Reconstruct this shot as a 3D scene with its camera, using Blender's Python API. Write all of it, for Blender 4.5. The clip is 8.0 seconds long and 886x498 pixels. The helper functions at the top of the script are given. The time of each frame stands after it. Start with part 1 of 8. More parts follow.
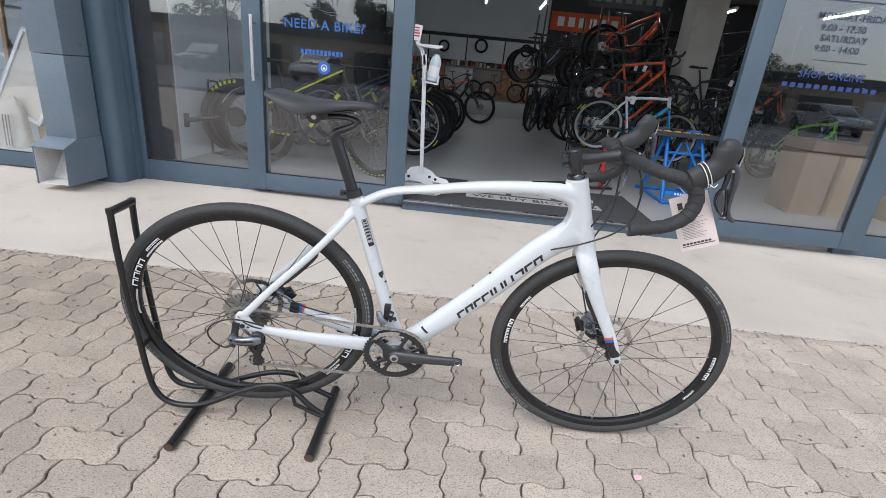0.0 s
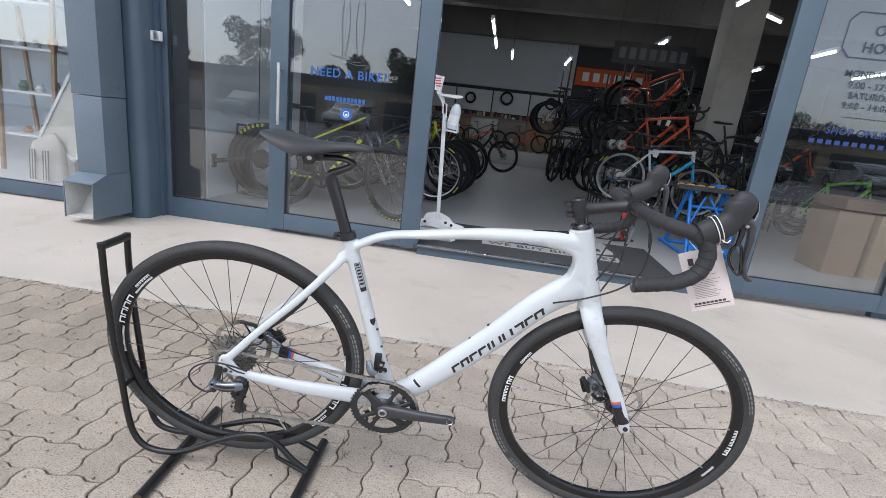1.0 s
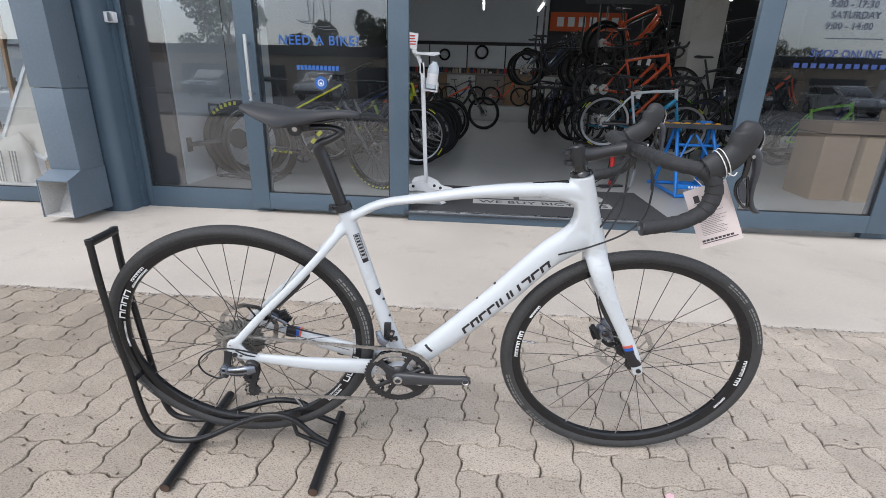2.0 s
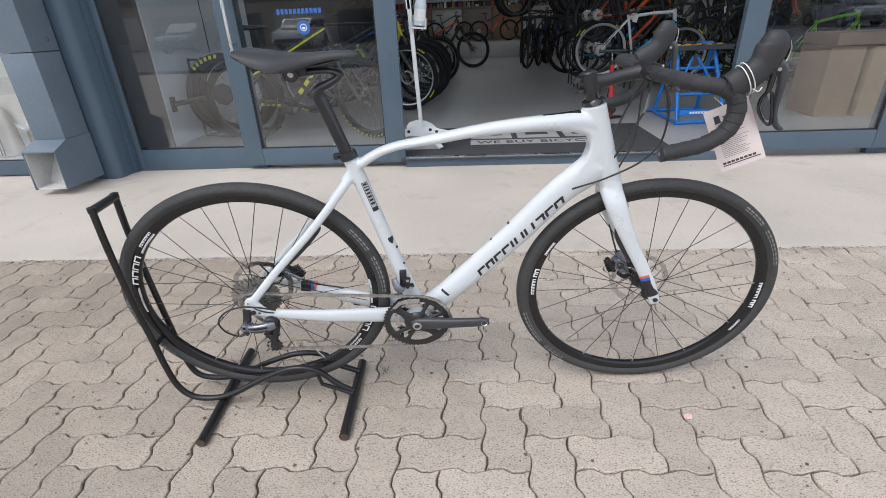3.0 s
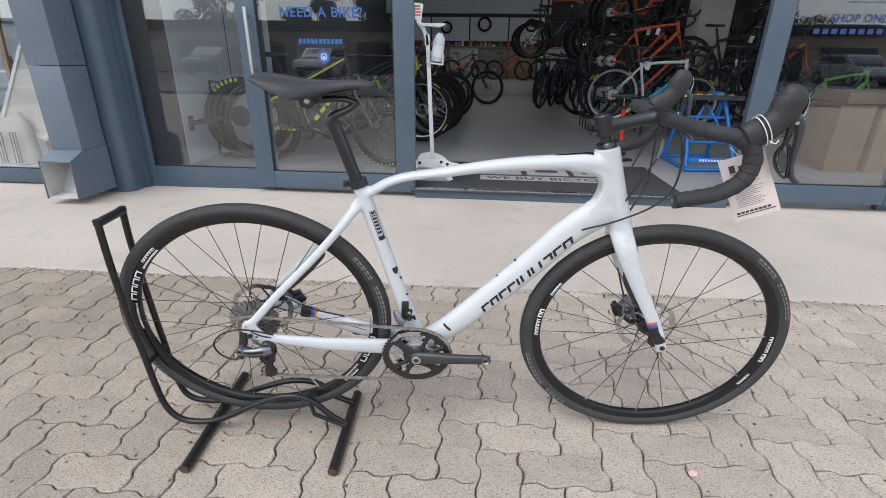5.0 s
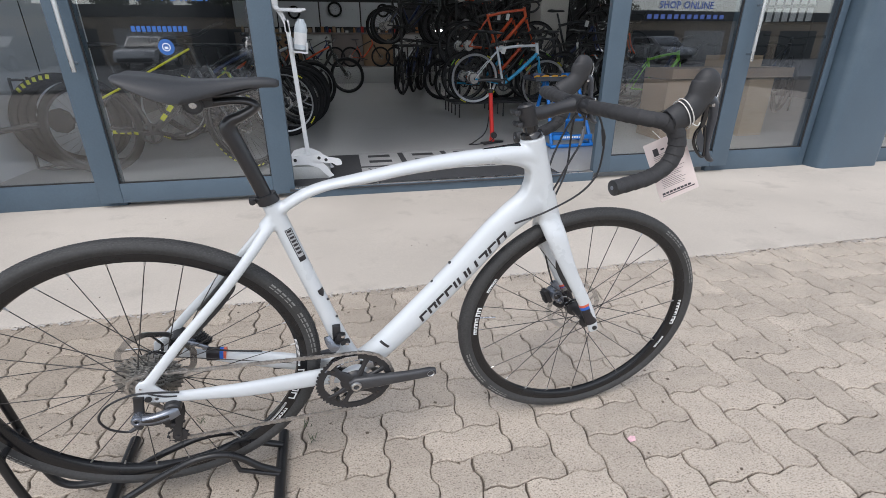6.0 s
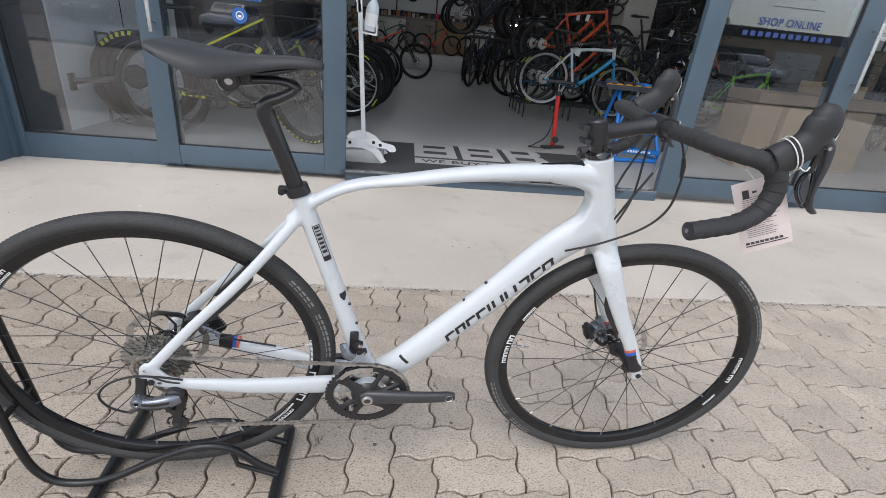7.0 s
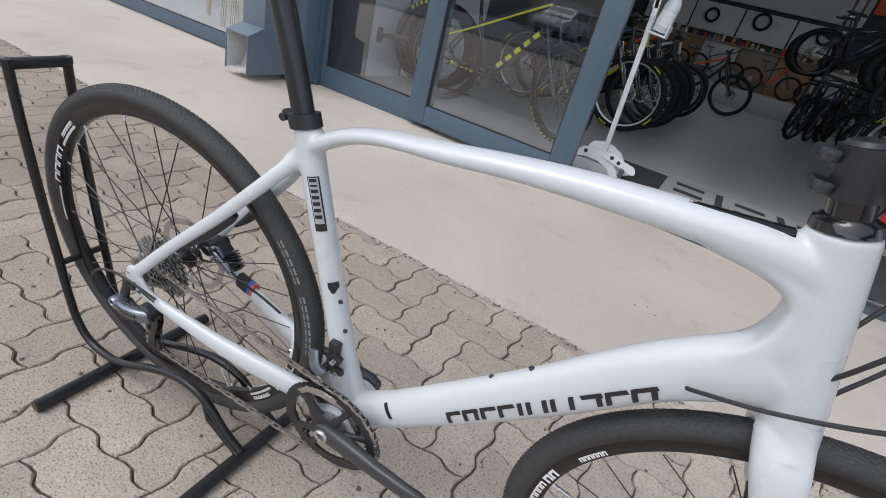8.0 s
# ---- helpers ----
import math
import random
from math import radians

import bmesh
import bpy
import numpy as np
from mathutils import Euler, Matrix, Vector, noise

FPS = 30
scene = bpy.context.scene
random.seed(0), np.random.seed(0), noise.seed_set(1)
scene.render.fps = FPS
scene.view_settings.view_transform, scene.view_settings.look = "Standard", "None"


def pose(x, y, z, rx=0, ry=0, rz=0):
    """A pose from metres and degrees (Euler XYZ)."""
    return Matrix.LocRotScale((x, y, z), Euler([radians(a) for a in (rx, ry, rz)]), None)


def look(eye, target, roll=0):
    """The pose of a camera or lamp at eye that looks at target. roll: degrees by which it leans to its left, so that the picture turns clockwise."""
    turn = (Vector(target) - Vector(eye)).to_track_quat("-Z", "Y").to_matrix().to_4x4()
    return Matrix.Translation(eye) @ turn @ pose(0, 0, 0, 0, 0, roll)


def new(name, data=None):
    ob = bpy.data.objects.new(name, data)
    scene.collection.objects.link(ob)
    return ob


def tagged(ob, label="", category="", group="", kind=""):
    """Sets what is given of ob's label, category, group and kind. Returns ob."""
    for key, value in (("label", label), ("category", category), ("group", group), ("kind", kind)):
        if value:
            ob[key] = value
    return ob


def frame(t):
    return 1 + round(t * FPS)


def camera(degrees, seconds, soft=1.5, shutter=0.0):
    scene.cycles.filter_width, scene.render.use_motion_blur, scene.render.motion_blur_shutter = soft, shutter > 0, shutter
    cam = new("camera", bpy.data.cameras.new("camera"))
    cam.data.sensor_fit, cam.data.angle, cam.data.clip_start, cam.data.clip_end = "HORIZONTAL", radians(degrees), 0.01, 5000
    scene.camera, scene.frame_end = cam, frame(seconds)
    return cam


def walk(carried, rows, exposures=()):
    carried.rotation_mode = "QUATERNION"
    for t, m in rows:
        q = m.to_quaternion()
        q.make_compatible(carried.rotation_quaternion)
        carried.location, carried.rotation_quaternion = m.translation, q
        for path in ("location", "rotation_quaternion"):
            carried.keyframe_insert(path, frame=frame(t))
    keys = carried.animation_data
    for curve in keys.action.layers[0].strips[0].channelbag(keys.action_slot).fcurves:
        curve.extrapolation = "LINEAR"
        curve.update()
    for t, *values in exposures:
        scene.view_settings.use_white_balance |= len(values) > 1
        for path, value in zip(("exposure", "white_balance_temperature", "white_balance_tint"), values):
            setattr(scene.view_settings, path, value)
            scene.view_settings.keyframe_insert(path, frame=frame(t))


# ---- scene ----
cam = camera(86.17, 8.0, soft=0.45)
PATH = [
    (0, (0.5869, -1.1846, 1.0415), (0.5124, 0.6915, 0.3527), 5.61),
    (0.5, (0.6369, -1.1277, 1.0556), (0.4872, 0.7783, 0.4685), 7.88),
    (1, (0.6509, -1.1190, 1.0342), (0.4580, 0.8037, 0.5187), 6.76),
    (1.2, (0.6475, -1.1062, 1.0318), (0.4582, 0.8145, 0.5075), 5.57),
    (2.3, (0.6075, -1.0982, 1.0165), (0.4810, 0.7601, 0.2880), 0.15),
    (2.5, (0.5977, -1.0961, 1.0124), (0.4724, 0.7428, 0.2360), -0.93),
    (3, (0.5839, -1.0857, 1.0082), (0.4596, 0.7123, 0.1413), -2.46),
    (3.5, (0.5781, -1.0736, 1.0078), (0.4506, 0.7230, 0.1383), -2.05),
    (4, (0.5658, -1.0737, 1.0046), (0.4246, 0.7403, 0.1741), -0.79),
    (4.2, (0.5713, -1.0777, 1.0031), (0.4172, 0.7453, 0.1951), -0.39),
    (5.3, (0.5797, -1.0505, 1.0105), (0.4722, 0.8040, 0.2691), 1.94),
    (5.5, (0.5559, -1.0199, 1.0203), (0.5883, 0.8348, 0.2728), 1.77),
    (6, (0.4518, -0.9564, 1.0122), (0.8250, 0.8423, 0.2213), -0.17),
    (6.5, (0.4122, -0.9340, 1.0303), (0.9022, 0.8235, 0.2112), -0.88),
    (7, (0.4820, -0.8459, 1.0162), (0.6718, 0.9657, 0.1903), 5.55),
    (7.2, (0.5375, -0.7422, 0.9831), (0.4607, 1.0675, 0.1350), 7.07),
    (7.5, (0.6674, -0.5861, 0.9686), (0.2846, 1.1887, 0.1299), 13.24),
    (7.7, (0.7139, -0.5128, 0.9427), (0.1435, 1.1847, 0.0521), 14.04),
    (8, (0.7423, -0.4430, 0.9206), (0.0008, 1.1564, -0.0240), 15.05),
]
walk(cam, [(t, look(eye, target, roll)) for t, eye, target, roll in PATH], ((0, 0.2, 6450, 10), (0.6, 0.18, 6310, 10), (1.2, 0.165, 6310, 10), (2.5, 0.13, 6500, 10), (4.2, 0.1, 6500, 10), (6.5, 0.08, 6500, 10), (7.4, 0.04, 6500, 10), (8, -0.1, 6500, 10)))

# ---- sky and sun: a bright overcast day ----
world = bpy.data.worlds.new("overcast")
scene.world = world
world.use_nodes = True
wn, wl = world.node_tree.nodes, world.node_tree.links
sky = wn.new("ShaderNodeTexSky")
sky.sky_type, sky.sun_disc = "NISHITA", False
sky.sun_elevation, sky.sun_rotation = radians(58), radians(210)
sky.dust_density, sky.ozone_density = 2.0, 1.5
grey = wn.new("ShaderNodeHueSaturation")
grey.inputs["Saturation"].default_value = 0.45
clouds = wn.new("ShaderNodeTexNoise")
clouds.inputs["Scale"].default_value, clouds.inputs["Detail"].default_value = 3.2, 6.0
cloud_ramp = wn.new("ShaderNodeMapRange")
cloud_ramp.inputs["From Min"].default_value, cloud_ramp.inputs["From Max"].default_value = 0.3, 0.7
cloud_ramp.inputs["To Min"].default_value, cloud_ramp.inputs["To Max"].default_value = 1.5, 2.15
cloud_mix = wn.new("ShaderNodeVectorMath")
cloud_mix.operation = "SCALE"
wl.new(sky.outputs[0], grey.inputs["Color"])
wl.new(clouds.outputs["Fac"], cloud_ramp.inputs["Value"])
wl.new(grey.outputs[0], cloud_mix.inputs[0])
wl.new(cloud_ramp.outputs[0], cloud_mix.inputs["Scale"])
wl.new(cloud_mix.outputs[0], wn["Background"].inputs["Color"])
wn["Background"].inputs["Strength"].default_value = 0.15

sun_data = bpy.data.lights.new("sun", "SUN")
sun_data.energy, sun_data.angle, sun_data.color = 0.55, radians(25), (1.0, 0.985, 0.96)
sun = new("sun", sun_data)
sun.matrix_world = look((0, 0, 12), (3.6, 6.2, 0))


# ---- materials ----
def principled(name):
    m = bpy.data.materials.new(name)
    m.use_nodes = True
    return m, m.node_tree.nodes, m.node_tree.links, m.node_tree.nodes["Principled BSDF"]


def surface(name, colour, rough=0.6, metal=0.0, vary=0.12, scale=6.0, fine=0.1, fine_scale=160.0, bump=0.1, stain=None, coat=0.0, spec=0.5, island=0.0, objects=0.0):
    """A worn surface: colour varied at two scales, roughness and relief to match."""
    m, n, l, b = principled(name)
    tex = n.new("ShaderNodeTexCoord")
    big, small = n.new("ShaderNodeTexNoise"), n.new("ShaderNodeTexNoise")
    big.inputs["Scale"].default_value, big.inputs["Detail"].default_value = scale, 5.0
    small.inputs["Scale"].default_value, small.inputs["Detail"].default_value = fine_scale, 3.0
    for t in (big, small):
        l.new(tex.outputs["Object"], t.inputs["Vector"])
    ramp = n.new("ShaderNodeMapRange")
    ramp.inputs["From Min"].default_value, ramp.inputs["From Max"].default_value = 0.3, 0.7
    ramp.inputs["To Min"].default_value, ramp.inputs["To Max"].default_value = 1 - vary, 1 + vary
    l.new(big.outputs["Fac"], ramp.inputs["Value"])
    ramp2 = n.new("ShaderNodeMapRange")
    ramp2.inputs["From Min"].default_value, ramp2.inputs["From Max"].default_value = 0.3, 0.7
    ramp2.inputs["To Min"].default_value, ramp2.inputs["To Max"].default_value = 1 - fine, 1 + fine
    l.new(small.outputs["Fac"], ramp2.inputs["Value"])
    times = n.new("ShaderNodeMath")
    times.operation = "MULTIPLY"
    l.new(ramp.outputs[0], times.inputs[0])
    l.new(ramp2.outputs[0], times.inputs[1])
    last = times
    for amount, node, socket in ((objects, "ShaderNodeObjectInfo", "Random"), (island, "ShaderNodeNewGeometry", "Random Per Island")):
        if amount:
            info, span, more = n.new(node), n.new("ShaderNodeMapRange"), n.new("ShaderNodeMath")
            span.inputs["To Min"].default_value, span.inputs["To Max"].default_value = 1 - amount, 1 + amount
            more.operation = "MULTIPLY"
            l.new(info.outputs[socket], span.inputs["Value"])
            l.new(last.outputs[0], more.inputs[0])
            l.new(span.outputs[0], more.inputs[1])
            last = more
    tint = n.new("ShaderNodeVectorMath")
    tint.operation = "SCALE"
    tint.inputs[0].default_value = colour
    l.new(last.outputs[0], tint.inputs["Scale"])
    out = tint.outputs[0]
    if stain:
        spots, cut, mix = n.new("ShaderNodeTexNoise"), n.new("ShaderNodeMapRange"), n.new("ShaderNodeMix")
        spots.inputs["Scale"].default_value, spots.inputs["Detail"].default_value, spots.inputs["Roughness"].default_value = stain[1], 7.0, 0.65
        cut.inputs["From Min"].default_value, cut.inputs["From Max"].default_value = stain[2], stain[2] + 0.12
        cut.inputs["To Max"].default_value = stain[3]
        mix.data_type = "RGBA"
        l.new(tex.outputs["Object"], spots.inputs["Vector"])
        l.new(spots.outputs["Fac"], cut.inputs["Value"])
        l.new(cut.outputs[0], mix.inputs["Factor"])
        l.new(out, mix.inputs[6])
        mix.inputs[7].default_value = (*stain[0], 1)
        out = mix.outputs[2]
    l.new(out, b.inputs["Base Color"])
    rr = n.new("ShaderNodeMapRange")
    rr.inputs["From Min"].default_value, rr.inputs["From Max"].default_value = 0.3, 0.7
    rr.inputs["To Min"].default_value, rr.inputs["To Max"].default_value = max(rough - 0.07, 0.02), min(rough + 0.07, 1.0)
    l.new(big.outputs["Fac"], rr.inputs["Value"])
    l.new(rr.outputs[0], b.inputs["Roughness"])
    b.inputs["Metallic"].default_value, b.inputs["Coat Weight"].default_value = metal, coat
    b.inputs["Coat Roughness"].default_value = 0.06
    b.inputs["Specular IOR Level"].default_value = spec
    if bump:
        bm_node = n.new("ShaderNodeBump")
        bm_node.inputs["Strength"].default_value, bm_node.inputs["Distance"].default_value = bump, 0.002
        l.new(small.outputs["Fac"], bm_node.inputs["Height"])
        l.new(bm_node.outputs[0], b.inputs["Normal"])
    return m


def paver_material(name, island, objects):
    """Exposed-aggregate concrete: beige grey with small dark and pale chips."""
    m = surface(name, (0.462, 0.400, 0.334), 0.88, 0, 0.12, 7.0, 0.19, 210.0, 0.8, ((0.27, 0.236, 0.200), 1.5, 0.52, 0.38), island=island, objects=objects)
    n, l, b = m.node_tree.nodes, m.node_tree.links, m.node_tree.nodes["Principled BSDF"]
    base = b.inputs["Base Color"].links[0].from_socket
    geo = n.new("ShaderNodeNewGeometry")
    out = base
    layers = ((82.0, 0.26, (0.15, 0.118, 0.090), 0.66, 2.1), (100.0, 0.24, (0.16, 0.128, 0.10), 0.64, 2.5), (80.0, 0.20, (0.55, 0.50, 0.44), 0.45, 1.5), (170.0, 0.28, (0.17, 0.138, 0.11), 0.45, 1.6), (45.0, 0.165, (0.12, 0.095, 0.075), 0.5, 2.3))
    for size, reach, colour, amount, long in layers:
        stretch, chips, cut, mix = n.new("ShaderNodeMapping"), n.new("ShaderNodeTexVoronoi"), n.new("ShaderNodeMapRange"), n.new("ShaderNodeMix")
        stretch.inputs["Scale"].default_value = (1.0, long, 1.0)
        stretch.inputs["Rotation"].default_value = (0, 0, size)
        chips.inputs["Scale"].default_value = size
        cut.inputs["From Min"].default_value, cut.inputs["From Max"].default_value = reach, reach - 0.05
        cut.inputs["To Max"].default_value = amount
        mix.data_type = "RGBA"
        l.new(geo.outputs["Position"], stretch.inputs["Vector"])
        l.new(stretch.outputs[0], chips.inputs["Vector"])
        l.new(chips.outputs["Distance"], cut.inputs["Value"])
        l.new(cut.outputs[0], mix.inputs["Factor"])
        l.new(out, mix.inputs[6])
        mix.inputs[7].default_value = (*colour, 1)
        out = mix.outputs[2]
    # a broad dirty wash where water from the downpipe runs out over the paving
    away, ragged, edge, dirt = n.new("ShaderNodeVectorMath"), n.new("ShaderNodeTexNoise"), n.new("ShaderNodeMath"), n.new("ShaderNodeMapRange")
    away.operation = "DISTANCE"
    away.inputs[1].default_value = (-1.9, 0.75, 0.0)
    ragged.inputs["Scale"].default_value, ragged.inputs["Detail"].default_value = 2.2, 6.0
    edge.operation = "MULTIPLY_ADD"
    edge.inputs[1].default_value = 1.6
    dirt.inputs["From Min"].default_value, dirt.inputs["From Max"].default_value = 3.7, 1.7
    dirt.inputs["To Max"].default_value = 0.64
    wash = n.new("ShaderNodeMix")
    wash.data_type = "RGBA"
    wash.blend_type = "MULTIPLY"
    wash.inputs[7].default_value = (0.58, 0.55, 0.50, 1)
    l.new(geo.outputs["Position"], away.inputs[0])
    l.new(geo.outputs["Position"], ragged.inputs["Vector"])
    l.new(ragged.outputs["Fac"], edge.inputs[0])
    l.new(away.outputs["Value"], edge.inputs[2])
    l.new(edge.outputs[0], dirt.inputs["Value"])
    l.new(dirt.outputs[0], wash.inputs["Factor"])
    l.new(out, wash.inputs[6])
    l.new(wash.outputs[2], b.inputs["Base Color"])
    return m


def glass_material(name, tint=(0.95, 0.97, 0.98), skin=0.072):
    """A clear pane: light goes straight through, and its skin mirrors by the Fresnel law."""
    m = bpy.data.materials.new(name)
    m.use_nodes = True
    n, l = m.node_tree.nodes, m.node_tree.links
    n.remove(n["Principled BSDF"])
    clear, gloss, mix, fres = n.new("ShaderNodeBsdfTransparent"), n.new("ShaderNodeBsdfGlossy"), n.new("ShaderNodeMixShader"), n.new("ShaderNodeLayerWeight")
    fres.inputs["Blend"].default_value = 0.5
    power, span = n.new("ShaderNodeMath"), n.new("ShaderNodeMapRange")
    power.operation = "POWER"
    power.inputs[1].default_value = 2.0
    span.inputs["To Min"].default_value, span.inputs["To Max"].default_value = skin, 1.0
    clear.inputs["Color"].default_value = (*tint, 1)
    gloss.inputs["Roughness"].default_value = 0.0
    gloss.inputs["Color"].default_value = (0.95, 0.97, 1.0, 1)
    l.new(fres.outputs["Facing"], power.inputs[0])
    l.new(power.outputs[0], span.inputs["Value"])
    l.new(span.outputs[0], mix.inputs["Fac"])
    l.new(clear.outputs[0], mix.inputs[1])
    l.new(gloss.outputs[0], mix.inputs[2])
    l.new(mix.outputs[0], n["Material Output"].inputs["Surface"])
    return m


def lamp_material(name, colour, strength):
    m, n, l, b = principled(name)
    b.inputs["Emission Color"].default_value = (*colour, 1)
    b.inputs["Emission Strength"].default_value = strength
    return m


def tread_material(name):
    """Tyre rubber with a fine knurled tread on the crown."""
    m = surface(name, (0.041, 0.041, 0.041), 0.66, 0, 0.15, 9.0, 0.2, 220.0, 0.2, ((0.07, 0.066, 0.06), 22.0, 0.62, 0.35))
    return m


PAVER = paver_material("paver_concrete", 0.0, 0.11)
PAVER_REST = paver_material("paver_concrete_rest", 0.11, 0.0)
SAND = surface("joint_sand", (0.115, 0.096, 0.078), 0.95, 0, 0.25, 9.0, 0.3, 200.0, 0.5)
APRON = surface("apron_concrete", (0.50, 0.452, 0.397), 0.8, 0, 0.09, 1.3, 0.08, 160.0, 0.3, ((0.33, 0.295, 0.26), 3.2, 0.56, 0.42))
EDGE_CRUMBS = surface("mortar", (0.42, 0.39, 0.36), 0.9, 0, 0.2, 20.0, 0.2, 200.0, 0.5)
STEEL_BLUE = surface("blue_grey_paint", (0.070, 0.105, 0.140), 0.42, 0, 0.07, 2.5, 0.05, 90.0, 0.04, ((0.10, 0.14, 0.175), 1.6, 0.58, 0.4), coat=0.15)
DUCT_GREY = surface("grey_blue_duct_paint", (0.125, 0.162, 0.20), 0.45, 0, 0.06, 2.0, 0.05, 60.0, 0.04, coat=0.1)
DUCT_INSIDE = surface("raw_white_sheet", (0.55, 0.54, 0.52), 0.6, 0, 0.12, 6.0, 0.1, 80.0, 0.05)
GLASS = glass_material("window_glass")
BRUSHED = surface("brushed_steel", (0.62, 0.62, 0.62), 0.28, 1.0, 0.06, 6.0, 0.08, 300.0, 0.03)
GASKET = surface("black_gasket", (0.015, 0.015, 0.016), 0.6, 0, 0.1, 9.0, 0.1, 90.0, 0.0)
SHOP_FLOOR = surface("shop_floor_screed", (0.36, 0.36, 0.358), 0.38, 0, 0.08, 0.9, 0.05, 60.0, 0.05, ((0.18, 0.18, 0.18), 1.1, 0.6, 0.4))
MAT_DARK = surface("charcoal_mat_pile", (0.045, 0.046, 0.05), 0.95, 0, 0.12, 4.0, 0.25, 420.0, 0.5)
MAT_PRINT = surface("grey_mat_print", (0.36, 0.36, 0.36), 0.95, 0, 0.08, 4.0, 0.2, 420.0, 0.4)
WALL_DARK = surface("dark_shop_wall", (0.06, 0.06, 0.065), 0.8, 0, 0.15, 1.2, 0.08, 50.0, 0.05)
WALL_WHITE = surface("white_painted_wall", (0.72, 0.75, 0.78), 0.65, 0, 0.05, 1.3, 0.03, 60.0, 0.05)
WALL_GREY = surface("pale_grey_panel", (0.60, 0.63, 0.66), 0.55, 0, 0.05, 0.8, 0.03, 40.0, 0.03)
CEILING = surface("black_painted_soffit", (0.025, 0.025, 0.027), 0.9, 0, 0.2, 1.0, 0.1, 40.0, 0.05)
CONCRETE = surface("raw_concrete", (0.52, 0.50, 0.465), 0.85, 0, 0.12, 1.6, 0.10, 70.0, 0.2, ((0.25, 0.23, 0.2), 2.0, 0.56, 0.35))
TUBE_LIGHT = lamp_material("fluorescent_tube", (0.93, 0.97, 1.0), 36.0)
BROWN_PANEL = surface("brown_melamine", (0.21, 0.175, 0.165), 0.5, 0, 0.1, 2.0, 0.1, 70.0, 0.03)
WOOD = surface("pale_oak", (0.36, 0.22, 0.12), 0.5, 0, 0.2, 5.0, 0.15, 80.0, 0.06)
PALE_WOOD = surface("pine_board", (0.45, 0.33, 0.21), 0.6, 0, 0.15, 4.0, 0.12, 70.0, 0.05)
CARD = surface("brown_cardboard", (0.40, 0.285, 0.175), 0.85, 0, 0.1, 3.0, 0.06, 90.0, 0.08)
# the same card again, with shade put into its base colour
CARD_SHADED = surface("shaded_cardboard", (0.30, 0.20, 0.125), 0.85, 0, 0.12, 3.0, 0.06, 90.0, 0.08)
WHITE_PLASTIC = surface("white_plastic", (0.78, 0.78, 0.78), 0.35, 0, 0.03, 5.0, 0.02, 90.0, 0.0)
WHITE_METAL = surface("white_powder_coat", (0.74, 0.75, 0.76), 0.4, 0, 0.04, 6.0, 0.03, 90.0, 0.03)
CLEAR_GEL = surface("translucent_bottle", (0.62, 0.68, 0.72), 0.2, 0, 0.05, 6.0, 0.02, 60.0, 0.0)
ORANGE = surface("orange_banner_vinyl", (0.62, 0.10, 0.02), 0.5, 0, 0.06, 2.0, 0.04, 60.0, 0.0)
WHITE_PRINT = surface("white_print", (0.8, 0.8, 0.8), 0.5, 0, 0.04, 6.0, 0.03, 90.0, 0.0)
DEEP_PRINT = surface("deep_blue_vinyl_lettering", (0.018, 0.045, 0.17), 0.5, 0, 0.05, 6.0, 0.03, 90.0, 0.0)
BLUE_PRINT = surface("blue_vinyl_lettering", (0.02, 0.10, 0.34), 0.5, 0, 0.05, 6.0, 0.03, 90.0, 0.0)
DARK_PRINT = surface("dark_blue_grey_vinyl_lettering", (0.04, 0.055, 0.085), 0.5, 0, 0.05, 6.0, 0.03, 90.0, 0.0)
SIGN_DARK = surface("printed_black_sign", (0.035, 0.036, 0.04), 0.45, 0, 0.3, 2.0, 0.4, 14.0, 0.0)
# bicycle
FRAME_WHITE = surface("pearl_white_lacquer", (0.60, 0.63, 0.65), 0.31, 0, 0.012, 6.0, 0.01, 200.0, 0.0, coat=0.45)
BLACK_GLOSS = surface("gloss_black_lacquer", (0.012, 0.012, 0.013), 0.15, 0, 0.05, 6.0, 0.05, 200.0, 0.0, coat=0.5)
BLACK_SATIN = surface("satin_black_alloy", (0.022, 0.022, 0.024), 0.36, 0, 0.12, 12.0, 0.1, 220.0, 0.03)
CARBON = surface("satin_carbon", (0.016, 0.016, 0.018), 0.30, 0, 0.1, 12.0, 0.1, 220.0, 0.02, coat=0.2)
CRANK_GREY = surface("dark_grey_crank", (0.055, 0.056, 0.06), 0.32, 0.3, 0.1, 14.0, 0.08, 220.0, 0.02)
RUBBER = tread_material("tyre_rubber")
TREAD = surface("scuffed_tread_rubber", (0.062, 0.062, 0.063), 0.8, 0, 0.2, 9.0, 0.3, 260.0, 0.3)
TAPE = surface("black_bar_tape", (0.028, 0.028, 0.03), 0.75, 0, 0.15, 20.0, 0.2, 500.0, 0.3)
HOOD = surface("black_rubber_hood", (0.026, 0.026, 0.028), 0.6, 0, 0.1, 20.0, 0.15, 400.0, 0.12)
SADDLE = surface("black_saddle_cover", (0.032, 0.033, 0.036), 0.5, 0, 0.1, 12.0, 0.1, 350.0, 0.1)
STEEL = surface("polished_steel", (0.60, 0.60, 0.60), 0.25, 1.0, 0.08, 30.0, 0.08, 300.0, 0.0)
SPOKE = surface("black_steel_spoke", (0.075, 0.072, 0.07), 0.3, 0.6, 0.1, 30.0, 0.1, 300.0, 0.0)
CASSETTE = surface("nickel_cassette", (0.46, 0.45, 0.43), 0.42, 1.0, 0.15, 40.0, 0.15, 300.0, 0.02)
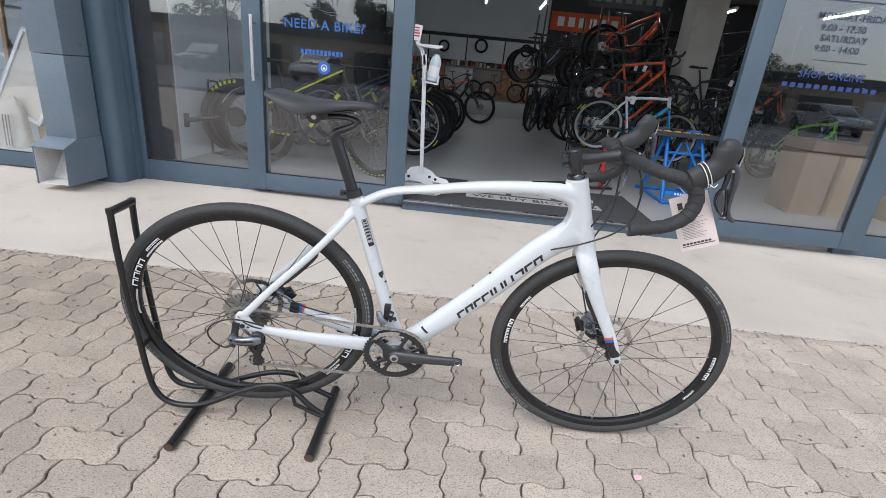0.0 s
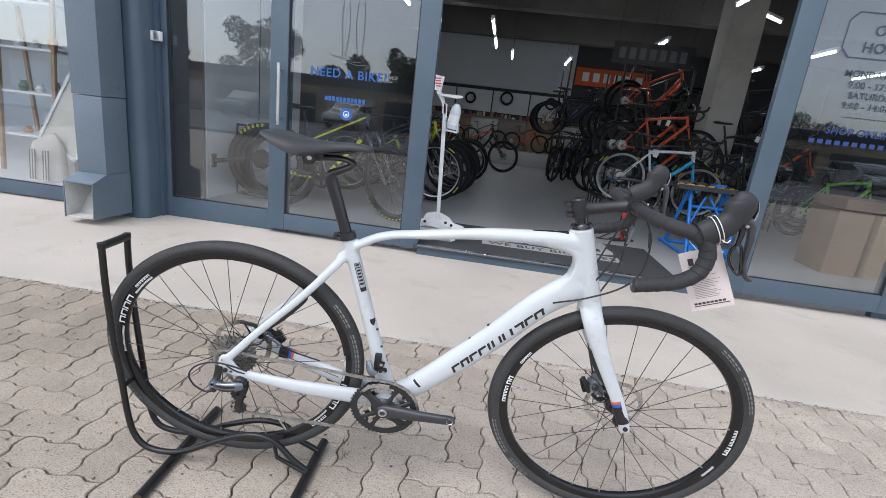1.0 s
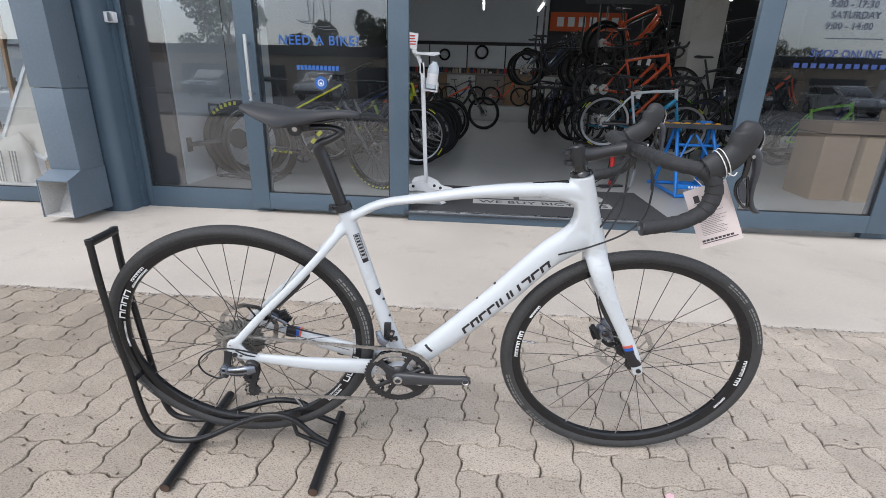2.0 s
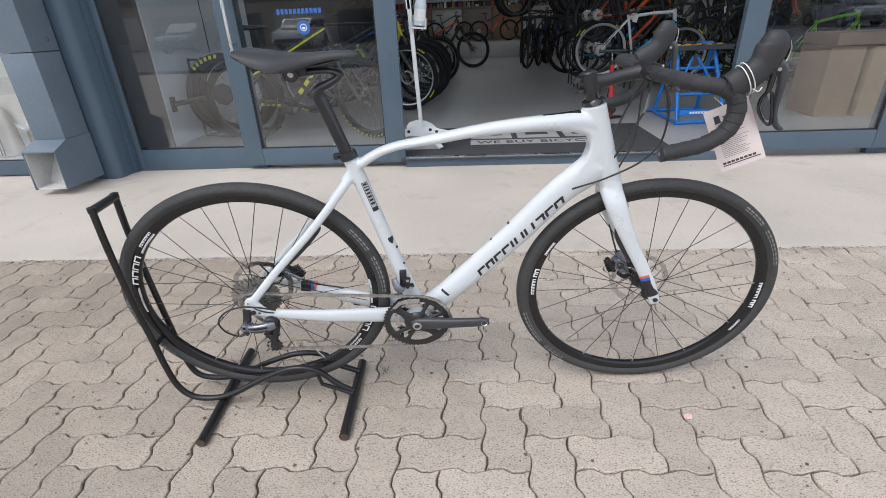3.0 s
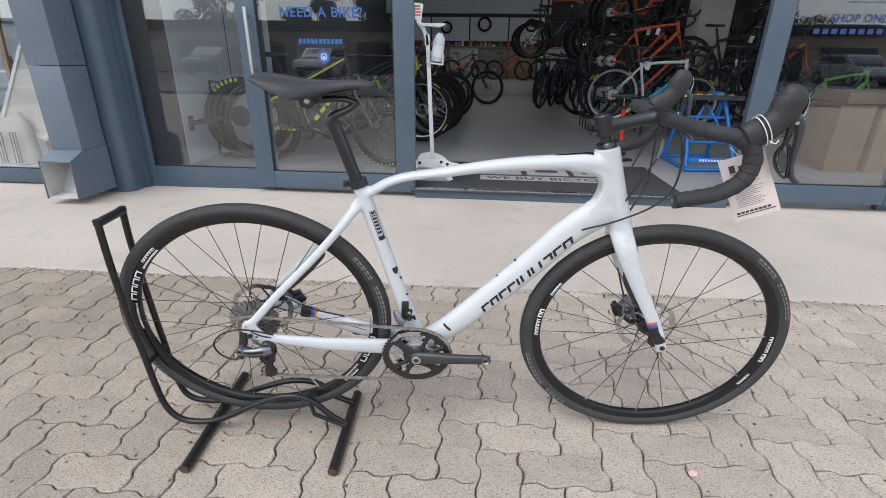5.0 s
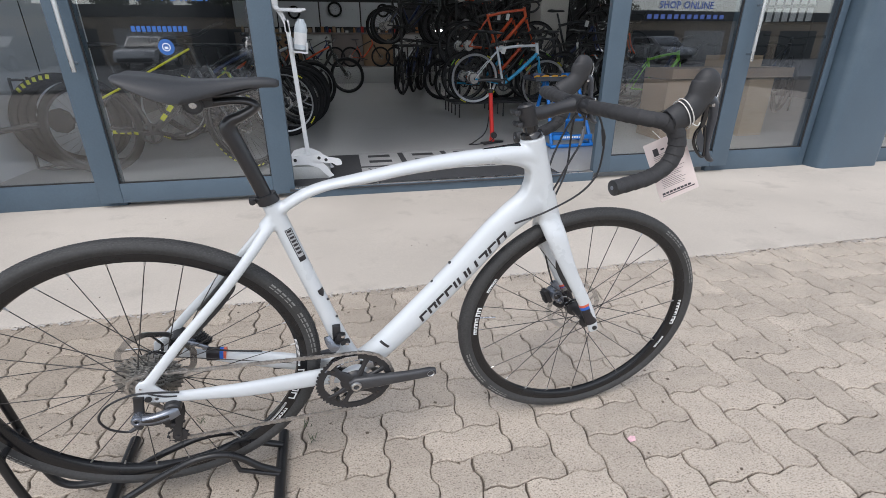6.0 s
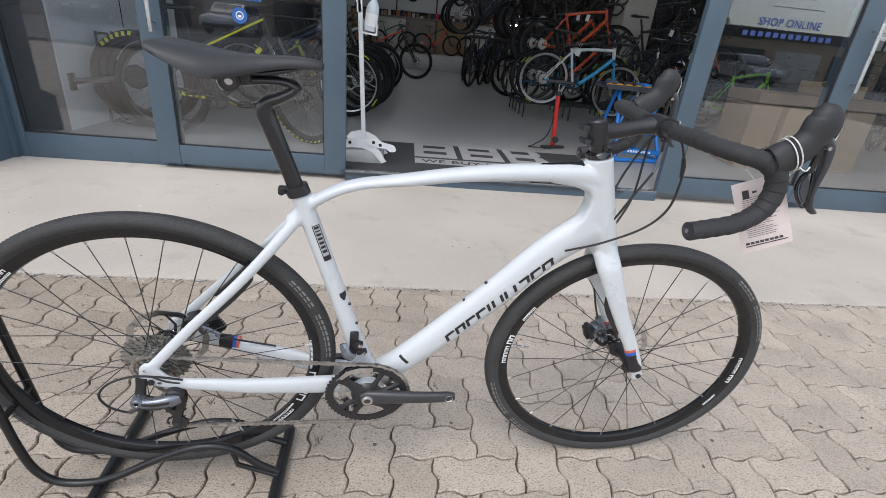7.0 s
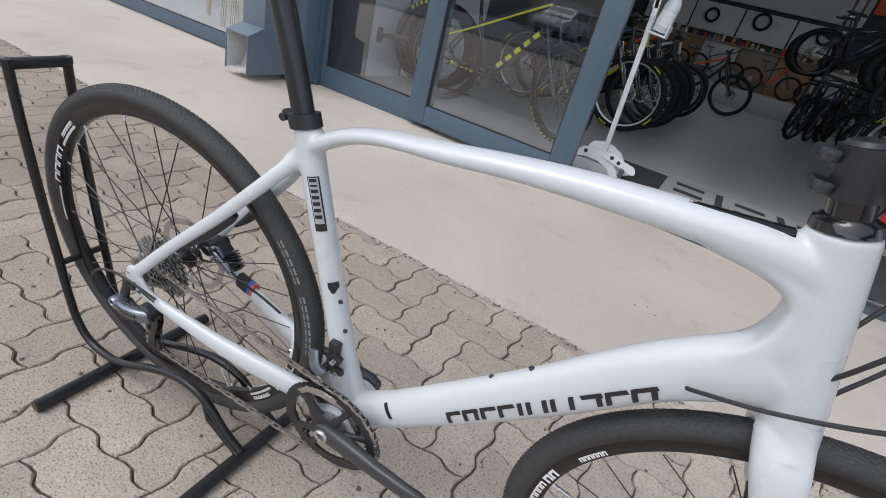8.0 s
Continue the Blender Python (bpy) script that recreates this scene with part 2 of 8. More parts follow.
CHAIN = surface("oiled_chain", (0.50, 0.48, 0.46), 0.42, 1.0, 0.2, 60.0, 0.2, 300.0, 0.0)
SILVER_GREY = surface("grey_anodised_alloy", (0.24, 0.26, 0.30), 0.3, 0.8, 0.08, 20.0, 0.08, 200.0, 0.0)
DECAL_WHITE = surface("white_decal", (0.74, 0.74, 0.74), 0.45, 0, 0.05, 20.0, 0.05, 200.0, 0.0)
DECAL_GREY = surface("grey_tyre_print", (0.20, 0.20, 0.19), 0.6, 0, 0.15, 30.0, 0.15, 200.0, 0.0)
DECAL_BLACK = surface("black_decal", (0.02, 0.018, 0.022), 0.35, 0, 0.05, 20.0, 0.05, 200.0, 0.0)
PLATE_GREY = surface("pale_plate_print", (0.42, 0.43, 0.44), 0.4, 0, 0.05, 20.0, 0.05, 200.0, 0.0)
RIM_BLACK = surface("black_anodised_rim", (0.009, 0.009, 0.010), 0.24, 0, 0.06, 12.0, 0.05, 220.0, 0.01)
DECAL_BLUE = surface("blue_decal", (0.02, 0.12, 0.5), 0.35, 0, 0.05, 20.0, 0.05, 200.0, 0.0)
DECAL_RED = surface("red_decal", (0.62, 0.12, 0.07), 0.35, 0, 0.05, 20.0, 0.05, 200.0, 0.0)
STAND_BLACK = surface("black_enamelled_tube", (0.014, 0.014, 0.015), 0.32, 0, 0.15, 10.0, 0.1, 150.0, 0.04)
RUST = surface("rusty_tube_end", (0.075, 0.045, 0.03), 0.8, 0, 0.3, 60.0, 0.3, 300.0, 0.2)
PAPER = surface("pink_white_card", (0.72, 0.62, 0.59), 0.5, 0, 0.03, 10.0, 0.02, 90.0, 0.0)
INK = surface("black_ink", (0.05, 0.045, 0.05), 0.6, 0, 0.05, 20.0, 0.05, 90.0, 0.0)
STRING = surface("white_string", (0.72, 0.70, 0.66), 0.8, 0, 0.1, 90.0, 0.1, 300.0, 0.1)
PINK = surface("pink_scrap", (0.78, 0.50, 0.55), 0.7, 0, 0.1, 60.0, 0.1, 300.0, 0.1)
# shop goods and surroundings
MTB_BLACK = surface("satin_black_frame", (0.02, 0.02, 0.021), 0.35, 0, 0.1, 9.0, 0.1, 200.0, 0.0, coat=0.2)
MTB_YELLOW = surface("acid_yellow_lacquer", (0.62, 0.60, 0.02), 0.35, 0, 0.04, 9.0, 0.04, 200.0, 0.0, coat=0.3)
FRAME_ORANGE = surface("orange_red_lacquer", (0.70, 0.10, 0.03), 0.32, 0, 0.05, 9.0, 0.04, 200.0, 0.0, coat=0.3)
FRAME_GREEN = surface("lime_green_lacquer", (0.22, 0.55, 0.05), 0.32, 0, 0.05, 9.0, 0.04, 200.0, 0.0, coat=0.3)
FRAME_SKY = surface("sky_blue_lacquer", (0.04, 0.38, 0.68), 0.3, 0, 0.05, 9.0, 0.04, 200.0, 0.0, coat=0.3)
FRAME_PALE = surface("shop_white_lacquer", (0.72, 0.76, 0.80), 0.3, 0, 0.04, 9.0, 0.03, 200.0, 0.0, coat=0.3)
FRAME_NAVY = surface("dark_blue_lacquer", (0.02, 0.035, 0.10), 0.3, 0, 0.06, 9.0, 0.04, 200.0, 0.0, coat=0.3)
TYRE_PLAIN = surface("new_black_tyre", (0.013, 0.013, 0.014), 0.75, 0, 0.12, 12.0, 0.15, 240.0, 0.1, spec=0.22)
RIM_ALLOY = surface("satin_alloy_rim", (0.42, 0.42, 0.43), 0.35, 0.9, 0.08, 12.0, 0.08, 200.0, 0.0)
PUMP_RED = surface("red_enamel", (0.62, 0.035, 0.03), 0.35, 0, 0.06, 9.0, 0.05, 120.0, 0.0, coat=0.2)
STAND_BLUE = surface("bright_blue_enamel", (0.015, 0.19, 0.62), 0.38, 0, 0.08, 9.0, 0.06, 150.0, 0.03, ((0.03, 0.08, 0.2), 9.0, 0.6, 0.5))
TRAY_GREY = surface("dark_tool_tray", (0.045, 0.05, 0.06), 0.5, 0.2, 0.15, 9.0, 0.1, 150.0, 0.03)
TOOL_AMBER = surface("amber_tool_handle", (0.70, 0.33, 0.02), 0.45, 0, 0.08, 30.0, 0.05, 150.0, 0.0)
BASE_GREY = surface("galvanised_plate", (0.46, 0.47, 0.46), 0.5, 0.3, 0.12, 6.0, 0.06, 120.0, 0.03)
RED_PRINT = surface("red_print", (0.60, 0.05, 0.05), 0.5, 0, 0.05, 9.0, 0.04, 120.0, 0.0)
LINEN = surface("cream_linen", (0.62, 0.58, 0.52), 0.9, 0, 0.08, 6.0, 0.1, 260.0, 0.3)
LINEN_DARK = surface("charcoal_linen_stripe", (0.10, 0.10, 0.11), 0.9, 0, 0.08, 6.0, 0.1, 260.0, 0.3)
TERRACOTTA = surface("orange_brown_ceramic", (0.45, 0.20, 0.08), 0.55, 0, 0.1, 9.0, 0.06, 120.0, 0.03)
GREEN_POT = surface("green_glazed_pot", (0.12, 0.20, 0.13), 0.4, 0, 0.1, 9.0, 0.06, 120.0, 0.0)
ASPHALT = surface("worn_asphalt", (0.12, 0.12, 0.12), 0.85, 0, 0.18, 0.5, 0.25, 180.0, 0.4, ((0.18, 0.176, 0.17), 0.4, 0.55, 0.6))
KERB = surface("kerb_concrete", (0.34, 0.33, 0.31), 0.85, 0, 0.12, 2.0, 0.1, 90.0, 0.2)
ROAD_PAINT = surface("worn_white_road_paint", (0.55, 0.55, 0.53), 0.8, 0, 0.15, 2.0, 0.2, 60.0, 0.1)
BARK = surface("grey_brown_bark", (0.13, 0.10, 0.075), 0.9, 0, 0.25, 4.0, 0.3, 40.0, 0.6)
LEAF = surface("green_leaf", (0.07, 0.095, 0.045), 0.6, 0, 0.25, 1.2, 0.1, 30.0, 0.0, island=0.35)
CAR_WHITE = surface("white_car_paint", (0.72, 0.72, 0.72), 0.25, 0, 0.03, 2.0, 0.02, 60.0, 0.0, coat=0.6)
CAR_BLUE = surface("blue_car_paint", (0.02, 0.09, 0.32), 0.25, 0, 0.03, 2.0, 0.02, 60.0, 0.0, coat=0.6)
CAR_DARK = surface("dark_car_paint", (0.03, 0.032, 0.036), 0.25, 0, 0.03, 2.0, 0.02, 60.0, 0.0, coat=0.6)
CAR_SILVER = surface("silver_car_paint", (0.36, 0.37, 0.38), 0.3, 0.5, 0.03, 2.0, 0.02, 60.0, 0.0, coat=0.6)
CAR_GLASS = surface("dark_car_glass", (0.02, 0.024, 0.027), 0.06, 0, 0.05, 2.0, 0.0, 60.0, 0.0)
TAIL_RED = surface("red_lamp_plastic", (0.45, 0.02, 0.02), 0.2, 0, 0.05, 9.0, 0.03, 60.0, 0.0)
SHED_BROWN = surface("brown_shed_cladding", (0.36, 0.28, 0.20), 0.8, 0, 0.15, 0.8, 0.1, 20.0, 0.1)
SHED_DARK = surface("dark_roof_sheet", (0.035, 0.04, 0.04), 0.7, 0, 0.15, 0.8, 0.1, 20.0, 0.1)
RENDER_PALE = surface("pale_render", (0.50, 0.48, 0.45), 0.85, 0, 0.08, 1.0, 0.06, 60.0, 0.1)
ROOF_GREY = surface("grey_roof_sheet", (0.16, 0.165, 0.17), 0.6, 0, 0.1, 1.0, 0.06, 40.0, 0.1)
STRIP_WARM = lamp_material("warm_strip_light", (1.0, 0.86, 0.30), 7.0)
BEAM = surface("dirty_grey_concrete", (0.12, 0.115, 0.105), 0.9, 0, 0.2, 1.0, 0.1, 40.0, 0.1)
LEVER_GREY = surface("dark_anodised_lever", (0.075, 0.08, 0.092), 0.34, 0.5, 0.08, 20.0, 0.08, 200.0, 0.0)


# ---- mesh building ----
class Shape:
    """Vertices and faces of one mesh, put together from simple solids."""

    def __init__(self):
        self.v, self.f = [], []

    def add(self, v, f):
        k = len(self.v)
        self.v += [tuple(p) for p in v]
        self.f += [tuple(k + i for i in q) for q in f]
        return self

    def box(self, c, s, turn=None, bevel=0.0):
        hx, hy, hz = (a / 2 for a in s)
        b = min(bevel, hx * 0.9, hy * 0.9, hz * 0.9)
        if b <= 0:
            v = [(x, y, z) for x in (-hx, hx) for y in (-hy, hy) for z in (-hz, hz)]
            f = [(0, 1, 3, 2), (4, 6, 7, 5), (0, 4, 5, 1), (2, 3, 7, 6), (0, 2, 6, 4), (1, 5, 7, 3)]
        else:
            bm = bmesh.new()
            bmesh.ops.create_cube(bm, size=1.0)
            for p in bm.verts:
                p.co = (p.co.x * 2 * hx, p.co.y * 2 * hy, p.co.z * 2 * hz)
            bmesh.ops.bevel(bm, geom=bm.edges[:], offset=b, segments=2, affect="EDGES", profile=0.6)
            bm.verts.index_update()
            v, f = [tuple(p.co) for p in bm.verts], [tuple(p.index for p in q.verts) for q in bm.faces]
            bm.free()
        m = Matrix.Translation(c) @ (turn.to_4x4() if turn is not None else Matrix.Identity(4))
        return self.add([m @ Vector(p) for p in v], f)

    def sweep(self, points, radii, n=12, closed=False, up=(0, 1, 0), power=1.0, cap=True):
        """A tube along points; radii: one number, or for each point a number or (in plane, along up)."""
        pts = [Vector(p) for p in points]
        k = len(pts)
        if not isinstance(radii, (list, tuple)):
            radii = [radii] * k
        v = []
        for i, p in enumerate(pts):
            a = pts[(i - 1) % k] if closed or i else pts[i]
            b = pts[(i + 1) % k] if closed or i < k - 1 else pts[i]
            t = (b - a).normalized()
            u = Vector(up)
            if abs(t.dot(u)) > 0.98:
                u = Vector((1, 0, 0)) if abs(t.x) < 0.9 else Vector((0, 0, 1))
            s = t.cross(u).normalized()
            w = s.cross(t).normalized()
            r = radii[i] if isinstance(radii[i], (list, tuple)) else (radii[i], radii[i])
            for j in range(n):
                q = 2 * math.pi * j / n
                c, d = math.cos(q), math.sin(q)
                c, d = math.copysign(abs(c) ** power, c), math.copysign(abs(d) ** power, d)
                v.append(p + s * (c * r[0]) + w * (d * r[1]))
        f = []
        for i in range(k if closed else k - 1):
            for j in range(n):
                a, b = i * n, ((i + 1) % k) * n
                f.append((a + j, b + j, b + (j + 1) % n, a + (j + 1) % n))
        if cap and not closed:
            f.append(tuple(range(n)))
            f.append(tuple(reversed(range((k - 1) * n, k * n))))
        return self.add(v, f)

    def rod(self, a, b, r, r2=None, n=12):
        return self.sweep([a, b], [r, r if r2 is None else r2], n)

    def lathe(self, profile, c=(0, 0, 0), axis="y", n=32, closed=False, start=0.0, end=2 * math.pi):
        """Turn a profile of (radius, height) about an axis through c."""
        v, f, k = [], [], len(profile)
        full = abs(end - start - 2 * math.pi) < 1e-6
        steps = n if full else n + 1
        for i in range(steps):
            q = start + (end - start) * i / n
            for r, h in profile:
                p = {"y": (r * math.cos(q), h, r * math.sin(q)), "z": (r * math.cos(q), r * math.sin(q), h), "x": (h, r * math.cos(q), r * math.sin(q))}[axis]
                v.append((p[0] + c[0], p[1] + c[1], p[2] + c[2]))
        for i in range(n):
            for j in range(k if closed else k - 1):
                a, b = i * k, ((i + 1) % steps) * k
                f.append((a + j, a + (j + 1) % k, b + (j + 1) % k, b + j))
        return self.add(v, f)

    def slab(self, outline, y0, y1, axis="y"):
        """A flat plate: a closed outline, thick along an axis."""
        k = len(outline)

        def place(p, h):
            return {"y": (p[0], h, p[1]), "z": (p[0], p[1], h), "x": (h, p[0], p[1])}[axis]
        v = [place(p, y0) for p in outline] + [place(p, y1) for p in outline]
        f = [tuple(range(k)), tuple(reversed(range(k, 2 * k)))]
        f += [(i, i + k, (i + 1) % k + k, (i + 1) % k) for i in range(k)]
        return self.add(v, f)

    def ring(self, outer, inner, y0, y1):
        """A plate with a hole: two outlines of as many points."""
        k = len(outer)
        v = [(p[0], h, p[1]) for h in (y0, y1) for o in (outer, inner) for p in o]
        f = []
        for i in range(k):
            j = (i + 1) % k
            f += [(i, j, k + j, k + i), (2 * k + j, 2 * k + i, 3 * k + i, 3 * k + j), (i, 2 * k + i, 2 * k + j, j), (k + j, 3 * k + j, 3 * k + i, k + i)]
        return self.add(v, f)

    def move(self, m):
        self.v = [tuple(m @ Vector(p)) for p in self.v]
        return self

    def mesh(self, name, smooth=40):
        me = bpy.data.meshes.new(name)
        me.from_pydata(self.v, [], self.f)
        bm = bmesh.new()
        bm.from_mesh(me)
        bmesh.ops.recalc_face_normals(bm, faces=bm.faces[:])
        bm.to_mesh(me)
        bm.free()
        if smooth:
            me.shade_smooth()
            me.set_sharp_from_angle(angle=radians(smooth))
        return me


def curve(points, steps=8, closed=False):
    """A smooth line through points (each of any length of numbers)."""
    p, k, out = [np.array(q, float) for q in points], len(points), []
    for i in range(k if closed else k - 1):
        a, b, c, d = (p[(i - 1) % k], p[i], p[(i + 1) % k], p[(i + 2) % k]) if closed else (p[max(i - 1, 0)], p[i], p[i + 1], p[min(i + 2, k - 1)])
        for s in range(steps):
            t = s / steps
            out.append(0.5 * (2 * b + (c - a) * t + (2 * a - 5 * b + 4 * c - d) * t * t + (3 * b - a - 3 * c + d) * t ** 3))
    if not closed:
        out.append(p[-1])
    return [tuple(float(x) for x in q) for q in out]


def tube_along(rows, steps=8, n=20, power=1.0):
    """A shaped tube: rows of x, y, z, half height in the plane, half width."""
    line = curve(rows, steps)
    return Shape().sweep([q[:3] for q in line], [(q[3], q[4]) for q in line], n, power=power)


def circle(r, n, phase=0.0, c=(0, 0)):
    return [(c[0] + r * math.cos(phase + 2 * math.pi * i / n), c[1] + r * math.sin(phase + 2 * math.pi * i / n)) for i in range(n)]


def thing(name, label, category, m=None, group="", kind=""):
    ob = tagged(new(name), label, category, group, kind)
    ob.empty_display_size = 0.1
    ob.matrix_world = m if m is not None else Matrix.Identity(4)
    return ob


def part(name, shape, material, parent, label="", m=None, smooth=40):
    me = shape if isinstance(shape, bpy.types.Mesh) else shape.mesh(name, smooth)
    if not me.materials:
        me.materials.append(material)
    ob = new(name, me)
    ob.parent = parent
    if m is not None:
        ob.matrix_basis = m
    return tagged(ob, label)


def solid(name, shape, material, label, category, group="", kind="", m=None, smooth=40):
    """A thing that is one mesh."""
    me = shape.mesh(name, smooth)
    me.materials.append(material)
    ob = tagged(new(name, me), label, category, group, kind)
    if m is not None:
        ob.matrix_basis = m
    return ob


def lettering(name, words, size, material, parent, m, extrude=0.0006, bold=0.0, spacing=1.0, label=""):
    """Words in the built-in font, as a mesh."""
    data = bpy.data.curves.new(name, "FONT")
    data.body, data.size, data.extrude, data.offset, data.space_character = words, size, extrude, bold, spacing
    data.resolution_u = 3
    tmp = bpy.data.objects.new(name, data)
    scene.collection.objects.link(tmp)
    me = bpy.data.meshes.new_from_object(tmp.evaluated_get(bpy.context.evaluated_depsgraph_get()))
    bpy.data.objects.remove(tmp)
    bpy.data.curves.remove(data)
    # one mesh for each letter, found as the pieces that hang together
    root = list(range(len(me.vertices)))

    def top(i):
        while root[i] != i:
            root[i] = root[root[i]]
            i = root[i]
        return i
    for e in me.edges:
        a, b = e.vertices
        root[top(a)] = top(b)
    letters = {}
    for p in me.polygons:
        letters.setdefault(top(p.vertices[0]), []).append(tuple(p.vertices))
    for faces in letters.values():
        used = sorted({i for f in faces for i in f})
        number = {i: k for k, i in enumerate(used)}
        one = Shape()
        one.v, one.f = [tuple(me.vertices[i].co) for i in used], [tuple(number[i] for i in f) for f in faces]
        part("letter", one, material, parent, label, m, smooth=0)
    bpy.data.meshes.remove(me)


# ---- ground and shop front ----
FRONT, FLOOR, EDGE = 2.476, 0.06, 0.945


def block(name, x0, x1, y0, y1, z0, z1, material, label="", category="", kind="structure", parent=None, bevel=0.0):
    s = Shape().box(((x0 + x1) / 2, (y0 + y1) / 2, (z0 + z1) / 2), (x1 - x0, y1 - y0, z1 - z0), bevel=bevel)
    if parent is not None:
        return part(name, s, material, parent, label)
    return solid(name, s, material, label, category, kind=kind)


ground = solid("ground", Shape().add([(-400, -400, -0.010), (400, -400, -0.010), (400, 400, -0.010), (-400, 400, -0.010)], [(0, 1, 2, 3)]), SAND, "sandy joint bed and open ground", "ground", kind="structure")

# concrete apron with a slightly ragged front edge and faint trowel waves
rng = random.Random(5)
apron = Shape()
nx, ny = 420, 26
for j in range(ny + 1):
    for i in range(nx + 1):
        x = -9 + 20 * i / nx
        front_edge = EDGE + 0.012 * x + 0.012 * noise.noise((x * 4, 0, 1)) + 0.012 * noise.noise((x * 17, 3, 1)) + 0.005 * noise.noise((x * 55, 7, 1))
        y = front_edge + (0, 0.003, 0.02)[j] if j < 3 else front_edge + 0.02 + (2.54 - front_edge) * (j - 2) / (ny - 2)
        z = 0.0045 + 0.004 * noise.noise((x * 1.3, y * 1.3, 0)) * min(1, max(j - 2, 0) / 4)
        apron.v.append((x, y, (-0.012, 0.0025, 0.0045)[j] if j < 3 else z))
for j in range(ny):
    for i in range(nx):
        a = j * (nx + 1) + i
        apron.f.append((a, a + 1, a + nx + 2, a + nx + 1))
solid("pavement_apron", apron, APRON, "worn beige concrete apron before the shop front", "pavement", kind="structure")

shop_floor = solid("floor", Shape().box((3.3, 8.645, FLOOR - 0.05), (11.8, 12.11, 0.1)).box((1.24, 2.55, FLOOR - 0.05), (2.31, 0.079, 0.1)), SHOP_FLOOR, "smooth grey screed shop floor", "floor", kind="structure")
block("threshold", 0.085, 2.395, 2.455, 2.51, 0.0, 0.072, STEEL_BLUE, "blue-grey metal door track", "threshold", bevel=0.004)
for k in range(3):
    block("threshold_rail", 0.085, 2.395, 2.461 + 0.016 * k, 2.467 + 0.016 * k, 0.0725, 0.078, BRUSHED, "thin steel rail in the door track", "threshold")


def framed(name, x0, x1, y0, y1, z0, z1, left, right, bottom, top, label, category):
    """A glazed frame: two stiles, two rails, a gasket line and a pane of glass."""
    ob = thing(name, label, category, kind="structure")
    block("stile", x0, x0 + left, y0, y1, z0, z1, STEEL_BLUE, parent=ob, bevel=0.004)
    block("stile", x1 - right, x1, y0, y1, z0, z1, STEEL_BLUE, parent=ob, bevel=0.004)
    block("rail", x0 + left, x1 - right, y0 + 0.002, y1 - 0.002, z0, z0 + bottom, STEEL_BLUE, parent=ob, bevel=0.004)
    block("rail", x0 + left, x1 - right, y0 + 0.002, y1 - 0.002, z1 - top, z1, STEEL_BLUE, parent=ob, bevel=0.004)
    g = Shape()
    a, b, c, d, w = x0 + left, x1 - right, z0 + bottom, z1 - top, 0.008
    for q in ((a + w / 2, (c + d) / 2, w, d - c), (b - w / 2, (c + d) / 2, w, d - c), ((a + b) / 2, c + w / 2, b - a, w), ((a + b) / 2, d - w / 2, b - a, w)):
        g.box((q[0], y0 + 0.016, q[1]), (q[2], 0.012, q[3]))
    part("gasket", g, GASKET, ob)
    pane = block("pane", a, b, (y0 + y1) / 2 - 0.004, (y0 + y1) / 2 + 0.004, c, d, GLASS, parent=ob)
    pane.visible_shadow = False
    return ob


def pull_handle(parent, x, z0, z1, y):
    h = part("handle", Shape().sweep([(x, y, z0), (x, y, z1)], (0.0135), 14), BRUSHED, parent, "long tubular steel pull handle")
    for z in (z0 + 0.05, z1 - 0.05):
        part("handle_post", Shape().rod((x, y, z), (x, FRONT + 0.002, z), 0.008), BRUSHED, h)
    g = part("handle", Shape().sweep([(x + 0.002, FRONT + 0.11, z0), (x + 0.002, FRONT + 0.11, z1)], 0.0135, 14), BRUSHED, parent, "long tubular steel pull handle")
    return h


door_left = framed("door_1", -1.172, 0.083, FRONT, FRONT + 0.05, 0.04, 2.62, 0.14, 0.145, 0.13, 0.14, "open sliding door leaf of blue-grey metal with a glass pane", "sliding door")
pull_handle(door_left, -1.075, 0.87, 1.315, FRONT - 0.06)
door_right = framed("door_2", 2.398, 3.64, FRONT, FRONT + 0.05, 0.06, 2.62, 0.145, 0.16, 0.13, 0.14, "open sliding door leaf of blue-grey metal standing before boxes", "sliding door")
pull_handle(door_right, 3.59, 0.89, 1.33, FRONT - 0.06)
framed("window_1", -2.10, -1.035, FRONT + 0.06, FRONT + 0.11, -0.008, 2.62, 0.05, 0.06, 0.178, 0.14, "fixed glass side light in a blue-grey frame", "window")
framed("window_2", 3.495, 4.50, FRONT + 0.06, FRONT + 0.11, -0.008, 2.62, 0.06, 0.06, 0.178, 0.14, "fixed glass side light in a blue-grey frame", "window")
framed("window_3", 5.18, 8.5, FRONT + 0.02, FRONT + 0.07, 0.0, 2.62, 0.05, 0.05, 0.13, 0.14, "neighbouring shop window in a blue-grey frame", "window")
framed("window_4", -8.2, -2.58, FRONT - 0.02, FRONT + 0.03, 0.015, 2.62, 0.05, 0.05, 0.115, 0.14, "neighbouring furniture shop window in a blue-grey frame", "window")
# lintel and wall above the openings
block("wall_north", -8.5, 9.2, FRONT - 0.06, FRONT + 0.2, 2.62, 4.6, STEEL_BLUE, "blue-grey fascia above the shop windows", "wall")


def pilaster(name, x0, x1, y0):
    s = Shape()
    r, pts = 0.07, []
    for cx, a0 in ((x0 + r, math.pi), (x1 - r, 1.5 * math.pi)):
        for i in range(7):
            q = a0 + i * math.pi / 12
            pts.append((cx + r * math.cos(q), y0 + r + r * math.sin(q)))
    pts += [(x1, FRONT + 0.16), (x0, FRONT + 0.16)]
    s.slab(pts, -0.01, 2.62, "z")
    return solid(name, s, STEEL_BLUE, "rounded blue-grey painted pier between shop windows", "pier", kind="structure")


